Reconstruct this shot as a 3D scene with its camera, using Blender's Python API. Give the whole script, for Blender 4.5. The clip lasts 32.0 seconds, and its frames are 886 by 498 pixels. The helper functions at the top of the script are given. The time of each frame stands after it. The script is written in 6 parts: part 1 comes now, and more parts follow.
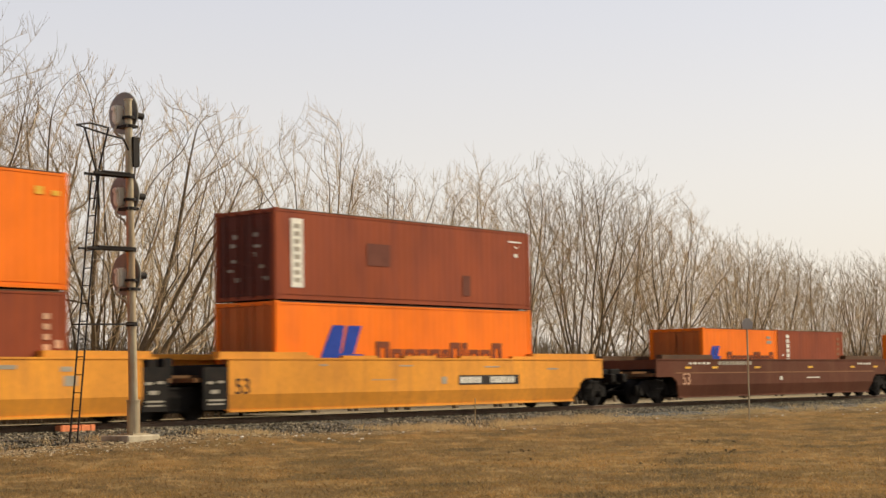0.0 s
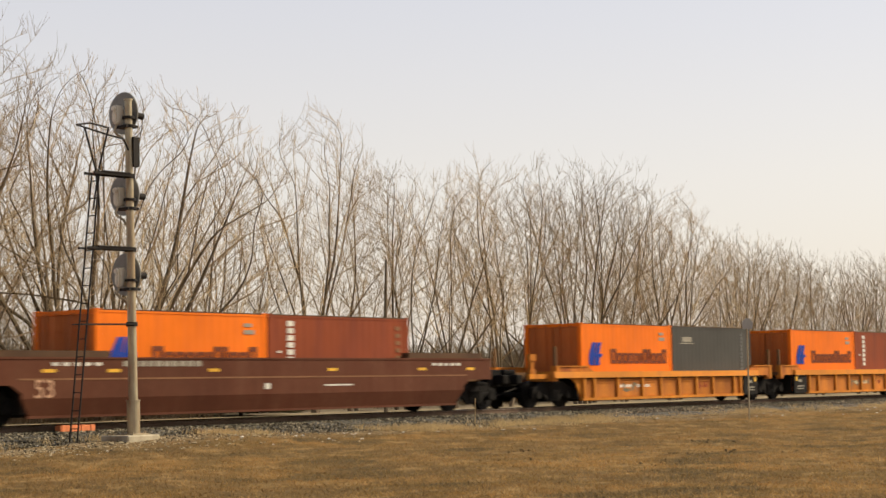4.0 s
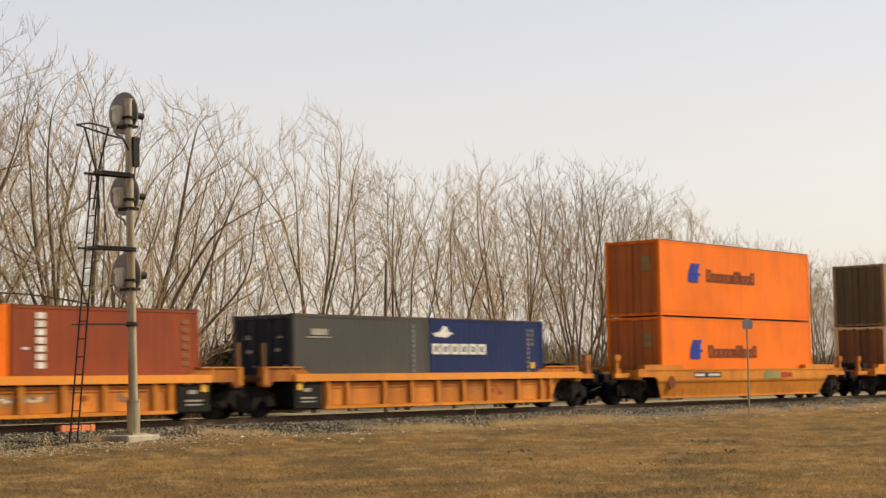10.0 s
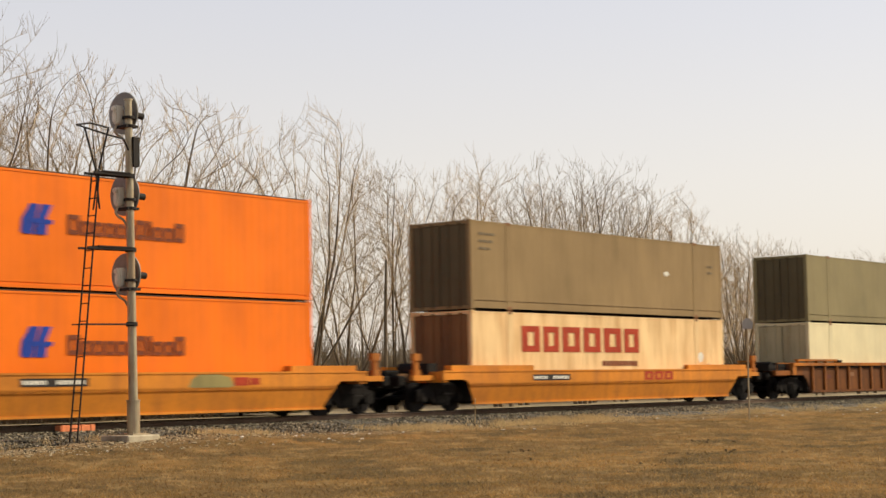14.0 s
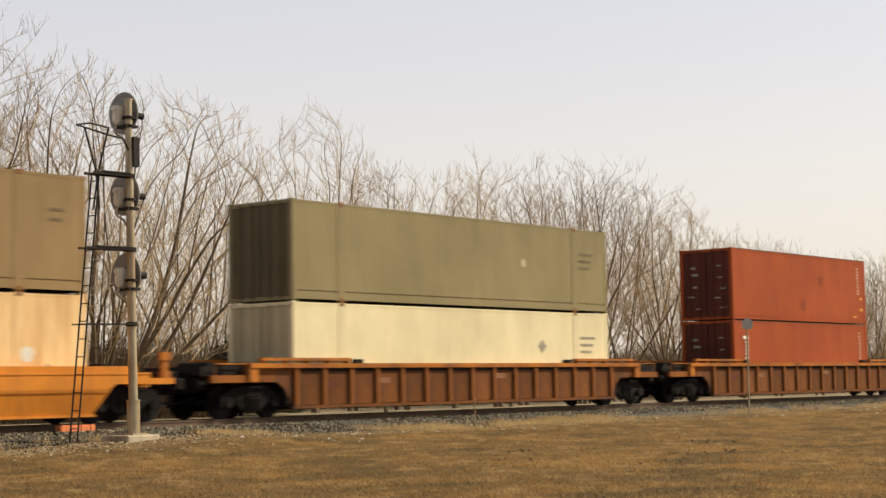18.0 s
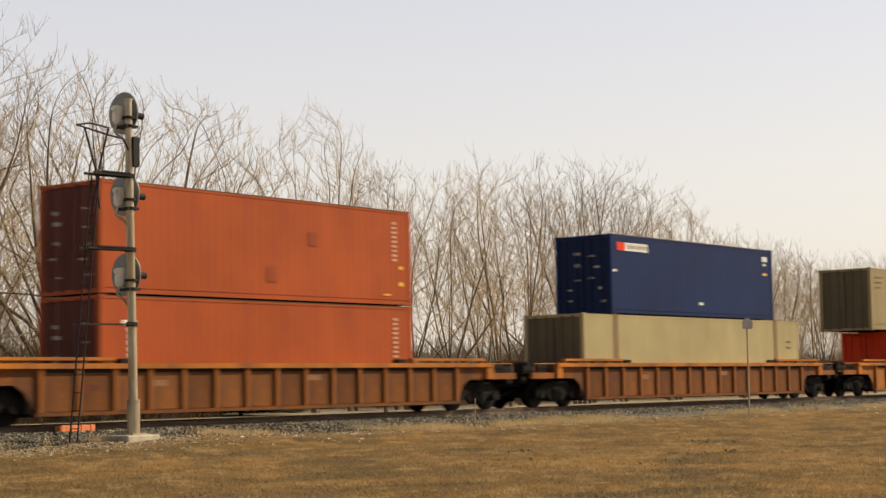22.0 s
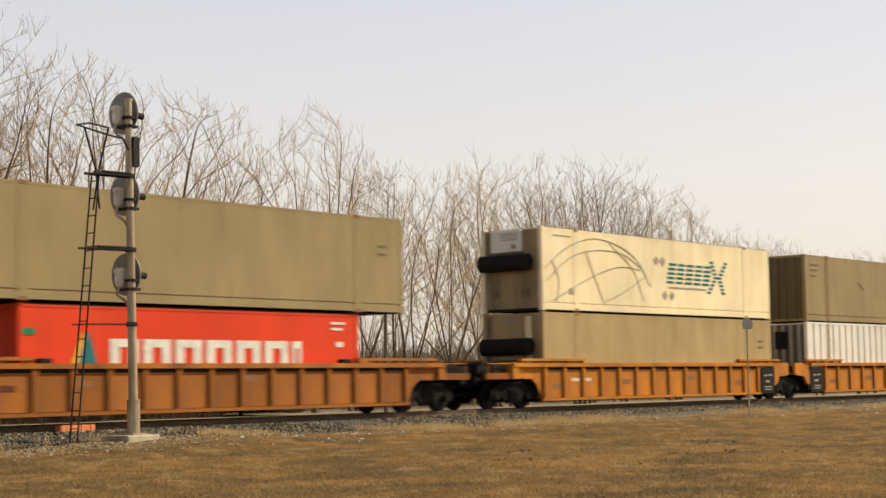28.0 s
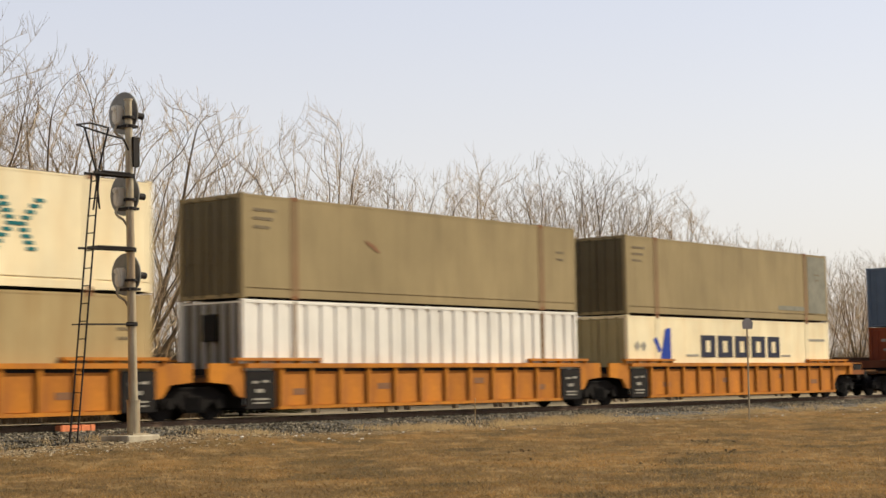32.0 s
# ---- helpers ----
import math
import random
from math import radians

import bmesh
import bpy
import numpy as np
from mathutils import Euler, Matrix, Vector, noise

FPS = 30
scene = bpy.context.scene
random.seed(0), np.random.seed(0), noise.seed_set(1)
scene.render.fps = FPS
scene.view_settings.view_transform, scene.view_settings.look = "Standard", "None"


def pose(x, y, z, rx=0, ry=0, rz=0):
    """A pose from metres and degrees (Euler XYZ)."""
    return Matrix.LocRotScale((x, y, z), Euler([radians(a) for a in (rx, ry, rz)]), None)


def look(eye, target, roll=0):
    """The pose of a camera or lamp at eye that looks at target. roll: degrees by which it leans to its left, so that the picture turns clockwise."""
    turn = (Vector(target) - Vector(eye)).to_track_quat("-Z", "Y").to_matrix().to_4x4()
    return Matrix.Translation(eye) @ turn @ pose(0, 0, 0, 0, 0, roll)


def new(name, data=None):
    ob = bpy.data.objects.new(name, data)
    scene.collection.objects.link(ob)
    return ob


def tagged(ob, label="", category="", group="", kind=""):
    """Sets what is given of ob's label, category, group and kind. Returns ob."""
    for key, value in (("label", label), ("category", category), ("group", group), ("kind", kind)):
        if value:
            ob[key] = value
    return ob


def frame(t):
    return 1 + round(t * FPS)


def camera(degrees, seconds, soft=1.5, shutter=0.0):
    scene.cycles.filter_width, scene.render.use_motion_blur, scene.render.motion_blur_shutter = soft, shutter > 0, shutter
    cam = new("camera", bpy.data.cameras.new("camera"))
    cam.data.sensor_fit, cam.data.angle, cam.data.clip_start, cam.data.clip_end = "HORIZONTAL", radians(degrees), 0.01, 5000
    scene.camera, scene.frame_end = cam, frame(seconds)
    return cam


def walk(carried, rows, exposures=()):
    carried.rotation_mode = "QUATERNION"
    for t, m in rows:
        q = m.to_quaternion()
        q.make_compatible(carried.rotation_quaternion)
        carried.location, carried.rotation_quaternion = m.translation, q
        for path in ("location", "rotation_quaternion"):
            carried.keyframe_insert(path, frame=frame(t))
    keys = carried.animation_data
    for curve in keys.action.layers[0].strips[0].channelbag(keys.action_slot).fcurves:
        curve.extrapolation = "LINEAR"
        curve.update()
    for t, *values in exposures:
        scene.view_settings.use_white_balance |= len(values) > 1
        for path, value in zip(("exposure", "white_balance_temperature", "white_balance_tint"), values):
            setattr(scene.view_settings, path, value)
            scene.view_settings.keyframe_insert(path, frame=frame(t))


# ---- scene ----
import collections

# The eye stands by the line, the rail's top is z = 0, x runs along the track.
EYE = Vector((0.0, 0.0, 0.803))
YAW, PITCH, ROLL = radians(52.379), radians(4.694), -1.013
AHEAD = Vector((math.sin(YAW) * math.cos(PITCH), math.cos(YAW) * math.cos(PITCH), math.sin(PITCH)))
VIEW = look(EYE, EYE + AHEAD * 50, ROLL)
cam = camera(29.82, 32.0, soft=1.5, shutter=0.8)
walk(cam, [(0, VIEW), (32, VIEW)], [(0, 0, 6570, 10), (29.5, 0, 6570, 10), (30.2, 0, 6160, 10), (32, 0, 6160, 10)])

# ---- light ----
SUN_ELEVATION, SUN_AZIMUTH = 39.0, 55.0      # azimuth: degrees from -y towards +x
se, sa = radians(SUN_ELEVATION), radians(SUN_AZIMUTH)
TO_SUN = Vector((math.sin(sa) * math.cos(se), -math.cos(sa) * math.cos(se), math.sin(se)))
world = bpy.data.worlds.new("sky")
scene.world = world
world.use_nodes = True
wn, wl = world.node_tree.nodes, world.node_tree.links
wn.clear()
w_out, w_add = wn.new("ShaderNodeOutputWorld"), wn.new("ShaderNodeAddShader")
w_sky, w_veil = wn.new("ShaderNodeBackground"), wn.new("ShaderNodeBackground")
sky = wn.new("ShaderNodeTexSky")
sky.sky_type, sky.sun_disc = "NISHITA", False
sky.sun_elevation, sky.sun_rotation = se, math.atan2(TO_SUN.x, TO_SUN.y)
sky.air_density, sky.dust_density, sky.ozone_density = 1.0, 3.0, 1.0
wl.new(sky.outputs[0], w_sky.inputs[0])
w_sky.inputs[1].default_value = 0.05
w_tc, w_sep, w_ramp = wn.new("ShaderNodeTexCoord"), wn.new("ShaderNodeSeparateXYZ"), wn.new("ShaderNodeValToRGB")
ramp = w_ramp.color_ramp      # a thin bright haze that thins out overhead
ramp.elements[0].position, ramp.elements[0].color = 0.0, (0.695, 0.62, 0.535, 1)
ramp.elements[1].position, ramp.elements[1].color = 0.9, (0.06, 0.08, 0.13, 1)
for at, c in ((0.12, (0.67, 0.61, 0.55)), (0.25, (0.57, 0.55, 0.56)), (0.38, (0.26, 0.26, 0.3)), (0.6, (0.09, 0.11, 0.15))):
    ramp.elements.new(at).color = (*c, 1)
wl.new(w_tc.outputs["Generated"], w_sep.inputs[0])
wl.new(w_sep.outputs["Z"], w_ramp.inputs[0])
wl.new(w_ramp.outputs[0], w_veil.inputs[0])
w_veil.inputs[1].default_value = 1.0
wl.new(w_sky.outputs[0], w_add.inputs[0])
wl.new(w_veil.outputs[0], w_add.inputs[1])
wl.new(w_add.outputs[0], w_out.inputs[0])
sun = new("sun", bpy.data.lights.new("sun", "SUN"))
sun.data.energy, sun.data.angle, sun.data.color = 5.0, radians(2.0), (1.0, 0.875, 0.65)
sun.matrix_world = look(TO_SUN * 100, (0, 0, 0))
scene.view_settings.exposure = 0.0


# ---- materials ----
def material(name, colour, rough=0.7, metal=0.0, vary=0.25, grain=3.0, stretch=(1, 1, 1), bump=0.1, stain=None, stain_amount=0.35, per_object=0.0, gloss=0.12, thin=0.0, islands=0.0, runs=0.0, run_colour=None):
    """A surface with stains of a few decimetres and a fine grain."""
    m = bpy.data.materials.new(name)
    m.use_nodes = True
    n, l = m.node_tree.nodes, m.node_tree.links
    b = n["Principled BSDF"]
    b.inputs["Roughness"].default_value, b.inputs["Metallic"].default_value = rough, metal
    b.inputs["Specular IOR Level"].default_value = gloss
    tc, mp = n.new("ShaderNodeTexCoord"), n.new("ShaderNodeMapping")
    mp.inputs["Scale"].default_value = stretch
    l.new(tc.outputs["Object"], mp.inputs[0])
    big, fine = n.new("ShaderNodeTexNoise"), n.new("ShaderNodeTexNoise")
    big.inputs["Scale"].default_value, big.inputs["Detail"].default_value = grain, 6
    fine.inputs["Scale"].default_value, fine.inputs["Detail"].default_value = grain * 14, 3
    l.new(mp.outputs[0], big.inputs["Vector"])
    l.new(mp.outputs[0], fine.inputs["Vector"])
    ramp = n.new("ShaderNodeValToRGB")
    ramp.color_ramp.elements[0].position, ramp.color_ramp.elements[1].position = 0.42, 0.72
    l.new(big.outputs[0], ramp.inputs[0])
    mix = n.new("ShaderNodeMix")
    mix.data_type = "RGBA"
    mix.inputs[6].default_value = (*colour, 1)
    mix.inputs[7].default_value = (*(stain or [c * 0.55 for c in colour]), 1)
    amount = n.new("ShaderNodeMath")
    amount.operation = "MULTIPLY"
    amount.inputs[1].default_value = stain_amount
    l.new(ramp.outputs[0], amount.inputs[0])
    l.new(amount.outputs[0], mix.inputs[0])
    tinted = mix.outputs[2]
    if runs:      # thin upright runs of rust and dirt
        up, run, rr, rm = n.new("ShaderNodeMapping"), n.new("ShaderNodeTexNoise"), n.new("ShaderNodeMapRange"), n.new("ShaderNodeMix")
        up.inputs["Scale"].default_value = (1, 1, 0.09)
        l.new(tc.outputs["Object"], up.inputs[0])
        l.new(up.outputs[0], run.inputs["Vector"])
        run.inputs["Scale"].default_value, run.inputs["Detail"].default_value = 5.5, 5
        rr.inputs["From Min"].default_value, rr.inputs["From Max"].default_value = 0.5, 0.74
        rr.inputs["To Max"].default_value = runs
        l.new(run.outputs[0], rr.inputs[0])
        rm.data_type = "RGBA"
        l.new(rr.outputs[0], rm.inputs[0])
        l.new(tinted, rm.inputs[6])
        rm.inputs[7].default_value = (*(run_colour or [c * 0.5 for c in colour]), 1)
        tinted = rm.outputs[2]
    hsv = n.new("ShaderNodeHueSaturation")
    value = n.new("ShaderNodeMapRange")
    value.inputs["To Min"].default_value, value.inputs["To Max"].default_value = 1 - vary, 1 + vary
    l.new(fine.outputs[0], value.inputs[0])
    l.new(tinted, hsv.inputs["Color"])
    broad, swing, both = n.new("ShaderNodeTexNoise"), n.new("ShaderNodeMapRange"), n.new("ShaderNodeMath")
    broad.inputs["Scale"].default_value, broad.inputs["Detail"].default_value = grain * 0.3, 3
    l.new(tc.outputs["Object"], broad.inputs["Vector"])
    swing.inputs["From Min"].default_value, swing.inputs["From Max"].default_value = 0.3, 0.7
    swing.inputs["To Min"].default_value, swing.inputs["To Max"].default_value = 0.87, 1.13
    l.new(broad.outputs[0], swing.inputs[0])
    both.operation = "MULTIPLY"
    l.new(swing.outputs[0], both.inputs[0])
    l.new(value.outputs[0], both.inputs[1])
    value = both
    if islands:      # each stone its own tone
        geo, tone, mul = n.new("ShaderNodeNewGeometry"), n.new("ShaderNodeMapRange"), n.new("ShaderNodeMath")
        tone.inputs["To Min"].default_value, tone.inputs["To Max"].default_value = 1 - islands, 1 + 1.7 * islands
        l.new(geo.outputs["Random Per Island"], tone.inputs[0])
        mul.operation = "MULTIPLY"
        l.new(tone.outputs[0], mul.inputs[0])
        l.new(value.outputs[0], mul.inputs[1])
        value = mul
    if per_object:
        info, more, mul = n.new("ShaderNodeObjectInfo"), n.new("ShaderNodeMapRange"), n.new("ShaderNodeMath")
        more.inputs["To Min"].default_value, more.inputs["To Max"].default_value = 1 - per_object, 1 + per_object
        mul.operation = "MULTIPLY"
        l.new(info.outputs["Random"], more.inputs[0])
        l.new(value.outputs[0], mul.inputs[0])
        l.new(more.outputs[0], mul.inputs[1])
        l.new(mul.outputs[0], hsv.inputs["Value"])
    else:
        l.new(value.outputs[0], hsv.inputs["Value"])
    l.new(hsv.outputs[0], b.inputs["Base Color"])
    if bump:
        bp = n.new("ShaderNodeBump")
        bp.inputs["Strength"].default_value, bp.inputs["Distance"].default_value = bump, 0.02
        l.new(fine.outputs[0], bp.inputs["Height"])
        l.new(bp.outputs[0], b.inputs["Normal"])
    if thin:      # light passes through a leaf or blade
        tl, sh = n.new("ShaderNodeBsdfTranslucent"), n.new("ShaderNodeMixShader")
        sh.inputs[0].default_value = thin
        l.new(hsv.outputs[0], tl.inputs[0])
        l.new(b.outputs[0], sh.inputs[1])
        l.new(tl.outputs[0], sh.inputs[2])
        l.new(sh.outputs[0], n["Material Output"].inputs[0])
    return m


STREAK = (1.2, 1.2, 0.25)
RUST = (0.13, 0.045, 0.018)


def paint(name, colour, stain=None, amount=0.3, rough=0.55, runs=0.25):
    return material(name, colour, rough, 0, 0.06, 1.3, STREAK, 0.04, stain, amount, runs=runs, run_colour=stain)


def worn(name, colour, stain, amount=0.7, vary=0.22, each=0.0):
    """Old car paint, blotched and run with rust and dust; each: how far single panels differ."""
    return material(name, colour, 0.7, 0, vary, 0.9, (1.3, 1.3, 0.6), 0.08, stain, amount, each, runs=0.55, run_colour=stain)


M = {
    "orange": paint("orange_container_paint", (0.86, 0.185, 0.009), (0.55, 0.12, 0.03), 0.3),
    "brown": paint("oxide_brown_container_paint", (0.26, 0.06, 0.022), (0.13, 0.035, 0.028), 0.45),
    "red": paint("brick_red_container_paint", (0.355, 0.074, 0.017), (0.24, 0.045, 0.025), 0.4),
    "scarlet": paint("scarlet_container_paint", (0.68, 0.055, 0.016), (0.45, 0.05, 0.025), 0.25),
    "grey": paint("slate_grey_container_paint", (0.074, 0.071, 0.064), (0.055, 0.054, 0.05), 0.4),
    "navy": paint("navy_blue_container_paint", (0.014, 0.026, 0.1), (0.012, 0.02, 0.06), 0.4),
    "blue": paint("blue_container_paint", (0.0075, 0.019, 0.074), (0.012, 0.025, 0.08), 0.4),
    "olive": paint("weathered_grey_container_paint", (0.305, 0.235, 0.118), (0.2, 0.15, 0.075), 0.5, runs=0.14),
    "olive_brown": paint("weathered_brown_grey_container_paint", (0.285, 0.197, 0.095), (0.19, 0.13, 0.062), 0.5, runs=0.16),
    "olive_green": paint("weathered_olive_container_paint", (0.26, 0.217, 0.112), (0.19, 0.16, 0.088), 0.45, runs=0.16),
    "cream_dirty": paint("rust_streaked_cream_paint", (0.84, 0.6, 0.31), (0.5, 0.25, 0.09), 0.6, runs=0.6),
    "pale_cream": paint("pale_cream_container_paint", (0.74, 0.66, 0.42), (0.6, 0.5, 0.29), 0.3),
    "casting": paint("rusty_orange_casting", (0.27, 0.13, 0.06), RUST, 0.5),
    "buff": paint("dusty_buff_container_paint", (0.375, 0.305, 0.155), (0.29, 0.23, 0.115), 0.4, runs=0.15),
    "rusty_buff": paint("rust_stained_buff_container_paint", (0.41, 0.31, 0.15), (0.3, 0.19, 0.075), 0.55, runs=0.35),
    "cream": paint("cream_container_paint", (0.83, 0.72, 0.47), (0.68, 0.48, 0.22), 0.4),
    "white": paint("white_container_paint", (0.78, 0.745, 0.66), (0.55, 0.5, 0.42), 0.3),
    "steel_blue": paint("grey_blue_container_paint", (0.13, 0.17, 0.22), None, 0.4),
    "dark_edge": paint("dark_edge_paint", (0.1, 0.055, 0.03), (0.05, 0.03, 0.02), 0.5),
    # Rust-streaked, and darkened to hold the shade of the orange end doors.
    "orange_worn_shaded": paint("rust_streaked_shaded_orange_paint", (0.53, 0.147, 0.035), (0.27, 0.085, 0.03), 0.75, runs=0.4),
    "rust_band": paint("rusty_lifting_post_paint", (0.235, 0.16, 0.08), (0.2, 0.1, 0.045), 0.6),
    "yellow": worn("yellow_car_paint", (0.62, 0.228, 0.028), (0.33, 0.12, 0.03), 0.6),
    "pale_yellow": worn("faded_yellow_car_paint", (0.69, 0.29, 0.038), (0.42, 0.18, 0.045), 0.45),
    "car_brown": worn("maroon_car_paint", (0.095, 0.031, 0.016), (0.125, 0.05, 0.027), 0.6),
    "car_rust": worn("rusty_orange_car_paint", (0.175, 0.061, 0.015), (0.08, 0.04, 0.024), 0.9, 0.32),
    "car_rust_bright": worn("orange_car_paint", (0.5, 0.19, 0.02), (0.24, 0.09, 0.03), 0.6),
    "car_rust_mid": worn("worn_orange_car_paint", (0.31, 0.11, 0.02), (0.2, 0.08, 0.03), 0.65),
    # Blotched, and darker than the car's yellow: the recesses' shade is put in.
    "yellow_bay": worn("blotched_shaded_yellow_panel_paint", (0.5, 0.178, 0.028), (0.22, 0.065, 0.025), 0.85, 0.28, 0.24),
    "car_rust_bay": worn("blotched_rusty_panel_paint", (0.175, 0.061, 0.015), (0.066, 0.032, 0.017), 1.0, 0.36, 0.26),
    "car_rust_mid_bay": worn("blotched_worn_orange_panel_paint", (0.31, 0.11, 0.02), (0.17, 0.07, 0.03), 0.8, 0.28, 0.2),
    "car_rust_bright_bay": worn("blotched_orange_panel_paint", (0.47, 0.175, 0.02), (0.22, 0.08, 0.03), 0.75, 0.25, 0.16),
    # Three door paints with the shade of the end faces put into their colour.
    "shade_and_stencil_brown": paint("shaded_door_and_stencil_brown_paint", (0.12, 0.034, 0.022), (0.05, 0.022, 0.018), 0.6),
    "shaded_blue": paint("shaded_blue_door_paint", (0.009, 0.02, 0.06), (0.01, 0.014, 0.03), 0.5),
    "shaded_slate": paint("shaded_slate_door_paint", (0.03, 0.031, 0.037), (0.018, 0.018, 0.02), 0.5),
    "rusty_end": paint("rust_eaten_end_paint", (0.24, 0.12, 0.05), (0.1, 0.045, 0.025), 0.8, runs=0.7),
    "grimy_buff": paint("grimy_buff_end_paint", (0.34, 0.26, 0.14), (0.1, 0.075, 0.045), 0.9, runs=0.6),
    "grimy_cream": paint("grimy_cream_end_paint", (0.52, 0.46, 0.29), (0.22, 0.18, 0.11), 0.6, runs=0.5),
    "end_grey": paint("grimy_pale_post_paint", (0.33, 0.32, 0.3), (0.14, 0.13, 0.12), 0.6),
    # Grey-brown darkened to carry the shade of the end faces.
    "shaded_olive": paint("shaded_grey_brown_end_paint", (0.13, 0.105, 0.058), (0.08, 0.06, 0.035), 0.6),
    "stake": worn("dark_stake_steel", (0.2, 0.1, 0.04), (0.08, 0.05, 0.03), 0.7),
    "primer": paint("green_grey_primer", (0.29, 0.245, 0.095), (0.12, 0.1, 0.05), 0.6),
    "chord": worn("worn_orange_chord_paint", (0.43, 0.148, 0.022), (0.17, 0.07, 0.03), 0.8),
    # Lighter than the yellow sides: the chord's sunlit look is in the colour.
    "bright_chord": worn("sunlit_yellow_chord_paint", (0.74, 0.275, 0.04), (0.5, 0.21, 0.06), 0.5),
    "black": material("sooty_black_steel", (0.012, 0.011, 0.01), 0.75, 0, 0.3, 4, bump=0.2, stain=(0.03, 0.02, 0.015), stain_amount=0.5),
    "truck": material("grimy_cast_steel", (0.009, 0.008, 0.007), 0.85, 0, 0.35, 5, bump=0.3, stain=(0.018, 0.012, 0.009), stain_amount=0.5),
    "tread": material("worn_wheel_steel", (0.013, 0.011, 0.01), 0.6, 0.2, 0.2, 6, bump=0.05),
    "sign_grey": material("weathered_grey_plate", (0.42, 0.4, 0.36), 0.6, 0, 0.15, 6, bump=0.03),
    "mark_navy": material("dark_navy_sign_paint", (0.03, 0.033, 0.055), 0.6, 0, 0.2, 8, bump=0),
    "steel": material("galvanised_steel", (0.43, 0.367, 0.25), 0.42, 0.45, 0.15, 5, STREAK, 0.05, (0.27, 0.155, 0.08), 0.7),
    "dark_grey": material("dark_grey_signal_paint", (0.24, 0.232, 0.21), 0.5, 0, 0.15, 6, bump=0.05, gloss=0.3),
    "ladder": material("dark_ladder_steel", (0.03, 0.026, 0.024), 0.7, 0, 0.2, 6),
    "mark_white": material("white_stencil_paint", (0.72, 0.7, 0.62), 0.6, 0, 0.12, 8, bump=0),
    "mark_black": material("black_stencil_paint", (0.035, 0.03, 0.027), 0.6, 0, 0.15, 8, bump=0),
    "mark_blue": material("blue_sign_paint", (0.02, 0.055, 0.33), 0.55, 0, 0.1, 8, bump=0),
    "mark_dark": material("dark_brown_lettering_paint", (0.19, 0.055, 0.025), 0.6, 0, 0.15, 8, bump=0),
    "mark_red": material("red_sign_paint", (0.4, 0.052, 0.022), 0.6, 0, 0.12, 8, bump=0),
    "mark_teal": material("teal_sign_paint", (0.02, 0.16, 0.17), 0.6, 0, 0.1, 8, bump=0),
    "mark_green": material("green_sign_paint", (0.03, 0.2, 0.1), 0.6, 0, 0.1, 8, bump=0),
    "mark_grey": material("faded_grey_print", (0.34, 0.31, 0.25), 0.6, 0, 0.1, 8, bump=0),
    "mark_faint": material("faint_grey_print", (0.17, 0.17, 0.165), 0.6, 0, 0.15, 8, bump=0),
    "mark_dim": material("weathered_stencil_paint", (0.19, 0.15, 0.095), 0.6, 0, 0.15, 8, bump=0),
    "mark_slate": material("faded_slate_line_paint", (0.27, 0.27, 0.2), 0.6, 0, 0.15, 8, bump=0),
    "mark_pale_arc": material("worn_pale_line_paint", (0.58, 0.49, 0.32), 0.6, 0, 0.15, 8, bump=0),
    "patch_brown": material("dull_repaint_brown", (0.14, 0.048, 0.032), 0.7, 0, 0.15, 3, bump=0),
    "patch_grey": material("grey_blue_repaint", (0.235, 0.225, 0.175), 0.7, 0, 0.15, 3, bump=0),
    "patch_red": material("dull_repaint_red", (0.27, 0.06, 0.022), 0.7, 0, 0.15, 3, bump=0),
    "mark_yellow": material("yellow_reflector", (0.8, 0.45, 0.06), 0.4, 0, 0.1, 8, bump=0),
    # Ribs lighter than the rusty panels: sunlight on them is put into the colour.
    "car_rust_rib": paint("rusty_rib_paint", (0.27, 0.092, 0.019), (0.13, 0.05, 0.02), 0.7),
    "mark_faded": material("faded_pink_stencil", (0.6, 0.36, 0.23), 0.6, 0, 0.15, 8, bump=0),
    "mark_dull": material("faded_brown_stencil", (0.24, 0.12, 0.06), 0.6, 0, 0.15, 8, bump=0),
    "pale_grey": material("pale_grey_enamel", (0.76, 0.7, 0.57), 0.5, 0, 0.1, 6, bump=0.03, gloss=0.4),
    "rail": material("rusty_rail_side", (0.17, 0.115, 0.08), 0.7, 0.2, 0.25, 5, bump=0.15),
    "rail_top": material("polished_rail_head", (0.45, 0.42, 0.4), 0.3, 0.9, 0.1, 8, bump=0),
    "tie": material("weathered_tie_timber", (0.085, 0.065, 0.05), 0.9, 0, 0.3, 4, (0.4, 3, 3), 0.4, per_object=0.25),
    "concrete": material("weathered_concrete", (0.46, 0.4, 0.29), 0.9, 0, 0.2, 3, bump=0.4, stain=(0.2, 0.15, 0.09), stain_amount=0.7),
    "orange_plastic": material("orange_painted_box", (0.75, 0.24, 0.1), 0.6, 0, 0.15, 6),
    "bark": material("grey_brown_bark", (0.195, 0.15, 0.1), 0.95, 0, 0.3, 4, (1, 1, 0.3), 0.5, (0.075, 0.06, 0.045), 0.5, per_object=0.2),
    "twig": material("bare_twig_bark", (0.52, 0.39, 0.228), 0.95, 0, 0.25, 6, bump=0, stain=(0.2, 0.15, 0.09), stain_amount=0.5, per_object=0.15),
    "brush": material("dry_brush_stems", (0.34, 0.27, 0.172), 0.95, 0, 0.3, 2, bump=0),
    "dark_brush": material("brown_brush_stems", (0.21, 0.155, 0.095), 0.95, 0, 0.3, 2, bump=0),
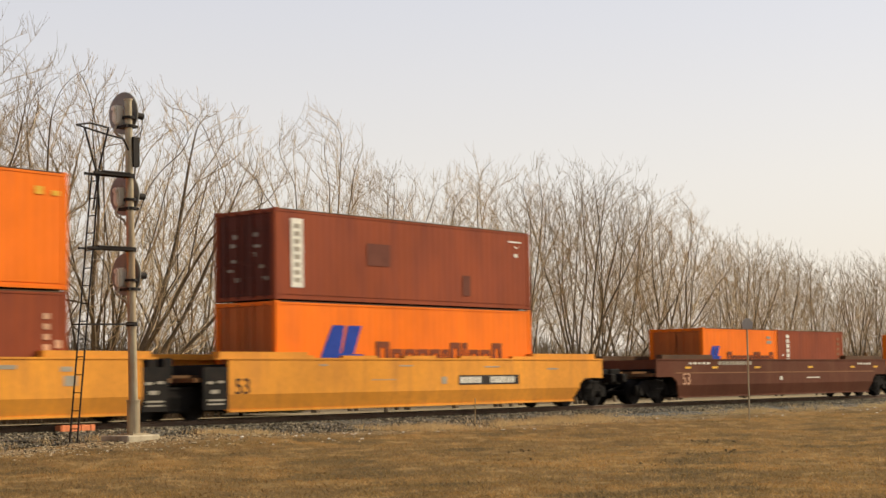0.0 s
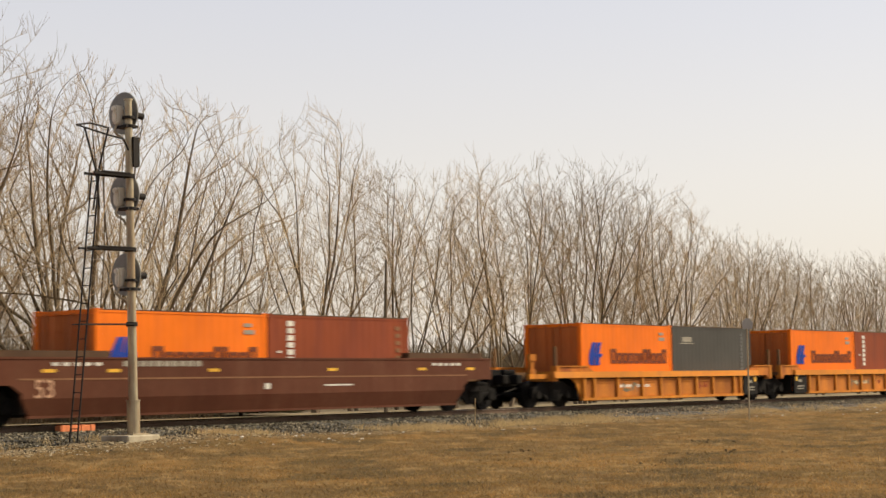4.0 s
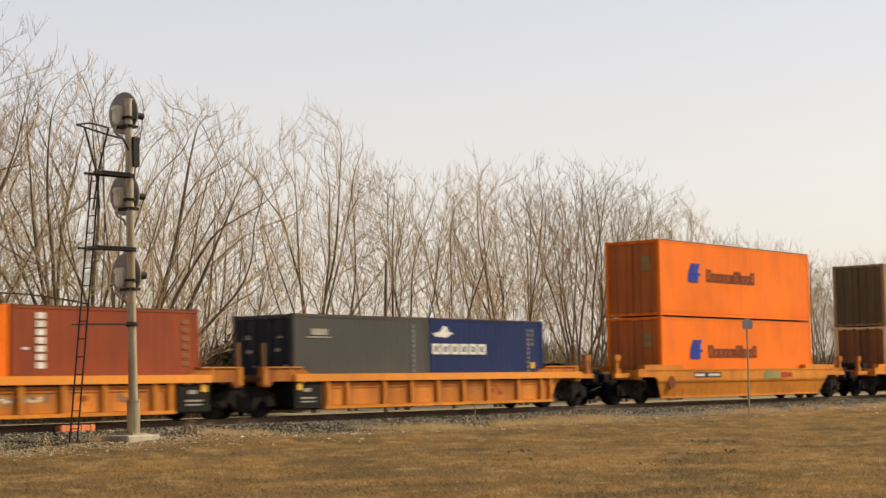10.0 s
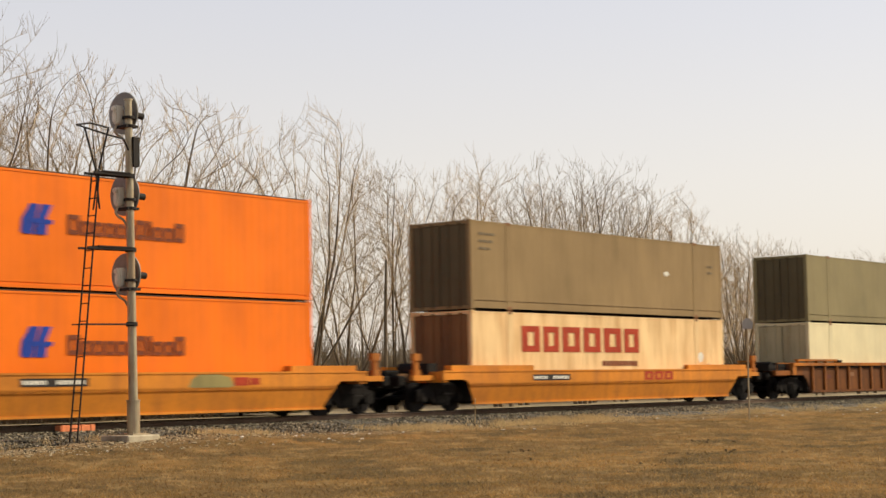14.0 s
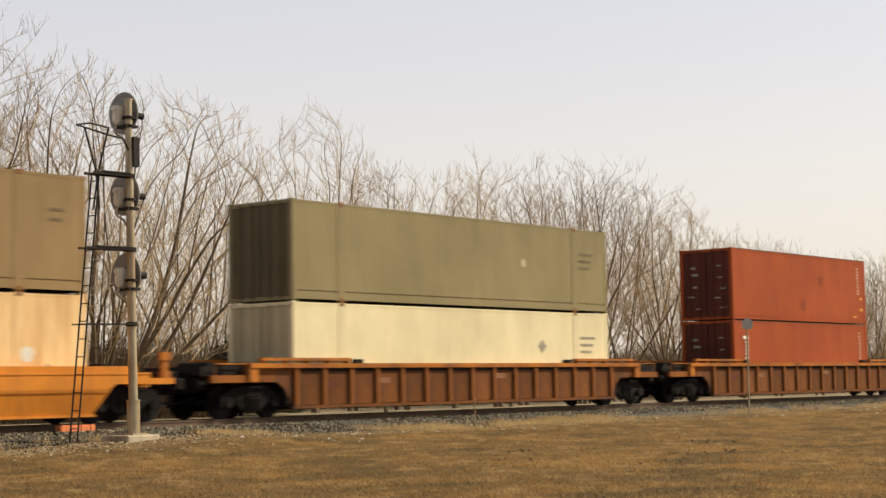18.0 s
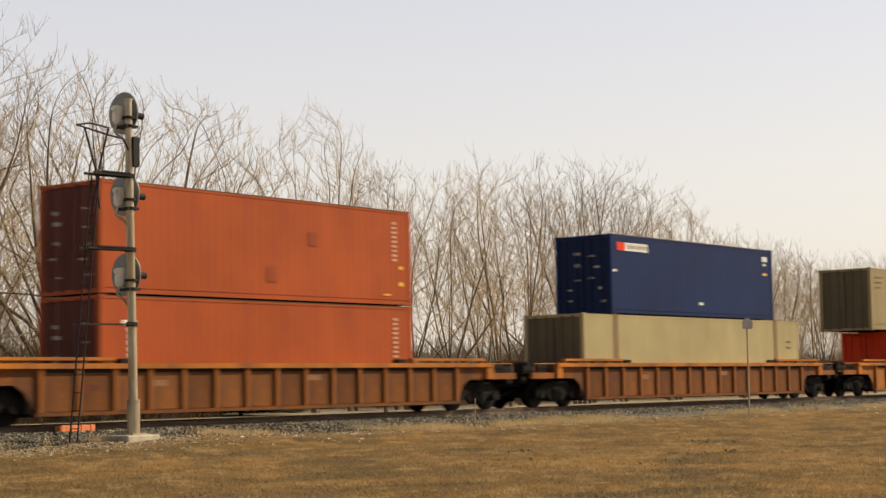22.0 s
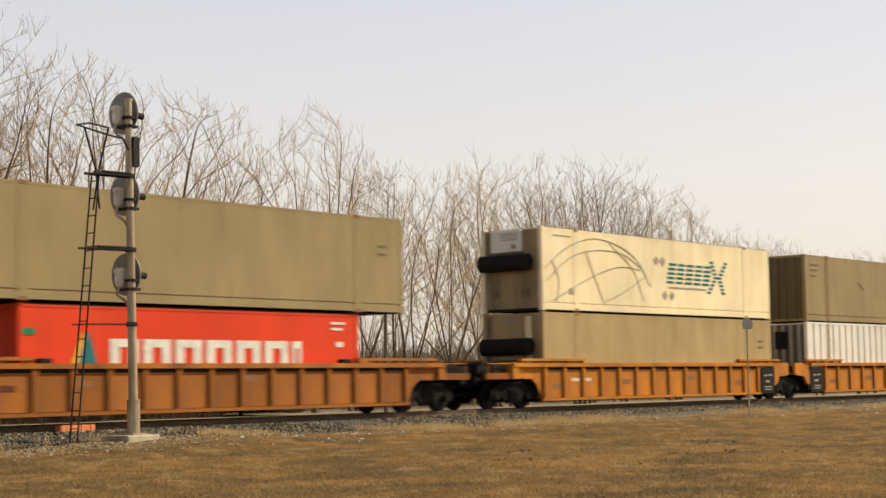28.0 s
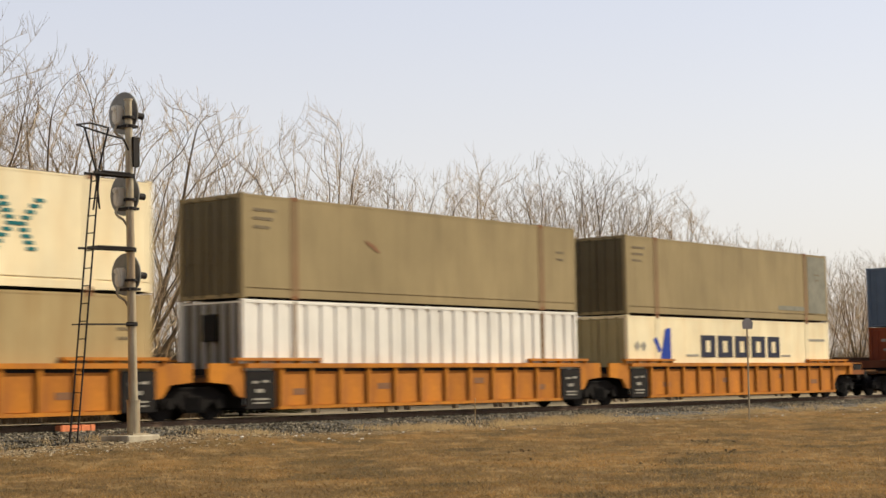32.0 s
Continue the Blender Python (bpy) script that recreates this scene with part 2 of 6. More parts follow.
    "conifer": material("dark_conifer_needles", (0.16, 0.155, 0.095), 0.9, 0, 0.3, 5, bump=0),
    "stone": material("ballast_stone", (0.06, 0.052, 0.037), 0.9, 0, 0.4, 9, bump=0.3, stain=(0.4, 0.33, 0.22), stain_amount=0.65, islands=0.8),
    "clod": material("dark_soil_clod", (0.11, 0.075, 0.038), 0.95, 0, 0.3, 9, bump=0.3),
    "pale_stone": material("pale_limestone_chip", (0.46, 0.37, 0.23), 0.85, 0, 0.2, 9, bump=0.2),
    "white_scrap": material("chalky_white_scrap", (0.72, 0.69, 0.62), 0.85, 0, 0.15, 9, bump=0.2),
    "dull_straw": material("dead_lawn_stalks", (0.34, 0.22, 0.08), 0.95, 0, 0.25, 1.0, bump=0, stain=(0.2, 0.13, 0.05), stain_amount=0.7, thin=0.5),
    "straw": material("pale_dead_grass", (0.6, 0.455, 0.24), 0.95, 0, 0.25, 2.0, bump=0, stain=(0.3, 0.21, 0.1), stain_amount=0.7, thin=0.45),
}


def ground_material(name, thin=0.0, gain=1.0):
    """Dry lawn in patches, worked out from the place on the ground; thin: for its blades, which let light through."""
    m = bpy.data.materials.new(name)
    m.use_nodes = True
    n, l = m.node_tree.nodes, m.node_tree.links
    b = n["Principled BSDF"]
    b.inputs["Roughness"].default_value = 0.95
    b.inputs["Specular IOR Level"].default_value = 0.03
    tc = n.new("ShaderNodeTexCoord")

    def tex(scale, detail, lo, hi):
        t, r = n.new("ShaderNodeTexNoise"), n.new("ShaderNodeMapRange")
        t.inputs["Scale"].default_value, t.inputs["Detail"].default_value = scale, detail
        r.inputs["From Min"].default_value, r.inputs["From Max"].default_value = lo, hi
        l.new(tc.outputs["Object"], t.inputs["Vector"])
        l.new(t.outputs[0], r.inputs[0])
        return r.outputs[0]

    def mixed(fac, a, c):
        x = n.new("ShaderNodeMix")
        x.data_type = "RGBA"
        l.new(fac, x.inputs[0])
        for i, v in ((6, a), (7, c)):
            if isinstance(v, tuple):
                x.inputs[i].default_value = (*v, 1)
            else:
                l.new(v, x.inputs[i])
        return x.outputs[2]

    grass = mixed(tex(0.22, 4, 0.4, 0.6), (0.235, 0.134, 0.047), (0.118, 0.075, 0.034))
    grass = mixed(tex(0.9, 6, 0.48, 0.6), grass, (0.133, 0.086, 0.036))
    grass = mixed(tex(1.6, 6, 0.52, 0.64), grass, (0.273, 0.177, 0.077))
    grass = mixed(tex(0.5, 7, 0.55, 0.61), grass, (0.09, 0.063, 0.031))
    grass = mixed(tex(6.0, 6, 0.5, 0.7), grass, (0.122, 0.077, 0.032))
    grass = mixed(tex(17, 5, 0.52, 0.7), grass, (0.245, 0.158, 0.068))
    place, bend, off, edge = n.new("ShaderNodeSeparateXYZ"), n.new("ShaderNodeMath"), n.new("ShaderNodeMath"), n.new("ShaderNodeMapRange")
    l.new(tc.outputs["Object"], place.inputs[0])
    bend.operation, off.operation = "POWER", "MULTIPLY_ADD"      # how far the spot lies from the track's curve
    l.new(place.outputs["X"], bend.inputs[0])
    bend.inputs[1].default_value, off.inputs[1].default_value = 2.0, 1 / 4856
    l.new(bend.outputs[0], off.inputs[0])
    l.new(place.outputs["Y"], off.inputs[2])
    edge.inputs["From Min"].default_value, edge.inputs["From Max"].default_value = 33.42 - 6.6, 33.42 - 3.6
    l.new(off.outputs[0], edge.inputs[0])
    worn_edge = n.new("ShaderNodeMath")
    worn_edge.operation = "MULTIPLY"
    l.new(edge.outputs[0], worn_edge.inputs[0])
    l.new(tex(0.9, 6, 0.36, 0.58), worn_edge.inputs[1])
    soil = mixed(tex(9, 5, 0.45, 0.62), (0.17, 0.128, 0.078), (0.34, 0.265, 0.165))
    grass = mixed(worn_edge.outputs[0], grass, soil)
    if thin:      # each blade its own tone
        geo, tone = n.new("ShaderNodeNewGeometry"), n.new("ShaderNodeMapRange")
        tone.inputs["To Min"].default_value, tone.inputs["To Max"].default_value = 0.0, 0.32
        l.new(geo.outputs["Random Per Island"], tone.inputs[0])
        grass = mixed(tone.outputs[0], grass, (0.2, 0.14, 0.06))
    lift = n.new("ShaderNodeHueSaturation")
    lift.inputs["Value"].default_value, lift.inputs["Saturation"].default_value = gain, 1.0
    l.new(grass, lift.inputs["Color"])
    grass = lift.outputs[0]
    l.new(grass, b.inputs["Base Color"])
    bp = n.new("ShaderNodeBump")
    bp.inputs["Strength"].default_value, bp.inputs["Distance"].default_value = 0.3, 0.05
    l.new(tex(14, 5, 0.2, 0.8), bp.inputs["Height"])
    l.new(bp.outputs[0], b.inputs["Normal"])
    if thin:
        tl, sh = n.new("ShaderNodeBsdfTranslucent"), n.new("ShaderNodeMixShader")
        sh.inputs[0].default_value = thin
        l.new(grass, tl.inputs[0])
        l.new(b.outputs[0], sh.inputs[1])
        l.new(tl.outputs[0], sh.inputs[2])
        l.new(sh.outputs[0], n["Material Output"].inputs[0])
    return m


M["ground"] = ground_material("dry_lawn", 0.0, 1.06)
M["grass"] = ground_material("dry_lawn_blades", 0.55, 1.85)


# ---- mesh helpers ----
def box(bm, x0, x1, y0, y1, z0, z1):
    v = [bm.verts.new((x, y, z)) for x in (x0, x1) for y in (y0, y1) for z in (z0, z1)]
    for f in ((0, 1, 3, 2), (4, 6, 7, 5), (0, 4, 5, 1), (2, 3, 7, 6), (0, 2, 6, 4), (1, 5, 7, 3)):
        bm.faces.new([v[i] for i in f])


def prism(bm, outline, a, b, axis="y"):
    """An outline of two coordinates, drawn out from a to b along an axis."""
    def at(p, c):
        return {"x": (c, p[0], p[1]), "y": (p[0], c, p[1]), "z": (p[0], p[1], c)}[axis]
    lo, hi = [bm.verts.new(at(p, a)) for p in outline], [bm.verts.new(at(p, b)) for p in outline]
    k = len(outline)
    faces = [bm.faces.new(lo), bm.faces.new(hi)]
    faces += [bm.faces.new((lo[i], lo[(i + 1) % k], hi[(i + 1) % k], hi[i])) for i in range(k)]
    bmesh.ops.recalc_face_normals(bm, faces=faces)


def rod(bm, p, q, r, sides=8, r2=None):
    p, q = Vector(p), Vector(q)
    d = (q - p).normalized()
    u = d.orthogonal().normalized()
    w = d.cross(u)
    ends = []
    for c, rr in ((p, r), (q, r if r2 is None else r2)):
        ends.append([bm.verts.new(c + (u * math.cos(2 * math.pi * i / sides) + w * math.sin(2 * math.pi * i / sides)) * rr) for i in range(sides)])
    for i in range(sides):
        j = (i + 1) % sides
        bm.faces.new((ends[0][i], ends[0][j], ends[1][j], ends[1][i]))
    bm.faces.new(list(reversed(ends[0])))
    bm.faces.new(ends[1])


def finish(name, bm, mat):
    me = bpy.data.meshes.new(name)
    bm.to_mesh(me)
    bm.free()
    me.materials.append(mat)
    return me


def part(name, bm, mat, parent=None, label="", at=None):
    """One mesh object under a thing or a part; bm may also be a finished mesh."""
    me = bm if isinstance(bm, bpy.types.Mesh) else finish(name, bm, mat)
    ob = new(name, me)
    ob.parent = parent
    if at is not None:
        ob.location = at
    if label:
        ob["label"] = label
    return ob


def boxed(name, mat, *dims, bevel=0.0):
    bm = bmesh.new()
    for d in dims:
        box(bm, *d)
    if bevel:
        bmesh.ops.bevel(bm, geom=bm.edges[:], offset=bevel, segments=1, affect="EDGES")
    return finish(name, bm, mat)


CACHE = {}


def cached(key, make):
    if key not in CACHE:
        CACHE[key] = make()
    return CACHE[key]


# ---- the line of the track: a wide curve ----
TRACK_Y, CURVE = 33.422, -1 / 2428.2


def track_y(s):
    return TRACK_Y + CURVE * s * s / 2


def on_track(s, z=0.0):
    return pose(s, track_y(s), z, 0, 0, math.degrees(math.atan(CURVE * s)))


def ground_z(x, y):
    """Height of the ground: level by the line, falling gently to the lawn."""
    d = y - track_y(max(-300, min(420, x)))
    if d > 0:
        return -0.38
    d = -d
    z = -0.43 + 0.17 * math.exp(-((x - 28.5) / 3.5) ** 2) * max(0, 1 - abs(d - 4) / 5)
    z -= 0.08 * min(1, max(0, d - 4) / 6) + 0.19 * min(1, max(0, d - 9) / 22)
    return z + 0.05 * noise.noise(Vector((x * 0.25, y * 0.25, 0))) + 0.04 * noise.noise(Vector((x * 0.8, y * 0.8, 4))) + 0.034 * noise.noise(Vector((x * 2.1, y * 2.1, 6))) + 0.014 * noise.noise(Vector((x * 5, y * 5, 2)))


# ---- well cars ----
MOVERS, SPINNERS = [], []      # (thing, place on the train), (wheelset, place, radius)
WHEEL_R = 0.45


def wheelset_mesh():
    bm = bmesh.new()
    rod(bm, (0, -0.95, 0), (0, 0.95, 0), 0.085, 10)
    for s in (-1, 1):
        rod(bm, (0, s * 0.69, 0), (0, s * 0.80, 0), WHEEL_R, 28)
        rod(bm, (0, s * 0.665, 0), (0, s * 0.69, 0), WHEEL_R + 0.022, 28)
        rod(bm, (0, s * 0.80, 0), (0, s * 0.83, 0), WHEEL_R - 0.075, 24)
        rod(bm, (0, s * 0.83, 0), (0, s * 0.86, 0), 0.16, 12)
        for i in range(6):
            a = i * math.pi / 3
            x, z = 0.27 * math.cos(a), 0.27 * math.sin(a)
            rod(bm, (x, s * 0.82, z), (x, s * 0.845, z), 0.045, 8)
    return finish("wheelset", bm, M["tread"])


def side_frame_mesh():
    bm = bmesh.new()
    outer = [(-1.18, 0.32), (-1.16, 0.66), (-0.92, 0.72), (-0.62, 0.86), (0.62, 0.86), (0.92, 0.72), (1.16, 0.66), (1.18, 0.32), (0.72, 0.32), (0.66, 0.5), (0.42, 0.3), (0.3, 0.2), (-0.3, 0.2), (-0.42, 0.3), (-0.66, 0.5), (-0.72, 0.32)]
    prism(bm, outer, -0.07, 0.07)
    for x in (-0.89, 0.89):
        rod(bm, (x, -0.13, 0.45), (x, 0.1, 0.45), 0.15, 12)
    for x in (-0.2, 0, 0.2):
        rod(bm, (x, -0.06, 0.26), (x, -0.06, 0.62), 0.085, 10)
    box(bm, -0.3, 0.3, -0.11, 0.11, 0.6, 0.7)
    box(bm, -0.62, 0.62, -0.1, 0.1, 0.82, 0.88)
    return finish("side_frame", bm, M["truck"])


def truck(car, x, place, dark=True):
    """A two-axle truck under a car, at x along the car."""
    bm = bmesh.new()
    box(bm, -0.24, 0.24, -0.9, 0.9, 0.42, 0.78)
    rod(bm, (0, 0, 0.78), (0, 0, 0.93), 0.3, 14)
    box(bm, -0.75, -0.62, -0.6, 0.6, 0.36, 0.5)
    box(bm, 0.62, 0.75, -0.6, 0.6, 0.36, 0.5)
    t = part("truck", cached("truck", lambda: finish("truck", bm, M["truck"])), None, car, "black two-axle truck grimy with oil", (x, 0, 0))
    for s in (-1, 1):
        f = part("side_frame", cached("side_frame", side_frame_mesh), None, t, "", (0, s * 1.02, 0))
        if s > 0:
            f.rotation_euler[2] = math.pi
    for a in (-0.89, 0.89):
        w = part("wheelset", cached("wheelset", wheelset_mesh), None, t, "", (a, 0, WHEEL_R))
        SPINNERS.append((w, a))
    return t


def hollow(bm, x0, x1, z0, z1, tx, tz, y0, y1):
    """A plain upright rectangle with a rectangular hole, in one piece."""
    rings = []
    for y in (y0, y1):
        for a, b in ((0, 0), (tx, tz)):
            rings.append([bm.verts.new((x, y, z)) for x, z in ((x0 + a, z0 + b), (x1 - a, z0 + b), (x1 - a, z1 - b), (x0 + a, z1 - b))])
    fo, fi, bo, bi = rings
    for i in range(4):
        j = (i + 1) % 4
        bm.faces.new((fo[i], fo[j], fi[j], fi[i]))
        bm.faces.new((bo[j], bo[i], bi[i], bi[j]))
        bm.faces.new((fo[j], fo[i], bo[i], bo[j]))
        bm.faces.new((fi[i], fi[j], bi[j], bi[i]))


def name_blocks(thing, mat, y, x0, x1, z0, z1, widths, label, low=()):
    """A painted name, drawn as one plain hollow bar for each letter; low: those of lesser height."""
    gap = 0.17 * (x1 - x0) / len(widths)
    k = (x1 - x0 - gap * (len(widths) - 1)) / sum(widths)
    x = x0
    for i, w in enumerate(widths):
        h = (z1 - z0) * (0.72 if i in low else 1)
        bm = bmesh.new()
        hollow(bm, x, x + w * k, z0, z0 + h, 0.33 * w * k, 0.23 * h, y - 0.006, y)
        part("name_bar", bm, M[mat], thing, label if i == 0 else "")
        x += w * k + gap


def marking(thing, mat, y, bars, label="", name="marking", depth=0.006, joined=False):
    """Flat painted bars on the side that faces -y: one part each, or the strokes of one joined shape."""
    for group in ([bars] if joined else [[b] for b in bars]):
        bm = bmesh.new()
        for x0, x1, z0, z1 in group:
            box(bm, x0, x1, y - depth, y, z0, z1)
        ob = part(name, bm, mat, thing, label)
    return ob


def polygon_mark(thing, mat, y, outlines, label=""):
    bm = bmesh.new()
    for o in outlines:
        prism(bm, o, y - 0.006, y)
    return part("emblem", bm, mat, thing, label)


def number_mesh(text, size, mat):
    cu = bpy.data.curves.new("digits", "FONT")
    cu.body, cu.size, cu.extrude = text, size, 0.003
    ob = bpy.data.objects.new("digits", cu)
    scene.collection.objects.link(ob)
    me = bpy.data.meshes.new_from_object(ob.evaluated_get(bpy.context.evaluated_depsgraph_get()))
    bpy.data.objects.remove(ob)
    me.materials.clear()
    me.materials.append(mat)
    return me


def scrawl(thing, mat, seed, y, x0, x1, z0, z1, strokes, label):
    """Spray paint that has faded beyond reading: slanting and level strokes."""
    rnd = random.Random(seed)
    for i in range(strokes):
        w, h = rnd.uniform(0.1, 0.34) * (x1 - x0), rnd.uniform(0.12, 0.3) * (z1 - z0)
        if i % 3:
            w, h = 0.3 * w, rnd.uniform(0.45, 0.9) * (z1 - z0)
        x, z, t = rnd.uniform(x0, x1 - w), rnd.uniform(z0, z1 - h), rnd.uniform(-0.25, 0.25) * h
        d = y - 0.003 - 0.0004 * i
        bm = bmesh.new()
        prism(bm, [(x, z), (x + 0.6 * w, z - 0.02), (x + w, z + 0.2 * h), (x + w + t, z + h), (x + 0.3 * w + t, z + h + 0.02), (x + t, z + 0.8 * h)], d, y)
        part("spray_stroke", bm, M[mat], thing, "" if i else label)


KINDS = {
    # top, bottom, fold height (or None), half width, paint, rib spacing (0: smooth)
    "ribbed": dict(top=1.5, bottom=0.25, fold=None, half=1.42, rib=1.17),
    "low_ribbed": dict(top=1.2, bottom=0.22, fold=None, half=1.42, rib=1.32, ribs=(-5.55, -4.05, -2.4, -1.13, 0.15, 1.43, 2.7, 4.35, 5.65)),
    "tall_smooth": dict(top=1.6, bottom=0.25, fold=0.66, half=1.5, rib=0),
    "low_smooth": dict(top=1.22, bottom=0.25, fold=0.86, half=1.5, rib=0),
}


# from the coupling of a shared end: where the side stops, where the black panel stops, where the top chord stops
SHARED = {"tall_smooth": (1.52, 0.62, 1.05), "": (2.75, 1.62, 1.6)}


def side_outline(kind, ends, z0, z1):
    """Outline, along the car and up, of a side between two heights, with the ends cut round the trucks."""
    k, out = KINDS[kind], []
    pts = []
    for e, (sort, half) in zip((-1, 1), ends):
        if sort == "shared":
            near = half - SHARED.get(kind, SHARED[""])[0]
            col = [(near, z0), (near, z1)]
        else:
            a, zc = half - 3.55, 0.98
            if z0 >= zc:
                col = [(half - 1.8, z0), (half - 1.8, z1)]
            elif z1 <= zc:
                f = (z0 - k["bottom"]) / (zc - k["bottom"])
                g = (z1 - k["bottom"]) / (zc - k["bottom"])
                col = [(a + 0.55 * f, z0), (a + 0.55 * g, z1)]
            else:
                f = (z0 - k["bottom"]) / (zc - k["bottom"])
                col = [(a + 0.55 * f, z0), (a + 0.3, zc - 0.2), (a + 0.62, zc), (half - 1.8, zc), (half - 1.8, z1)]
        pts.append([(e * x, z) for x, z in col])
    return pts[0] + pts[1][::-1]


def well_car(place, kind, paint_key, ends, label, ledges=True, group=""):
    """A container well car. ends: for the rear and the front, how it ends ("truck" or "shared") and the half length to the coupling."""
    k, mat = KINDS[kind], M[paint_key]
    top, bot, half, rib = k["top"], k["bottom"], k["half"], k["rib"]
    car = tagged(new("well_car"), label, "railway car", group or "well cars of the train")
    sh = SHARED.get(kind, SHARED[""])
    reach = [h - (1.8 if s == "truck" else sh[2]) for s, h in ends]
    well = [h - (3.4 if s == "truck" else sh[0]) for s, h in ends]
    inner_end = [h - (3.4 if s == "truck" else 1.6) for s, h in ends]
    for s in (-1, 1):
        side = "near" if s < 0 else "far"
        if k["fold"]:
            bm = bmesh.new()
            prism(bm, side_outline(kind, ends, k["fold"], top), s * half, s * (half - 0.05))
            part("side_panel", bm, mat, car)
            bm = bmesh.new()
            prism(bm, side_outline(kind, ends, bot, k["fold"]), s * half, s * (half - 0.05))
            lean = 0.17 if kind == "low_smooth" else 0.13
            for v in bm.verts:
                v.co.y -= s * lean * (k["fold"] - v.co.z) / (k["fold"] - bot)
            part("lower_side_panel", bm, mat, car)
            bm = bmesh.new()
            box(bm, -well[0] + 0.1, well[1] - 0.1, *sorted((s * (half - lean - 0.06), s * (half - lean + 0.03))), bot - 0.06, bot)
            part("bottom_sill", bm, mat, car)
            bm = bmesh.new()
            box(bm, -reach[0], reach[1], *sorted((s * (half - 0.11), s * (half + 0.02))), top, top + 0.05)
            part("top_chord", bm, mat, car)
        else:
            bm = bmesh.new()
            prism(bm, side_outline(kind, ends, bot, top - 0.1), s * (half - 0.09), s * (half - 0.13))
            part("side_panel", bm, mat, car)
            bm = bmesh.new()
            box(bm, -reach[0], reach[1], *sorted((s * (half - 0.16), s * (half + 0.05))), top - 0.1 if kind == "ribbed" else top - 0.18, top)
            box(bm, -reach[0], reach[1], *sorted((s * (half - 0.02), s * (half + 0.05))), top - (0.13 if kind == "ribbed" else 0.21), top - 0.1 if kind == "ribbed" else top - 0.18)
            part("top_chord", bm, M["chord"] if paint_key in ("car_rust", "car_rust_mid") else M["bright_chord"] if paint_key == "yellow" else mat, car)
            bm = bmesh.new()
            box(bm, -well[0] + 0.1, well[1] - 0.1, *sorted((s * (half - 0.14), s * (half + 0.01))), bot - 0.02, bot + 0.07)
            part("bottom_sill", bm, mat, car)
            count = int((well[0] + well[1]) / rib)
            high = top - (0.13 if kind == "ribbed" else 0.21)
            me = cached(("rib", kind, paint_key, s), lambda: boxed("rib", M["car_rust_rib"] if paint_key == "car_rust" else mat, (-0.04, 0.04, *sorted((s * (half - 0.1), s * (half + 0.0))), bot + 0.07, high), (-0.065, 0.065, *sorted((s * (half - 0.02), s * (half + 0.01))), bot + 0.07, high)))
            spots = [-well[0] + 0.25 + i * (well[0] + well[1] - 0.5) / count for i in range(count + 1)]
            if "ribs" in k:
                spots = spots[:1] + [x for x in k["ribs"] if spots[0] + 0.4 < x < spots[-1] - 0.4] + spots[-1:]
            for x in spots:
                part("rib", me, None, car, "", (x, 0, 0))
            if s < 0:      # sheet let in between the ribs
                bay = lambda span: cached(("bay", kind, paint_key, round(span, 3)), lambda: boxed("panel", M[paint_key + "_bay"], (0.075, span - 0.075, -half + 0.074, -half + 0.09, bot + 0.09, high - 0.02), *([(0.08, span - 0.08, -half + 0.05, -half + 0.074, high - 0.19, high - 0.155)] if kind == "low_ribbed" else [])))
                # black strip standing in for slots and the chord's cast shadow
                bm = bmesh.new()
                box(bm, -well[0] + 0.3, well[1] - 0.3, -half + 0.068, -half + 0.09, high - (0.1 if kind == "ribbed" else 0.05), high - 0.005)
                part("chord_gap", bm, M["black"], car, "black strip for slots and shade below the chord")
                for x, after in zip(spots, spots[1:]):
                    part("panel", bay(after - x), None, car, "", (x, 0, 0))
    # floor of the well and its ends
    bm = bmesh.new()
    inset = 0.34 if k["fold"] else 0.2
    box(bm, -inner_end[0] + 0.1, inner_end[1] - 0.1, -half + inset, half - inset, bot - 0.02, bot + 0.05)
    for i in range(7):
        x = -well[0] + 1 + i * (well[0] + well[1] - 2) / 6
        box(bm, x - 0.12, x + 0.12, -half + inset, half - inset, bot - 0.05, bot + 0.06)
    part("well_floor", bm, M["black"], car)
    for e, (sort, h), w, r, wi in zip((-1, 1), ends, well, reach, inner_end):
        bm = bmesh.new()
        xs = sorted((e * wi, e * (wi + 0.06)))
        box(bm, xs[0], xs[1], -half + 0.12, half - 0.12, bot + 0.06, top - 0.12)
        part("end_bulkhead", bm, M["black"], car)
        bm = bmesh.new()      # platform over the truck, with its centre sill
        xs = sorted((e * (wi + 0.05), e * (h - (1.82 if sort == "truck" else 0.4))))
        box(bm, xs[0], xs[1], -half + 0.14, half - 0.14, 1.0, 1.12)
        xs = sorted((e * (wi + 0.1), e * (h - (0.55 if sort == "truck" else 0.25))))
        box(bm, xs[0], xs[1], -0.3, 0.3, 0.93, 1.2)
        # dark steel instead of the car's paint: the platform's shade is put in
        part("end_platform", bm, M["stake"], car)
        if sort == "truck":
            bm = bmesh.new()
            xs = sorted((e * (r - 0.3), e * r))
            box(bm, xs[0], xs[1], -half + 0.05, half - 0.05, top - 0.32, top + 0.02)
            part("end_sill", bm, mat, car)
            bm = bmesh.new()
            xs = sorted((e * (r - 0.1), e * (h + 0.04)))
            box(bm, xs[0], xs[1], -0.11, 0.11, 0.74, 0.98)
            xs = sorted((e * (h - 0.28), e * (h + 0.06)))
            box(bm, xs[0], xs[1], -0.24, 0.2, 0.68, 1.02)
            part("coupler", bm, M["truck"], car, "dark cast steel coupler")
            bm = bmesh.new()
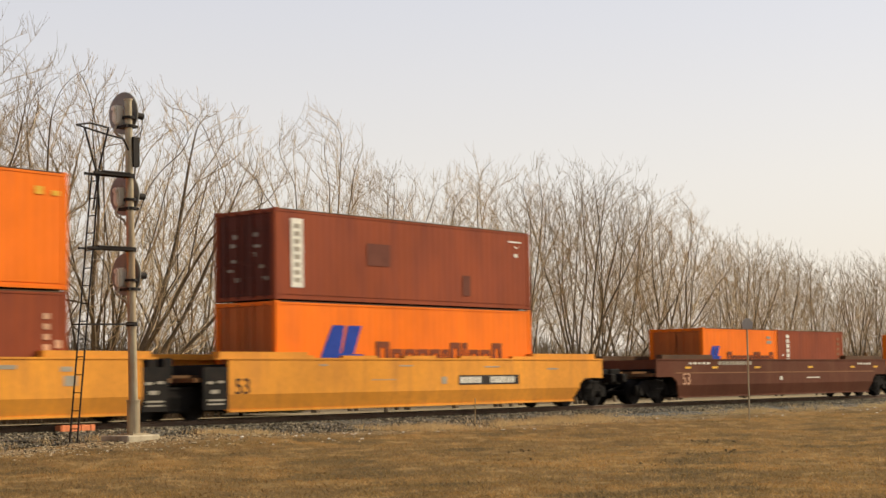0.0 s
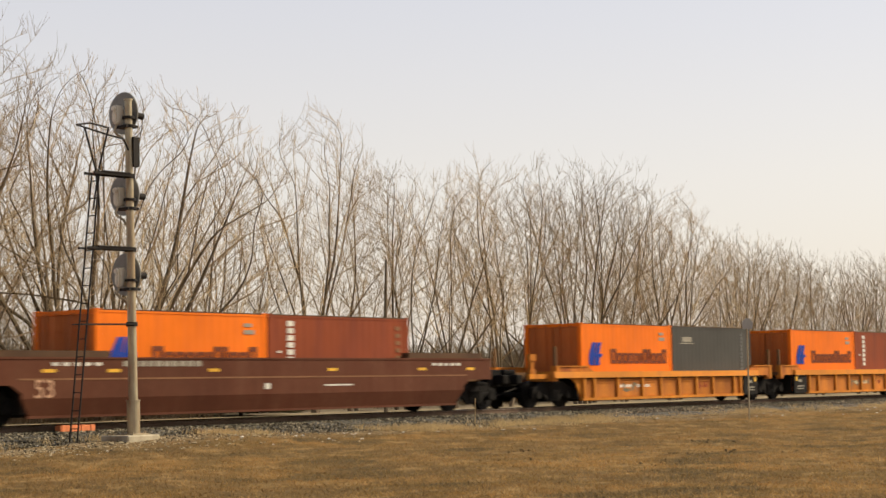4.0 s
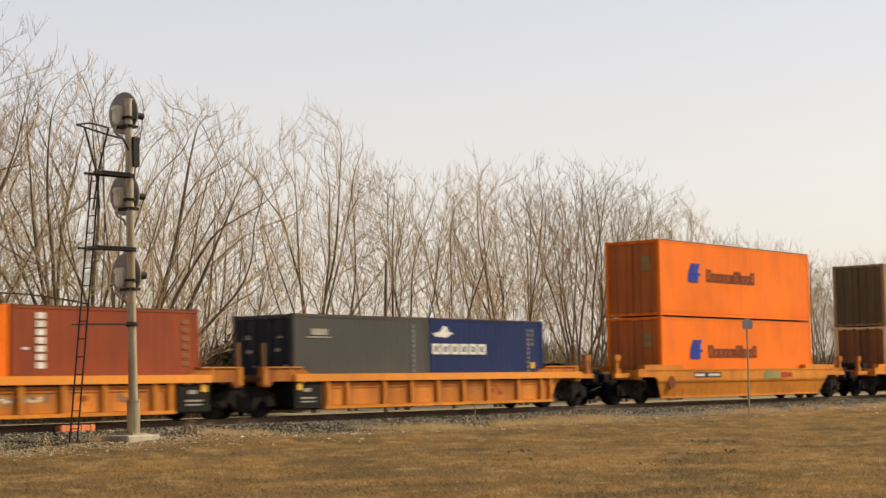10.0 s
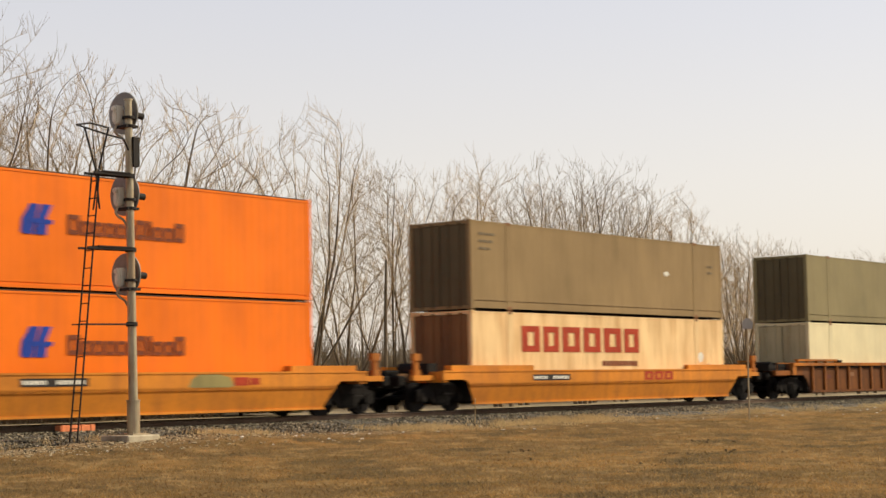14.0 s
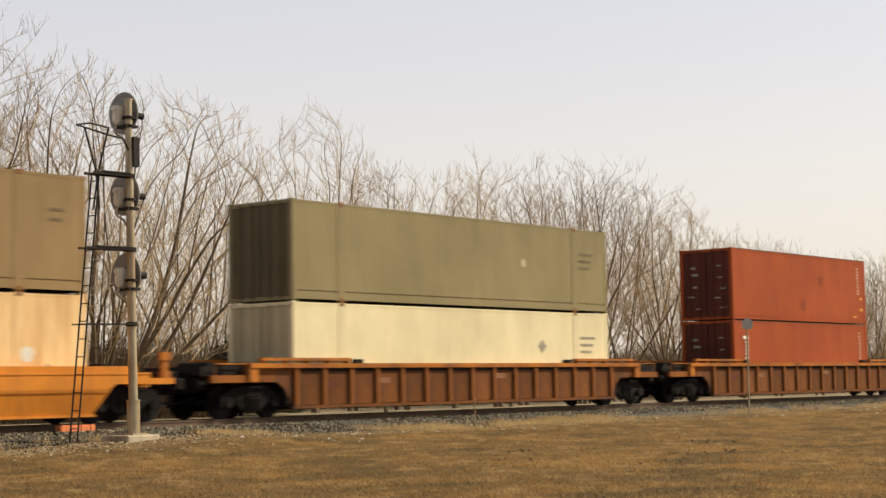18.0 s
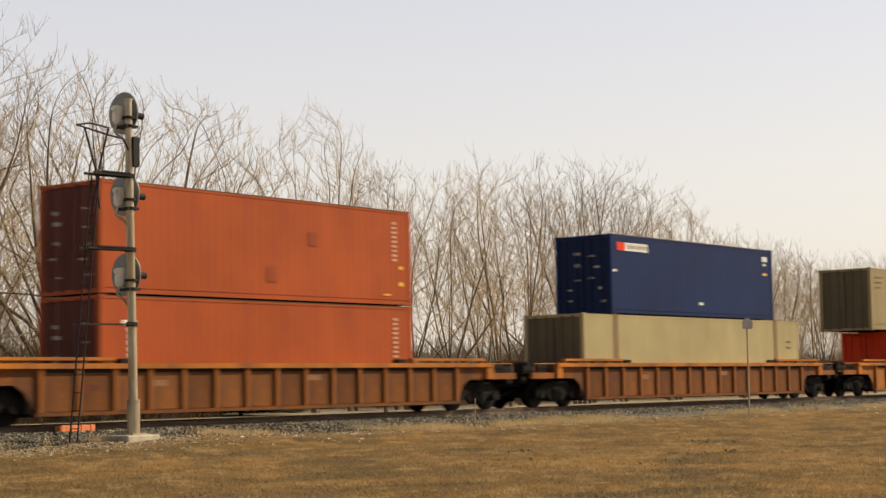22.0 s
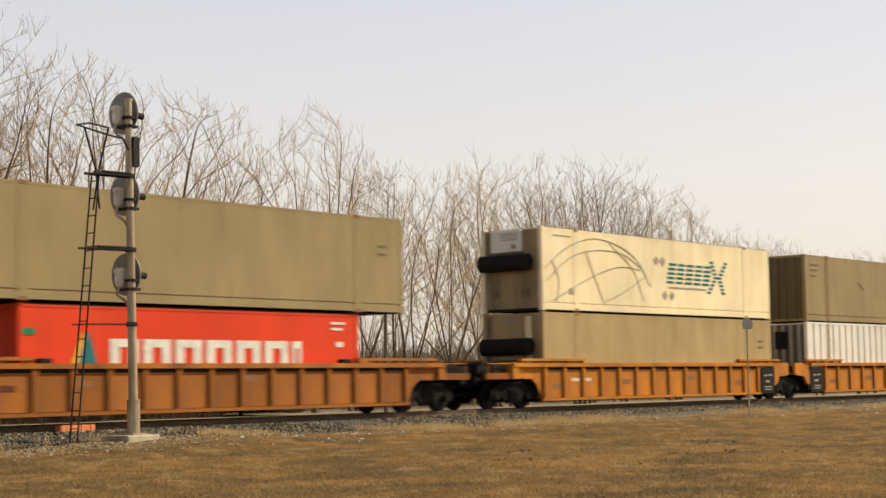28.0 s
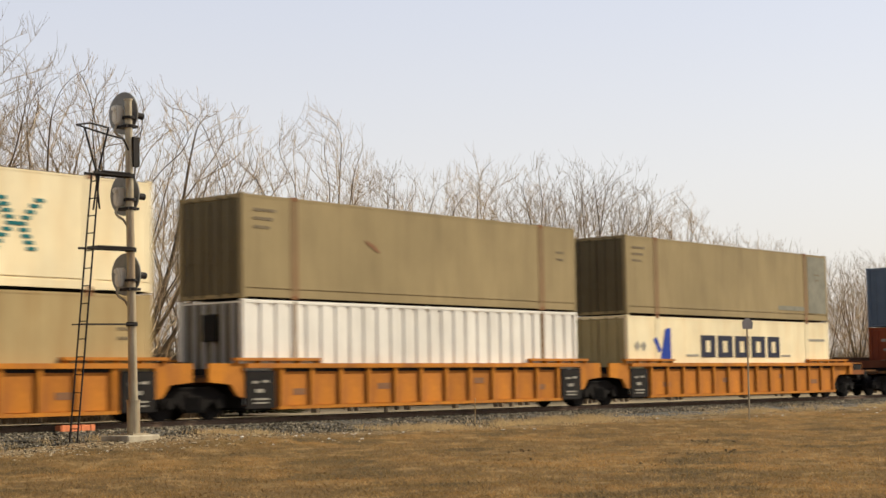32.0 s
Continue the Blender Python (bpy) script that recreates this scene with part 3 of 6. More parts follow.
            rod(bm, (e * (r + 0.05), -0.15, 0.75), (e * (h + 0.02), -0.28, 0.42), 0.035)
            part("brake_hose", bm, M["black"], car)
            for y in (-half + 0.06, half - 0.06):      # step and grab irons at the corner
                bm = bmesh.new()
                for z in (0.55, 0.85):
                    rod(bm, (e * (r - 0.5), y, z), (e * (r - 0.08), y, z), 0.014, 6)
                for x in (r - 0.5, r - 0.08):
                    rod(bm, (e * x, y, 0.53), (e * x, y, 1.05), 0.014, 6)
                part("corner_step", bm, M["black"], car)
            bm = bmesh.new()      # draft gear housing round the coupler
            box(bm, *sorted((e * (h - 0.75), e * (h - 0.06))), -0.62, 0.62, 0.72, 1.3)
            box(bm, *sorted((e * (h - 0.55), e * (h - 0.2))), -1.05, -0.62, 0.8, 1.12)
            bmesh.ops.bevel(bm, geom=bm.edges[:], offset=0.04, segments=1, affect="EDGES")
            part("draft_gear", bm, M["truck"], car, "sooty draft gear housing")
            truck(car, e * (h - 2.2), place)
            if kind != "ribbed" and paint_key == "yellow":      # beam and hand brake stand beyond the end sill
                for s in (-1, 1):
                    bm = bmesh.new()
                    box(bm, *sorted((e * r, e * (h - 0.72))), *sorted((s * 1.06, s * 1.2)), 0.97, 1.13)
                    part("end_beam", bm, mat, car)
                bm = bmesh.new()
                box(bm, *sorted((e * (r + 0.7), e * (r + 0.98))), -1.18, -1.0, 1.13, 1.3)
                box(bm, *sorted((e * (r + 0.74), e * (r + 0.92))), -1.14, -1.02, 1.3, 1.6)
                box(bm, *sorted((e * (r + 0.66), e * (r + 1.0))), -1.17, -1.03, 1.58, 1.8)
                part("brake_stand", bm, M["chord"], car, "rusty orange hand brake stand")
            if kind == "ribbed":      # open end over the truck: sills, gear and rails
                bright = M["chord"] if paint_key in ("car_rust", "car_rust_mid") else mat
                bm = bmesh.new()
                box(bm, *sorted((e * (r + 0.1), e * (h - 0.25))), -1.15, 1.15, 1.18, 1.42)
                box(bm, *sorted((e * (r + 0.35), e * (r + 0.85))), -1.2, -0.7, 1.19, 1.5)
                rod(bm, (e * (h - 0.75), -1.0, 1.42), (e * (h - 0.75), 0.2, 1.42), 0.13, 12)
                part("brake_gear", bm, M["black"], car, "black brake gear on the end platform")
                for s in (-1, 1):
                    bm = bmesh.new()
                    box(bm, *sorted((e * r, e * (h - 0.45))), *sorted((s * (half - 0.2), s * (half - 0.06))), 0.98, 1.18)
                    part("end_side_sill", bm, M["car_rust_rib"], car)
                    bm = bmesh.new()
                    rod(bm, (e * r, s * (half - 0.1), 1.48), (e * (h - 0.6), s * (half - 0.1), 1.48), 0.018, 6)
                    rod(bm, (e * (h - 0.6), s * (half - 0.1), 1.1), (e * (h - 0.6), s * (half - 0.1), 1.5), 0.018, 6)
                    part("grab_rail", bm, bright, car)
                    bm = bmesh.new()
                    box(bm, *sorted((e * (r - 0.3), e * (r + 0.02))), *sorted((s * (half - 0.1), s * (half + 0.02))), 0.99, top - 0.1)
                    part("corner_post", bm, bright, car)
        else:
            for s in (-1, 1):
                bm = bmesh.new()
                xs = sorted((e * w, e * (h - sh[1])))
                box(bm, xs[0], xs[1], *sorted((s * (half - 0.1), s * (half - 0.02))), bot + 0.02, top - 0.2)
                p = part("black_end_panel", bm, M["black"], car, "black end panel with faded white stencils")
                if s < 0:
                    xm = e * (w + 0.5 * (sh[0] - sh[1]))
                    marking(p, M["mark_grey"], -half + 0.02, [(xm - 0.32, xm - 0.08, 0.95, 1.02), (xm + 0.05, xm + 0.3, 0.97, 1.04), (xm - 0.3, xm + 0.3, 0.5, 0.55), (xm - 0.3, xm + 0.28, 0.4, 0.44), (xm - 0.2, xm + 0.1, 0.7, 0.8)])
                if kind in ("tall_smooth", "low_ribbed"):
                    continue
                bm = bmesh.new()
                prism(bm, [(e * (h - 1.62), 0.55), (e * (h - 1.35), 0.62), (e * (h - 1.1), 0.93), (e * (h - 0.3), 1.0), (e * (h - 0.3), top), (e * (h - 1.62), top)], s * (half - 0.06), s * (half - 0.16))
                part("end_side_plate", bm, mat, car)
            bm = bmesh.new()
            xs = sorted((e * (h - 0.42), e * (h - 0.12)))
            box(bm, xs[0], xs[1], -0.5, 0.5, 0.95, top + 0.05)
            part("end_post", bm, M["black"], car)
            if e > 0:
                truck(car, h, place)
    MOVERS.append((car, place, 0.0))
    if ledges:      # raised walkway ledges at both ends of a side
        for e, (sort, h) in zip((-1, 1), ends):
            for s in (-1, 1):
                bm = bmesh.new()
                inner = 5.8 if kind in ("ribbed", "tall_smooth") else 5.0
                if sort == "shared":
                    inner = h - 4.6
                xs = sorted((e * inner, e * (h - (2.25 if sort == "truck" else 1.2))))
                z = top + (0.05 if kind == "ribbed" else 0.13)
                if kind == "ribbed":
                    box(bm, *xs, *sorted((s * (half - 0.14), s * (half + 0.04))), z + 0.02, z + 0.1)
                    for i in range(5):
                        x = xs[0] + 0.1 + i * (xs[1] - xs[0] - 0.2) / 4
                        box(bm, x - 0.05, x + 0.05, *sorted((s * (half - 0.1), s * half)), top, z + 0.02)
                else:
                    box(bm, *xs, *sorted((s * (half - 0.3), s * (half - 0.02))), top + 0.05, z + 0.08)
                # maroon cars: the ledge's shade is put into a darker colour
                part("walkway_ledge", bm, M["dark_edge"] if paint_key == "car_brown" else M["chord"] if paint_key in ("car_rust", "car_rust_mid") else mat, car)
    return car


T53, S53, T40, S40 = ("truck", 11.7), ("shared", 9.7), ("truck", 9.83), ("shared", 7.87)
YELLOW = "yellow smooth-sided steel well car with folded side panels"
RIBBED_YELLOW = "yellow articulated well car with ribbed low steel sides"
RUSTY = "rust-stained orange well car with tall ribbed steel sides"
BRIGHT = "orange articulated well car with ribbed steel sides and black end panels"
car_a = well_car(-102.3, "tall_smooth", "pale_yellow", (("truck", 11.8), S53), "faded yellow smooth-sided well car with black end panel")
car_b = well_car(-82.9, "tall_smooth", "pale_yellow", (S53, ("truck", 11.75)), "faded yellow smooth-sided well car with a large 53 on its side")
car_c = well_car(-59.4, "tall_smooth", "car_brown", (("truck", 11.75), T53), "dark maroon smooth-sided well car with yellow reflectors")
car_d = well_car(-37.85, "low_ribbed", "yellow", (T40, S40), RIBBED_YELLOW, False)
car_e = well_car(-22.15, "low_ribbed", "yellow", (S40, S40), RIBBED_YELLOW, False)
car_f = well_car(-6.4, "low_ribbed", "yellow", (S40, T40), RIBBED_YELLOW, False)
car_g = well_car(13.37, "low_smooth", "yellow", (("truck", 9.95), ("truck", 9.95)), "yellow smooth-sided well car with a green-grey patch of primer")
car_h = well_car(34.97, "low_smooth", "yellow", (("truck", 11.65), ("truck", 11.75)), YELLOW)
car_i = well_car(58.45, "ribbed", "car_rust", (T53, T53), RUSTY)
car_j = well_car(81.85, "ribbed", "car_rust", (T53, T53), RUSTY)
car_k = well_car(105.3, "ribbed", "car_rust", (T53, T53), RUSTY)
car_l = well_car(128.7, "ribbed", "car_rust_mid", (T53, T53), RUSTY)
car_m = well_car(152.2, "ribbed", "car_rust_bright", (("truck", 11.8), S53), BRIGHT)
car_n = well_car(171.6, "ribbed", "car_rust_bright", (S53, S53), BRIGHT)
car_o = well_car(191.0, "ribbed", "car_rust_bright", (S53, ("truck", 11.8)), BRIGHT)
car_p = well_car(214.5, "tall_smooth", "car_brown", (T53, T53), "dark maroon smooth-sided well car")

# marks and fittings of single cars
d53 = number_mesh("53", 0.6, M["mark_black"])
for c, x, mat in ((car_b, -7.97, "mark_black"), (car_c, -8.15, "mark_faded")):
    me = d53 if mat == "mark_black" else number_mesh("53", 0.62, M[mat])
    o = part("car_number", me, None, c, "large stencilled 53", (x, -1.512, 0.68))
    o.rotation_euler[0] = math.pi / 2
for c, x0, z0, w, hh in ((car_b, 1.75, 0.82, 3.2, 0.3), (car_g, -4.25, 0.94, 2.05, 0.2), (car_h, -5.1, 0.92, 2.2, 0.2), (car_d, -3.9, 0.58, 2.2, 0.2), (car_m, -6.6, 0.82, 1.3, 0.22)):
    y = -KINDS["tall_smooth"]["half"] if c in (car_b, car_g, car_h) else -1.335
    p = marking(c, M["mark_black"], y - 0.002, [(x0, x0 + w, z0, z0 + hh)], "black stencil panel with pale bars", "stencil_panel", 0.006)
    marking(p, M["mark_white"], y - 0.009, [(x0 + 0.08 + i * w * 0.07, x0 + 0.08 + i * w * 0.07 + w * 0.05, z0 + 0.05, z0 + hh - 0.05) for i in range(13) if i not in (5, 6)], "", "pale_bar", 0.003)
for i in range(5):      # pads on the top edge of the yellow car
    x = -5.6 + i * 2.75
    bm = bmesh.new()
    box(bm, x - 0.75, x + 0.75, -1.49, -1.32, 1.65, 1.72)
    part("guide_pad", bm, M["pale_yellow"], car_b)
for i, x in enumerate((-7.9, -5.9, -2.5, 2.15, 6.2, 8.6)):
    marking(car_c, M["mark_yellow"], -1.502, [(x, x + 0.4, 1.28, 1.36)], "yellow reflector", "reflector")
marking(car_c, M["mark_dull"], -1.502, [(-8.6, 8.6, 1.1, 1.14)], "thin faded red line", "line")
marking(car_c, M["mark_grey"], -1.502, [(-5.4 + i * 0.27, -5.2 + i * 0.27, 1.42, 1.56) for i in range(10)], "", "pale_stencil")
marking(car_c, M["mark_white"], -1.502, [(-7.6 + i * 0.33, -7.42 + i * 0.33, 1.44, 1.52) for i in range(5)] + [(6.9 + i * 0.3, 7.08 + i * 0.3, 1.42, 1.5) for i in range(5)] + [(-0.4, -0.2, 0.8, 0.95), (2.0, 3.2, 0.86, 0.9)], "", "pale_stencil")
marking(car_a, M["mark_grey"], -1.502, [(3.5, 4.3, 1.36, 1.46), (5.6, 5.95, 1.3, 1.42), (5.7, 6.1, 0.95, 1.2)], "", "faded_stencil")
marking(car_b, M["mark_grey"], -1.502, [(-4.6, -4.3, 1.42, 1.47), (-1.1, -0.5, 1.4, 1.44), (0.9, 1.15, 0.86, 1.08), (3.1, 3.9, 1.36, 1.4), (-2.4, -1.3, 1.0, 1.02), (6.6, 7.2, 1.28, 1.33)], "", "faded_stencil")
polygon_mark(car_g, M["primer"], -1.502, [[(1.1, 0.88), (1.25, 0.86), (2.6, 0.86), (2.75, 0.9), (2.6, 1.12), (2.2, 1.2), (1.45, 1.2), (1.2, 1.08)]], "green-grey patch of primer")
marking(car_g, M["mark_red"], -1.504, [(2.75, 3.3, 0.9, 1.12), (3.35, 3.7, 0.92, 1.1)], "faded red mark", "red_mark")
bm = bmesh.new()
rod(bm, (-5.9, -1.5, 0.78), (-5.9, -1.52, 0.78), 0.24, 18)
part("round_patch", bm, M["mark_dark"], car_g, "dark round patch")
name_blocks(car_h, "mark_red", -1.504, 1.85, 3.8, 0.89, 1.19, (1, 1, 1), "red mark on the side")
for c in (car_d, car_e, car_f):
    spray = {car_d: (("mark_dull", -0.85, -0.35, 0.45, 0.82, 7), ("mark_dull", -0.6, -0.2, 0.5, 0.78, 5), ("patch_red", 1.65, 2.4, 0.5, 0.85, 9), ("mark_dim", 0.4, 1.2, 0.72, 0.8, 4), ("mark_pale_arc", 2.95, 4.0, 0.6, 0.68, 5), ("mark_dim", -3.9, -2.7, 0.45, 0.8, 6)),
             car_e: (("mark_dull", -2.05, -1.45, 0.45, 0.85, 9), ("mark_dim", -0.85, 1.1, 0.46, 0.8, 15), ("mark_pale_arc", -0.6, 0.9, 0.55, 0.72, 8), ("mark_red", 0.3, 1.3, 0.72, 0.97, 7), ("patch_red", 1.6, 2.55, 0.45, 0.9, 8), ("mark_dull", 2.9, 4.1, 0.5, 0.9, 8), ("mark_pale_arc", -3.9, -2.9, 0.6, 0.66, 3)),
             car_f: (("mark_dull", -1.0, -0.35, 0.5, 0.85, 7), ("mark_dim", 1.7, 2.4, 0.5, 0.85, 8), ("patch_red", 2.9, 3.6, 0.4, 0.8, 6), ("mark_dim", 0.45, 0.95, 0.5, 0.7, 4), ("mark_dull", 4.6, 5.3, 0.45, 0.75, 5))}
    for i, (key, x0, x1, z0, z1, strokes) in enumerate(spray[c]):
        scrawl(c, key, 31 + i, -1.337 - 0.004 * (i % 3), x0, x1, z0, z1, strokes, "faded spray paint on a side panel")
    for e in (-1, 1):      # raised plate and slim stake at each corner
        shared = (e < 0 and c is not car_d) or (e > 0 and c is not car_f)
        a = 0.0 if shared else 0.4
        outline = [(5.55, 1.2), (5.95, 1.37), (7.45 + a, 1.37), (7.45 + a, 0.85 if shared else 1.2)]
        outline += [(7.22, 0.85), (7.1, 1.0), (5.6, 1.0)] if shared else []
        for y in (-1.3, 1.3):
            bm = bmesh.new()
            prism(bm, [(e * x, z) for x, z in outline], y - 0.09, y + 0.09)
            p = part("end_plate", bm, M["yellow_bay"], c)
            # the plate's lit top edge, put in as a lip of brighter yellow
            bm = bmesh.new()
            box(bm, *sorted((e * 5.92, e * (7.47 + a))), y - 0.13, y + 0.13, 1.37, 1.405)
            part("plate_lip", bm, M["yellow"], p)
            bm = bmesh.new()
            box(bm, *sorted((e * 6.3, e * 6.38)), y - 0.105, y + 0.105, 1.02, 1.37)
            box(bm, *sorted((e * (7.3 + a), e * (7.46 + a))), y - 0.12, y + 0.12, 0.9 if shared else 1.2, 1.37)
            part("plate_rib", bm, M["yellow"], p)
            bm = bmesh.new()
            box(bm, *sorted((e * (7.34 + a), e * (7.43 + a))), y - 0.05, y + 0.05, 1.37, 2.06)
            part("stake", bm, M["stake"], p, "grimy upright stake")
        if shared:
            marking(c, M["mark_yellow"], -1.405, [(*sorted((e * 5.95, e * 6.15)), 0.75, 0.95)], "yellow tag", "tag")
for c, spots in ((car_m, (-7.6, -3.4, 1.2, 4.9)), (car_n, (-6.2, -2.6, 2.1, 5.4)), (car_o, (-5.8, -1.4, 3.3, 6.1))):
    for i, x in enumerate(spots):
        marking(c, M["mark_dull"], -1.348, [(x, x + 0.5 + 0.1 * (i % 2), 0.62 + 0.12 * (i % 3), 0.8 + 0.12 * (i % 3))], "dark faded stencil patch", "stencil_patch")
for c in (car_i, car_j, car_k, car_l):
    marking(c, M["mark_dull"], -1.337, [(5.0 + 0.22 * i, 5.15 + 0.22 * i, 0.95, 1.1) for i in range(7)], "", "faded_stencil")
    for x in (-5.4, 5.4):
        part("locking_bracket", cached("bracket", lambda: boxed("locking_bracket", M["black"], (-0.2, 0.2, -0.1, 0.1, 0, 0.12), bevel=0.02)), None, c, "", (x, -1.3, 1.5))
    for i, x in enumerate((-6.9, -4.6, 1.2)):
        marking(c, M["mark_dull"] if i else M["shade_and_stencil_brown"], -1.348, [(x, x + 0.62, 0.82 + 0.1 * i, 0.98 + 0.1 * i)], "dark faded stencil patch", "stencil_patch", 0.003)
for c, x in ((car_f, 7.75), (car_b, 9.75), (car_h, -9.7), (car_h, 8.98), (car_k, -9.6), (car_m, -9.6)):      # brake gear that shows above the end
    bm = bmesh.new()
    rod(bm, (x, -0.5, 1.32), (x, 0.35, 1.32), 0.2, 14)
    box(bm, x - 0.22, x + 0.22, -0.95, -0.6, 1.12, 1.5)
    part("brake_reservoir", bm, M["pale_yellow"] if c is car_b or x > 9 else M["black"], c, "sooty brake reservoir on the end platform")


# ---- containers ----
def corrugated(x0, x1, z0, z1, y, s, pitch=0.28, depth=0.036):
    """A pressed steel wall, facing s along y."""
    bm = bmesh.new()
    n = max(1, round((x1 - x0) / pitch))
    p = (x1 - x0) / n
    line = []
    for i in range(n):
        a = x0 + i * p
        f = (0.27, 0.5, 0.77) if pitch < 0.4 else (0.6, 0.68, 0.92)
        line += [(a, 0), (a + f[0] * p, 0), (a + f[1] * p, depth), (a + f[2] * p, depth)]
    line.append((x1, 0))
    return wall_solid(bm, line, z0, z1, y, s)


def wall_solid(bm, line, z0, z1, y, s):
    """Closes a wall whose face follows a line of (x, depth)."""
    lo = [bm.verts.new((x, y - s * d, z0)) for x, d in line]
    hi = [bm.verts.new((x, y - s * d, z1)) for x, d in line]
    bl, br = bm.verts.new((line[0][0], y - s * 0.07, z0)), bm.verts.new((line[-1][0], y - s * 0.07, z0))
    tl, tr = bm.verts.new((line[0][0], y - s * 0.07, z1)), bm.verts.new((line[-1][0], y - s * 0.07, z1))
    for i in range(len(line) - 1):
        bm.faces.new((lo[i], lo[i + 1], hi[i + 1], hi[i]))
    bm.faces.new((bl, br, tr, tl))
    bm.faces.new((*hi, tr, tl))
    bm.faces.new((*lo, br, bl))
    bm.faces.new((lo[0], hi[0], tl, bl))
    bm.faces.new((lo[-1], hi[-1], tr, br))
    bmesh.ops.recalc_face_normals(bm, faces=bm.faces[:])
    return bm


def posted(x0, x1, z0, z1, y, s, pitch=0.61):
    """A flat sheet wall with narrow upright ribs."""
    n = int((x1 - x0) / pitch)
    line = [(x0, 0.002)]
    for i in range(1, n):
        x = x0 + i * (x1 - x0) / n
        line += [(x - 0.05, 0.002), (x - 0.03, 0), (x + 0.03, 0), (x + 0.05, 0.002)]
    line.append((x1, 0.002))
    return wall_solid(bmesh.new(), line, z0, z1, y, s)


def container(place, z, length, height, key, label, ribs=0.28, doors=True, width=2.438, domestic=False, rear_key=None, post_key=None):
    """A freight container; place: middle along the train, z: its underside."""
    mat = M[key]
    c = tagged(new("freight_container"), label, "container", "containers on the train")
    L, W, H = length / 2, width / 2, height
    tag = (length, width, height, key, ribs, domestic)
    for s in (-1, 1):
        if domestic:
            def sheet():
                return finish("side_panel", posted(-L + 0.05, L - 0.05, 0.3, H - 0.1, s * (W - 0.006), s), mat)
            part("side_panel", cached((*tag, "side", s), sheet), None, c)
        else:
            part("side_panel", cached((*tag, "side", s), lambda: finish("side_panel", corrugated(-L + 0.1, L - 0.1, 0.16, H - 0.1, s * (W - 0.012), s, ribs, 0.0035 if ribs < 0.4 else 0.045), mat)), None, c)
        low = 0.3 if domestic else 0.16
        me = cached((*tag, "low", s), lambda: boxed("bottom_rail", mat, (-L + 0.1, L - 0.1, *sorted((s * (W - 0.09), s * (W - (0 if not domestic else 0.004)))), 0.045 if domestic else 0.022, low - 0.06), (-L + 0.1, L - 0.1, *sorted((s * (W - 0.09), s * (W - 0.03))), low - 0.06, low)))
        part("bottom_rail", me, None, c)
        me = cached((*tag, "high", s), lambda: boxed("top_rail", mat, (-L + 0.1, L - 0.1, *sorted((s * (W - 0.07), s * W)), H - 0.1, H - 0.045)))
        part("top_rail", me, None, c)
        # thin dark line along the roof, left off the pale and olive containers
        me = cached((*tag, "edge", s), lambda: boxed("roof_edge", mat if key in ("white", "pale_cream", "olive", "olive_brown", "olive_green", "buff", "rusty_buff") else M["dark_edge"], (-L + 0.1, L - 0.1, *sorted((s * (W - 0.07), s * (W - 0.006))), H - 0.045, H - (0.03 if domestic else 0.012))))
        part("roof_edge", me, None, c)
    me = cached((*tag, "roof"), lambda: boxed("roof", mat, (-L + 0.06, L - 0.06, -W + 0.06, W - 0.06, H - 0.1, H - 0.05)))
    part("roof", me, None, c)
    me = cached((length, width, "floor"), lambda: boxed("floor", M["black"], (-L + 0.06, L - 0.06, -W + 0.2, W - 0.2, 0.01, 0.16)))
    part("floor", me, None, c)
    post = cached((*tag, "post"), lambda: boxed("corner_post", mat, (-0.09, 0.09, -0.08, 0.08, 0.11, H - 0.11), bevel=0.012))
    cast = cached((key, "cast"), lambda: boxed("corner_casting", mat, (-0.09, 0.09, -0.081, 0.081, -0.059, 0.059), bevel=0.012))
    for e in (-1, 1):
        for s in (-1, 1):
            part("corner_post", post, None, c, "", (e * (L - 0.09), s * (W - 0.08), 0))
            for zz in (0.06, H - 0.06):
                part("corner_casting", cast, None, c, "", (e * (L - 0.088), s * (W - 0.079), zz))
    if domestic:      # lifting posts at the forty-foot places
        pk = post_key or "rust_band"
        me = cached((*tag, pk, "lift"), lambda: boxed("lifting_post", M[pk], (-0.16, 0.16, -W - 0.004, -W + 0.06, 0.02, H - 0.02)))
        for e in (-1, 1):
            part("lifting_post", me, None, c, "rust-streaked lifting post", (e * 6.02, 0, 0))
            o = part("lifting_post", me, None, c, "", (e * 6.02, 0, 0))
            o.rotation_euler[2] = math.pi
        lug = cached("lug", lambda: boxed("lifting_casting", M["casting"], (-0.1, 0.1, -0.05, 0.05, -0.06, 0.06), bevel=0.012))
        for e in (-1, 1):
            for y in (-W + 0.035, W - 0.035):
                for zz in (0.055, H - 0.055):
                    part("lifting_casting", lug, None, c, "rusty steel casting" if zz < 1 else "", (e * 6.02, y, zz))
    # front wall
    me = cached((*tag, "front"), lambda: boxed("front_wall", mat, (L - 0.1, L - 0.05, -W + 0.15, W - 0.15, 0.1, H - 0.1)))
    part("front_wall", me, None, c)
    # several rear paints are darker: the end's shade lies in the colour
    rk = rear_key or ("orange_worn_shaded" if key == "orange" else key)
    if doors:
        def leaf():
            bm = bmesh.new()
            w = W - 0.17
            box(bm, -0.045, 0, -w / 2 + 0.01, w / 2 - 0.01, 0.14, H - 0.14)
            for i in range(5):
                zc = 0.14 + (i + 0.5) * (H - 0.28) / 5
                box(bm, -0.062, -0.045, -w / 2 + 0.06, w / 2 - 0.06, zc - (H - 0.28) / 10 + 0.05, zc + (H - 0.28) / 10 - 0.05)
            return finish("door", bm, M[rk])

        def lock():
            bm = bmesh.new()
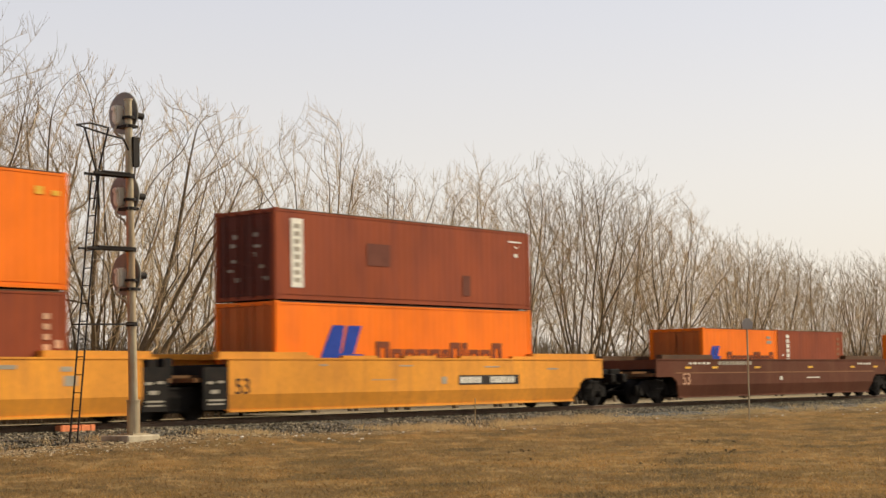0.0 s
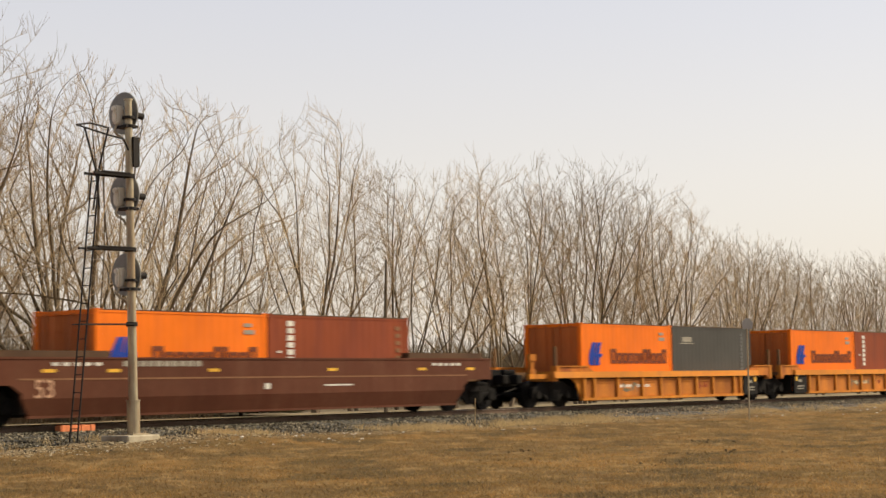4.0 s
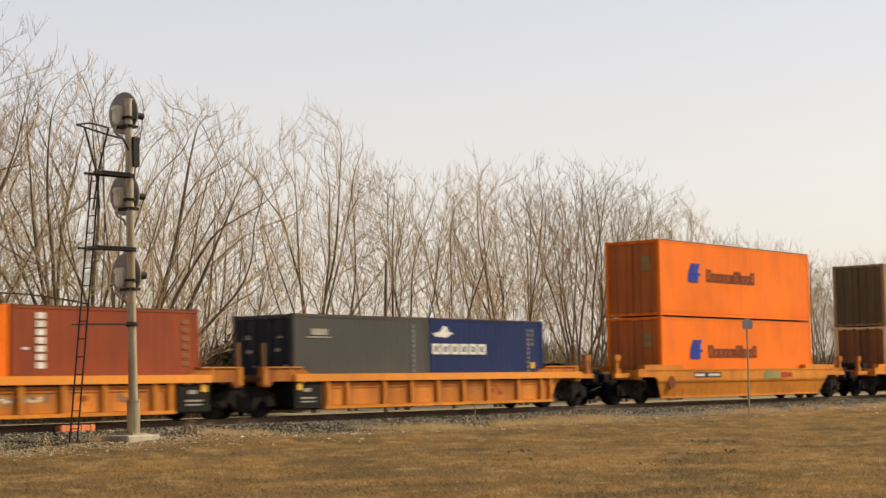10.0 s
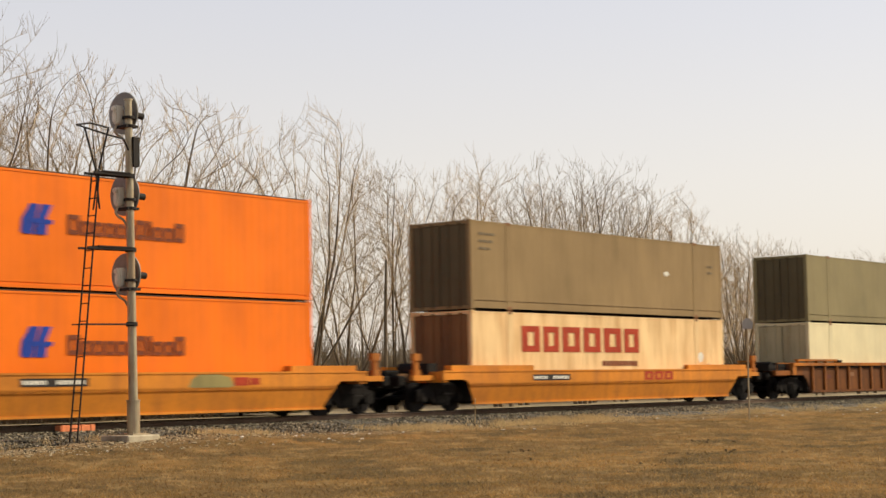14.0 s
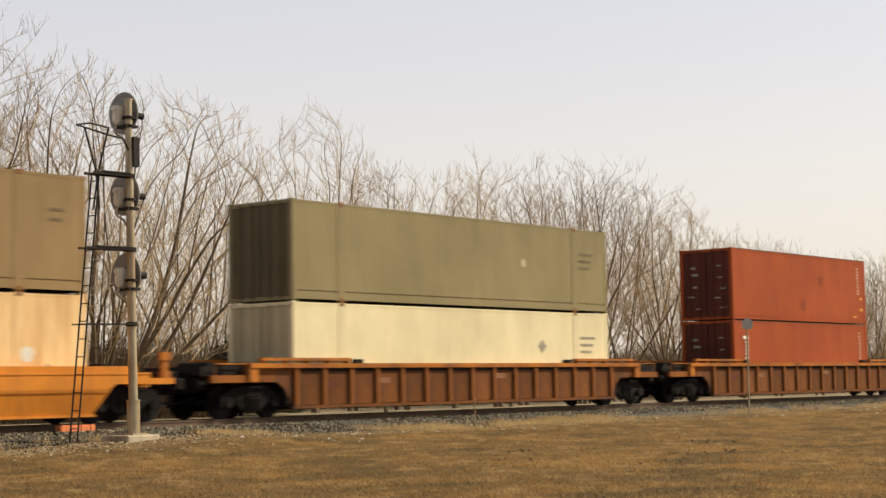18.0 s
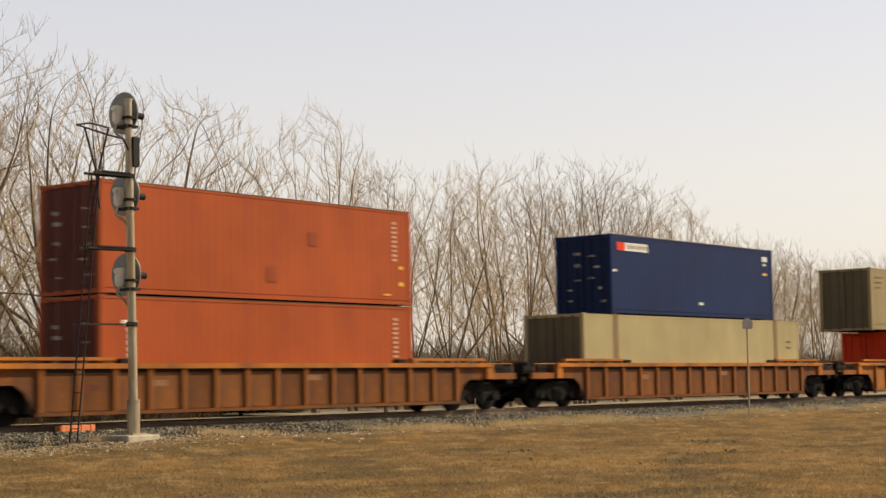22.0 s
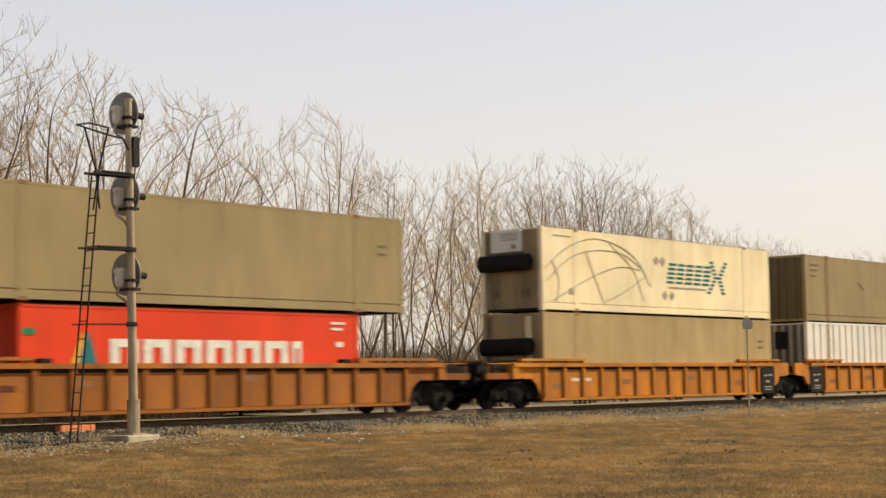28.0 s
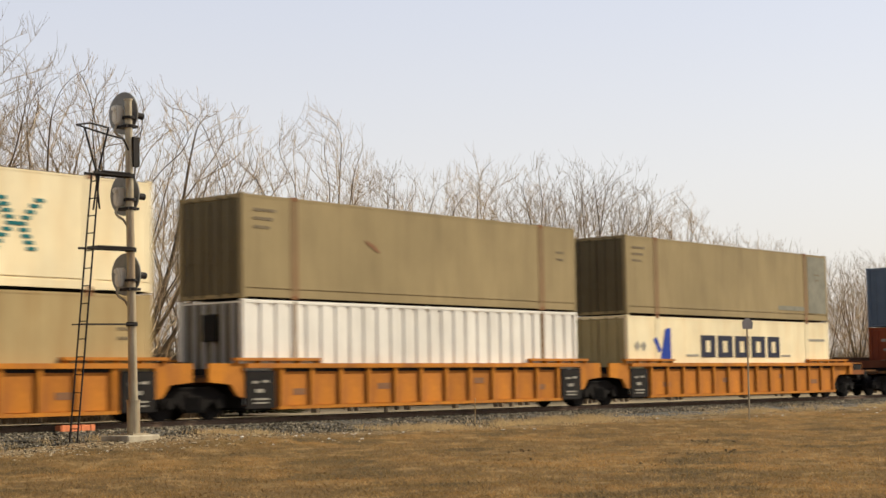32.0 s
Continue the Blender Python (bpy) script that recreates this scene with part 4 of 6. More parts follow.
            rod(bm, (0, 0, 0.08), (0, 0, H - 0.08), 0.02, 8)
            for zz in (0.1, 0.5, 1.3, H - 0.5, H - 0.12):
                box(bm, -0.03, 0.045, -0.05, 0.05, zz - 0.03, zz + 0.03)
            box(bm, -0.05, -0.02, -0.02, 0.3, 1.0, 1.04)
            return finish("locking_bar", bm, M[rk])
        for nm, za, zb in (("door_header", H - 0.13, H - 0.02), ("door_sill", 0.02, 0.13)):
            part(nm, cached((*tag, nm), lambda: boxed(nm, mat, (-L + 0.02, -L + 0.1, -W + 0.16, W - 0.16, za, zb))), None, c)
        for s in (-1, 1):
            d = part("door", cached((*tag, rk, "leaf"), leaf), None, c, "", (-L + 0.1, s * (W - 0.15) / 2, 0))
            for y in (-0.26, 0.2):
                part("locking_bar", cached((*tag, rk, "lock"), lock), None, d, "", (-0.085, y, 0))
            if key == "orange" and s < 0 and place > 0:
                part("door_plate", boxed("door_plate", M["primer"], (-0.07, -0.064, -0.3, 0.12, H * 0.6, H * 0.68), (-0.07, -0.064, -0.3, 0.12, H * 0.7, H * 0.78)), None, d, "dull green-grey data plates")
            if key in ("brown", "red", "blue", "navy", "grey"):
                rnd = random.Random(int(place * 10) + s)
                for i in range(5):
                    yy, zz = rnd.uniform(-0.42, 0.12), 0.4 + i * (H - 0.9) / 5 + rnd.uniform(0, 0.2)
                    bm = bmesh.new()
                    box(bm, -0.07, -0.064, yy, yy + rnd.uniform(0.16, 0.3), zz, zz + rnd.uniform(0.04, 0.13))
                    part("door_placard", bm, M["mark_grey"], d)
    else:
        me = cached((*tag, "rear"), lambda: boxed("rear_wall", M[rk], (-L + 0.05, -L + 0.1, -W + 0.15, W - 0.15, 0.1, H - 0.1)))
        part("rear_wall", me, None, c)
    MOVERS.append((c, place, z))
    return c


F40, F20, F53, HI, STD = 12.192, 6.058, 16.154, 2.896, 2.591
Z1 = 0.37                    # underside of a lower container
Z2 = Z1 + HI + 0.02          # underside of an upper one
ORANGE = "bright orange corrugated steel freight container with a blue emblem"
c_a2 = container(-102.35, Z2, F40, HI, "orange", "bright orange corrugated container stacked on a brown one")
c_a1 = container(-102.35, Z1, F40, HI, "brown", "reddish-brown corrugated container in a yellow well car", rear_key="shade_and_stencil_brown")
c_b2 = container(-82.9, Z2, F40, STD, "brown", "reddish-brown corrugated container with a white vertical panel", rear_key="shade_and_stencil_brown")
c_b1 = container(-82.9, Z1, F40, HI, "orange", ORANGE)
c_c1 = container(-62.44, 0.29, F20, STD, "orange", "short bright orange container with a blue emblem")
c_c2 = container(-56.33, 0.29, F20, STD, "brown", "short reddish-brown container with white vertical marks")
c_d1 = container(-40.9, 0.33, F20, STD, "orange", "short bright orange container with a blue emblem")
c_d2 = container(-34.78, 0.33, F20, STD, "grey", "short slate-grey container with pale marks")
c_e1 = container(-25.25, 0.33, F20, STD, "orange", "short bright orange container with a blue emblem")
c_e2 = container(-19.12, 0.33, F20, STD, "brown", "short reddish-brown container with white vertical marks")
c_f1 = container(-9.46, 0.33, F20, STD, "grey", "short slate-grey container with pale marks", rear_key="shaded_slate")
c_f2 = container(-3.36, 0.33, F20, STD, "navy", "short navy-blue container with white marks")
c_g2 = container(13.39, Z2, F40, HI, "orange", ORANGE)
c_g1 = container(13.39, Z1, F40, HI, "orange", ORANGE)
c_h2 = container(34.95, Z2 - 0.05, F53, HI, "olive_brown", "long weathered grey-brown container with lifting posts", width=2.59, domestic=True, post_key="olive_brown", rear_key="shaded_olive")
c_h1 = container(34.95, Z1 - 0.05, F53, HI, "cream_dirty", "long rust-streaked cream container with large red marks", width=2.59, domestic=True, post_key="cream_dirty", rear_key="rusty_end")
c_i2 = container(58.45, Z2, F53, HI, "olive_green", "long weathered olive-grey container with lifting posts", width=2.59, domestic=True, post_key="olive_green", rear_key="shaded_olive")
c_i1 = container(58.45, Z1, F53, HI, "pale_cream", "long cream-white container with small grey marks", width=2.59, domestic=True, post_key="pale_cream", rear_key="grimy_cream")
c_j2 = container(81.85, Z2 - 0.03, F40, HI, "red", "brick-red corrugated steel container", rear_key="shade_and_stencil_brown")
c_j1 = container(81.85, Z1 - 0.03, F40, HI, "red", "brick-red corrugated steel container", rear_key="shade_and_stencil_brown")
c_k2 = container(105.28, Z2, F40, HI, "blue", "deep blue corrugated container with a small red and white mark", rear_key="shaded_blue")
c_k1 = container(105.3, Z1, F53, HI, "buff", "long dusty buff-grey container with rusty lifting posts", width=2.59, domestic=True, rear_key="shaded_olive")
c_l2 = container(128.7, Z1 + STD + 0.03, F53, HI, "olive", "long weathered grey-brown container overhanging a shorter red one", width=2.59, domestic=True, post_key="olive", rear_key="shaded_olive")
c_l1 = container(128.7, Z1, F40, STD, "scarlet", "scarlet container with large white marks and a green triangle")
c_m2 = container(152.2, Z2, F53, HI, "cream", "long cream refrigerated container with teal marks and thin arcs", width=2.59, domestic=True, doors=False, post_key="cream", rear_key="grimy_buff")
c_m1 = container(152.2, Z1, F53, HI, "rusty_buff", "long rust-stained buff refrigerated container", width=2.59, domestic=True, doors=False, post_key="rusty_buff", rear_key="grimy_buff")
c_n2 = container(171.6, Z2, F53, HI, "olive", "long weathered grey-brown container with rusty lifting posts", width=2.59, domestic=True, rear_key="shaded_olive")
c_n1 = container(171.6, Z1, F53, HI, "white", "long white container with broad vertical corrugations", ribs=0.61, width=2.59, doors=False, rear_key="shaded_olive")
c_o2 = container(191.0, Z2, F53, HI, "olive", "long weathered grey-brown container with rusty lifting posts", width=2.59, domestic=True, rear_key="shaded_olive")
c_o1 = container(191.0, Z1, F53, HI, "cream", "long cream container with large dark blue marks", width=2.59, domestic=True, post_key="cream", rear_key="buff")
c_p2 = container(214.5, Z2, F40, HI, "steel_blue", "grey-blue corrugated container stacked on a brown one")
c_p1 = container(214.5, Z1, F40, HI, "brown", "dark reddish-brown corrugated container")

IN, OUT = -1.219 - 0.001, -1.295 - 0.001


def emblem(c, x, z, w, h):
    """Blue emblem of two leaning bars tied by a crossbar."""
    a = [(x + u * w, z + v * h) for u, v in ((0.03, 0.08), (0.1, 0), (0.4, 0), (0.45, 0.36), (0.6, 1.0), (0.32, 1.0), (0.06, 0.5))]
    b = [(x + u * w, z + v * h) for u, v in ((0.46, 0), (0.82, 0), (0.84, 0.36), (0.8, 0.5), (1.0, 1.0), (0.68, 1.0), (0.5, 0.4))]
    k = [(x + u * w, z + v * h) for u, v in ((0.3, 0.36), (1.0, 0.36), (1.04, 0.5), (0.36, 0.52))]
    polygon_mark(c, M["mark_blue"], IN, [a, b], "blue emblem of leaning bars")
    polygon_mark(c, M["mark_blue"], IN - 0.003, [k])


def name_bars(c, mat, y, x0, x1, z0, z1, widths, label):
    name_blocks(c, mat, y, x0, x1, z0, z1, widths, label, (1, 2, 3, 4, 5, 8, 9) if widths is SHIP else ())


SHIP = (1.2, 1, 1, 1, 1, 0.6, 1, 0.5, 1, 1, 1)
for c, d, s in ((c_g2, F40, 0), (c_g1, F40, 0)):
    z = 1.32 if c is c_g2 else 1.28
    emblem(c, -d / 2 + 2.03, z, 0.95, 0.74)
    name_bars(c, "mark_dark", IN, -d / 2 + 3.46, -d / 2 + 7.3, z + 0.06, z + 0.55, SHIP, "dark brown bars of a painted name")
emblem(c_b1, -F40 / 2 + 1.75, 0.55, 1.85, 1.68)
name_bars(c_b1, "mark_dark", IN, -F40 / 2 + 4.24, -F40 / 2 + 10.5, 1.0, 1.78, SHIP, "dark brown bars of a painted name")
for c, zz in ((c_c1, 1.08), (c_d1, 1.1), (c_e1, 1.12)):
    emblem(c, -F20 / 2 + 0.45, zz, 0.84, 0.8)
    name_bars(c, "mark_dark", IN, -F20 / 2 + 1.87, -F20 / 2 + 5.66, zz + 0.06, zz + 0.58, SHIP, "dark brown bars of a painted name")
    marking(c, M["mark_grey"], IN, [(F20 / 2 - 0.9, F20 / 2 - 0.5, 2.0, 2.12), (F20 / 2 - 0.9, F20 / 2 - 0.6, 2.2, 2.3)], "", "small_mark")
for c in (c_c2, c_e2):
    marking(c, M["mark_white"], IN, [(-F20 / 2 + 0.75, -F20 / 2 + 1.0, 2.25 - i * 0.2, 2.4 - i * 0.2) for i in range(7)] + [(-F20 / 2 + 0.35, -F20 / 2 + 0.5, 1.5, 1.56)], "white vertical marks", "vertical_mark")
    marking(c, M["mark_dull"], IN, [(F20 / 2 - 0.62, F20 / 2 - 0.4, 2.2 - i * 0.22, 2.32 - i * 0.22) for i in range(6)], "", "small_mark")
for c in (c_d2, c_f1):
    marking(c, M["mark_grey"], IN, [(-F20 / 2 + 0.55, -F20 / 2 + 1.55, 1.9, 1.94), (-F20 / 2 + 0.72, -F20 / 2 + 1.4, 1.98, 2.16)], "pale emblem and bar", "pale_mark")
    marking(c, M["mark_faint"], IN, [(F20 / 2 - 0.85, F20 / 2 - 0.72, 2.25 - i * 0.15, 2.36 - i * 0.15) for i in range(11)], "", "small_mark")
polygon_mark(c_f2, M["mark_white"], IN, [[(-2.9, 2.1), (-2.75, 2.0), (-2.2, 1.97), (-2.05, 2.06), (-1.85, 2.1), (-2.1, 2.16), (-2.2, 2.3), (-2.35, 2.34), (-2.48, 2.2), (-2.6, 2.14)]], "white emblem")
name_bars(c_f2, "mark_white", IN, -2.93, -0.2, 1.45, 1.78, (1, 1, 1, 1, 1, 1), "white bars of a painted name")
marking(c_f2, M["mark_faint"], IN, [(F20 / 2 - 0.95, F20 / 2 - 0.82, 2.2 - i * 0.15, 2.31 - i * 0.15) for i in range(11)] + [(F20 / 2 - 0.72, F20 / 2 - 0.6, 2.2 - i * 0.15, 2.31 - i * 0.15) for i in range(4)], "", "small_mark")
marking(c_f2, M["mark_yellow"], IN, [(F20 / 2 - 0.74, F20 / 2 - 0.54, 1.0, 1.2)], "", "yellow_mark")
marking(c_f2, M["mark_grey"], IN, [(F20 / 2 - 0.72, F20 / 2 - 0.58, 0.7, 0.86)], "", "small_mark")
for e in (-1, 1):      # rusty posts on the white container
    part("lifting_post", boxed("lifting_post", M["rust_band"], (e * 6.02 - 0.06, e * 6.02 + 0.06, -1.297, -1.25, 0.03, HI - 0.03)), None, c_n1, "rust-streaked lifting post")
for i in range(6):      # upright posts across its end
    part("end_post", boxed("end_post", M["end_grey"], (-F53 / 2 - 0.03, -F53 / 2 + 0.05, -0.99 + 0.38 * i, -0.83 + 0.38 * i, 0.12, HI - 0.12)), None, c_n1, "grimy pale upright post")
part("end_box", boxed("end_box", M["black"], (-F53 / 2 - 0.12, -F53 / 2 - 0.03, -0.35, 0.2, 1.75, 2.5), bevel=0.02), None, c_n1, "dark box on the end")
X40 = -F40 / 2
p = marking(c_b2, M["mark_white"], IN, [(X40 + 0.64, X40 + 1.13, 0.36, 2.32)], "white vertical panel", "white_panel")
marking(p, M["mark_grey"], IN - 0.006, [(X40 + 0.76, X40 + 1.0, 0.5 + i * 0.22, 0.63 + i * 0.22) for i in range(8)], "", "panel_bar", 0.003)
marking(c_b2, M["patch_brown"], IN, [(X40 + 3.9, X40 + 4.95, 1.12, 1.78), (X40 + 8.5, X40 + 8.9, 0.36, 1.0)], "darker repainted patches", "repaint_patch", 0.0015)
marking(c_b2, M["mark_white"], IN, [(X40 + 11.0, X40 + 11.7, 2.2, 2.25), (X40 + 11.35, X40 + 11.5, 2.02, 2.08), (X40 + 11.3, X40 + 11.5, 1.72, 1.84)], "", "small_mark")
marking(c_a1, M["mark_faded"], IN, [(-X40 - 0.75, -X40 - 0.55, 2.2 - i * 0.25, 2.34 - i * 0.25) for i in range(6)] + [(-X40 - 0.4, -X40 - 0.2, 1.5, 1.7)], "", "small_mark")
marking(c_a2, M["mark_yellow"], IN, [(-X40 - 1.0, -X40 - 0.75, 2.3, 2.5), (-X40 - 0.5, -X40 - 0.25, 2.3, 2.42)], "", "small_mark")
X53 = -F53 / 2
name_bars(c_h1, "mark_red", OUT, X53 + 2.7, X53 + 9.93, 1.56, 2.42, (1, 0.9, 1.05, 1.05, 1.1, 0.95), "large red bars of a painted name")
marking(c_h1, M["mark_dark"], OUT, [(X53 + 7.5 + i * 0.26, X53 + 7.7 + i * 0.26, 1.08, 1.26) for i in range(9)], "", "small_name")
def stencil_rows(c, x, z, widths, mat="mark_dim"):
    """Rows of small faded stencil bars."""
    for i, w in enumerate(widths):
        u = x
        for k in range(3):
            v = w * (0.34, 0.2, 0.3)[(k + i) % 3]
            marking(c, M[mat], OUT, [(u, u + v, z - 0.24 * i - 0.035, z - 0.24 * i + 0.045)], "", "faded_stencil")
            u += v + 0.05


for c in (c_i2, c_i1):
    stencil_rows(c, X53 + 14.4, 2.0, (0.95, 0.8, 0.65), "mark_dim" if c is c_i2 else "mark_grey")
bm = bmesh.new()
prism(bm, [(X53 + 11.1 + 0.14 * math.cos(a * 0.6), 1.55 + 0.14 * math.sin(a * 0.6)) for a in range(10)], OUT - 0.006, OUT)
part("pale_disc", bm, M["mark_pale_arc"], c_i2, "small pale round mark")
marking(c_j1, M["mark_white"], IN, [(X40 + 0.72, X40 + 1.15, 2.12, 2.26)] + [(X40 + 0.9, X40 + 1.12, 1.95 - 0.16 * i, 2.06 - 0.16 * i) for i in range(6)], "white vertical marks", "vertical_mark")
for c in (c_j2, c_j1):
    marking(c, M["mark_faded"], IN, [(X40 + 11.3, X40 + 11.5, 2.45 - i * 0.14, 2.52 - i * 0.14) for i in range(9)], "", "small_mark")
    marking(c, M["mark_yellow"], IN, [(X40 + 11.6, X40 + 11.8, 0.58, 0.7), (X40 + 11.6, X40 + 11.78, 1.08, 1.18), (X40 + 10.9, X40 + 11.2, 0.28, 0.33)], "yellow square marks", "yellow_mark")
marking(c_j2, M["patch_red"], IN, [(X40 + 5.9, X40 + 6.3, 0.5, 0.95), (X40 + 7.6, X40 + 8.0, 1.6, 2.0)], "darker repainted patches", "repaint_patch", 0.0015)
p = marking(c_k2, M["mark_white"], IN, [(X40 + 0.95, X40 + 2.5, 2.3, 2.6)], "white panel", "white_panel")
marking(p, M["mark_grey"], IN - 0.006, [(X40 + 1.1 + i * 0.2, X40 + 1.25 + i * 0.2, 2.38, 2.52) for i in range(7)], "", "panel_bar", 0.003)
marking(c_k2, M["scarlet"], IN, [(X40 + 0.42, X40 + 0.94, 2.3, 2.6)], "red end of the panel", "red_panel")
marking(c_k2, M["mark_white"], IN, [(X40 + 11.3, X40 + 11.75, 2.38, 2.58), (X40 + 11.4, X40 + 11.6, 2.2, 2.3), (X40 + 0.1, X40 + 0.4, 1.52, 1.6), (X40 + 6.15, X40 + 6.45, 0.46, 0.56)], "", "small_mark")
marking(c_k2, M["mark_yellow"], IN, [(X40 + 11.35, X40 + 11.7, 1.8, 1.9)], "", "yellow_mark")
name_bars(c_l1, "mark_white", IN, X40 + 2.8, X40 + 9.75, 0.85, 1.75, (1, 1, 1, 1, 1, 1, 0.4), "large white bars of a painted name")
polygon_mark(c_l1, M["mark_yellow"], IN, [[(X40 + 1.5, 0.95), (X40 + 1.72, 0.95), (X40 + 2.0, 1.75), (X40 + 1.94, 1.92)]], "yellow edge of the emblem")
polygon_mark(c_l1, M["mark_teal"], IN, [[(X40 + 1.73, 0.95), (X40 + 2.45, 0.95), (X40 + 2.14, 1.9), (X40 + 2.02, 1.9)]], "dark green triangle emblem")
marking(c_l1, M["mark_green"], IN, [(X40 + 0.1, X40 + 0.5, 1.82, 1.98)], "", "green_mark")
marking(c_l1, M["mark_white"], IN, [(X40 + 11.0, X40 + 11.6, 2.25, 2.32), (X40 + 11.0, X40 + 11.5, 2.08, 2.15), (X40 + 11.2, X40 + 11.5, 1.6, 1.75)], "", "small_mark")
for c in (c_l2, c_n2, c_o2, c_h2, c_k1, c_m1):
    if c not in (c_k1, c_m1):
        stencil_rows(c, X53 + 0.45, 2.45, (0.9, 0.75, 0.6))
    stencil_rows(c, X53 + 15.0, 2.0, (0.4, 0.35))
# thin arcs of a globe, and teal name bars
def curve_through(pts, steps=7):
    """A smooth line through points."""
    p = [2 * np.array(pts[0]) - np.array(pts[1])] + [np.array(q) for q in pts] + [2 * np.array(pts[-1]) - np.array(pts[-2])]
    out = []
    for i in range(1, len(p) - 2):
        for k in range(steps):
            t = k / steps
            out.append(0.5 * (2 * p[i] + (p[i + 1] - p[i - 1]) * t + (2 * p[i - 1] - 5 * p[i] + 4 * p[i + 1] - p[i + 2]) * t * t + (3 * p[i] - p[i - 1] - 3 * p[i + 1] + p[i + 2]) * t ** 3))
    return out + [p[-2]]


GLOBE = (((0.13, 1.43), (1.4, 2.15), (3.05, 2.6), (4.7, 2.46), (6.0, 1.96), (6.9, 1.04)), ((0.23, 1.0), (1.64, 1.83), (3.2, 2.19), (4.97, 2.16), (6.25, 1.71)),
         ((0.6, 0.34), (2.67, 1.12), (4.7, 1.66), (6.25, 1.62)), ((3.95, 0.41), (5.2, 0.81), (6.5, 1.37)))
MERIDIANS = (((0.6, 1.75), (1.0, 1.05), (0.87, 0.34)), ((2.67, 2.15), (3.3, 1.1), (3.8, 0.34)), ((4.2, 2.5), (5.74, 1.6), (6.4, 0.5)))
for lines, w, mat in ((GLOBE, 0.014, "mark_slate"), (MERIDIANS, 0.022, "mark_pale_arc")):
    for pts in lines:
        ring = [(X53 + q[0], q[1]) for q in curve_through(pts)]
        ways = [Vector((q[0] - o[0], q[1] - o[1])).normalized() for o, q in zip([ring[0]] + ring[:-1], ring[1:] + [ring[-1]])]
        lo = [(q[0] + d.y * w, q[1] - d.x * w) for q, d in zip(ring, ways)]
        hi = [(q[0] - d.y * w, q[1] + d.x * w) for q, d in zip(ring, ways)]
        bm = bmesh.new()
        prism(bm, lo + hi[::-1], OUT - 0.012, OUT - (0.002 if lines is GLOBE else 0.0))
        part("arc_line", bm, M[mat], c_m2, "thin grey arc of a globe")


def diamonds(c, r, spots):
    """Small diamond placards on a side."""
    for x, z in spots:
        bm = bmesh.new()
        prism(bm, [(x - r, z), (x, z - r), (x + r, z), (x, z + r)], OUT - 0.006, OUT)
        part("placard", bm, M["mark_grey"], c, "small grey diamond placard")


diamonds(c_m2, 0.19, ((X53 + 7.35, 2.02), (X53 + 7.8, 2.02), (X53 + 7.9, 0.74), (X53 + 8.4, 0.74)))
diamonds(c_o1, 0.19, ((X53 + 0.64, 1.75), (X53 + 1.06, 1.75)))
diamonds(c_i1, 0.22, ((X53 + 12.1, 1.7),))
diamonds(c_h1, 0.24, ((X53 + 14.95, 0.95),))
bm = bmesh.new()
prism(bm, [(X53 + 14.35 + 0.2 * math.cos(a * 0.6), 1.4 + 0.2 * math.sin(a * 0.6)) for a in range(10)], OUT - 0.006, OUT)
part("pale_disc", bm, M["mark_white"], c_h1, "small pale round mark")
polygon_mark(c_h2, M["mark_white"], OUT, [[(X53 + 11.75, 1.62), (X53 + 12.05, 1.72), (X53 + 12.2, 1.6), (X53 + 11.95, 1.5)]], "pale scuffed patch")
polygon_mark(c_n2, M["mark_dull"], OUT, [[(X53 + 5.1, 1.86), (X53 + 5.5, 1.72), (X53 + 5.75, 1.52), (X53 + 5.65, 1.5), (X53 + 5.3, 1.68), (X53 + 5.1, 1.78)]], "dark scuff mark")
teal = []
for i in range(5):
    zz = 1.98 - 0.17 * i
    teal += [(X53 + 8.25 + 0.66 * j - 0.05 * i, X53 + 8.77 + 0.66 * j - 0.05 * i, zz - 0.09, zz) for j in range(5)]
for i in range(9):      # striped shape that narrows to its middle
    zz, f = 2.18 - 0.148 * i, abs(i - 4) / 4
    m = X53 + 12.0 - 0.03 * i
    teal += [(m - 0.28 - 0.42 * f, m - 0.42 * f, zz - 0.09, zz), (m + 0.42 * f, m + 0.28 + 0.42 * f, zz - 0.09, zz)] if f > 0.2 else [(m - 0.3, m + 0.3, zz - 0.09, zz)]
marking(c_m2, M["mark_teal"], OUT, teal, "teal striped bar of a painted name", "name_bar")
marking(c_m2, M["mark_grey"], OUT, [(X53 + 8.2, X53 + 11.0, 1.02, 1.09), (X53 + 0.68, X53 + 1.8, 2.58, 2.62), (X53 + 1.6, X53 + 1.9, 0.6, 0.8)], "", "grey_stencil")
marking(c_o2, M["patch_grey"], OUT, [(X53 + 14.35, X53 + 16.0, 0.34, 2.78), (X53 + 11.6, X53 + 14.0, 0.42, 0.6)], "grey-blue repainted panel", "repaint_panel", 0.002)
name_bars(c_o1, "mark_navy", OUT, X53 + 5.2, X53 + 11.58, 1.35, 2.2, (1, 1.05, 1.05, 1.05, 0.95), "large dark blue bars of a painted name")
polygon_mark(c_o1, M["mark_blue"], OUT, [[(X53 + 2.2, 1.2), (X53 + 2.97, 1.2), (X53 + 2.97, 2.45), (X53 + 2.6, 2.4)], [(X53 + 1.75, 2.0), (X53 + 1.95, 2.1), (X53 + 2.3, 1.6), (X53 + 2.1, 1.5)]], "blue emblem")
marking(c_o1, M["mark_grey"], OUT, [(X53 + 14.2, X53 + 15.7, 2.05, 2.15), (X53 + 4.1, X53 + 5.0, 1.38, 1.46), (X53 + 11.7, X53 + 12.5, 1.38, 1.46)], "", "grey_stencil")


def cooling_unit(c, key, lid):
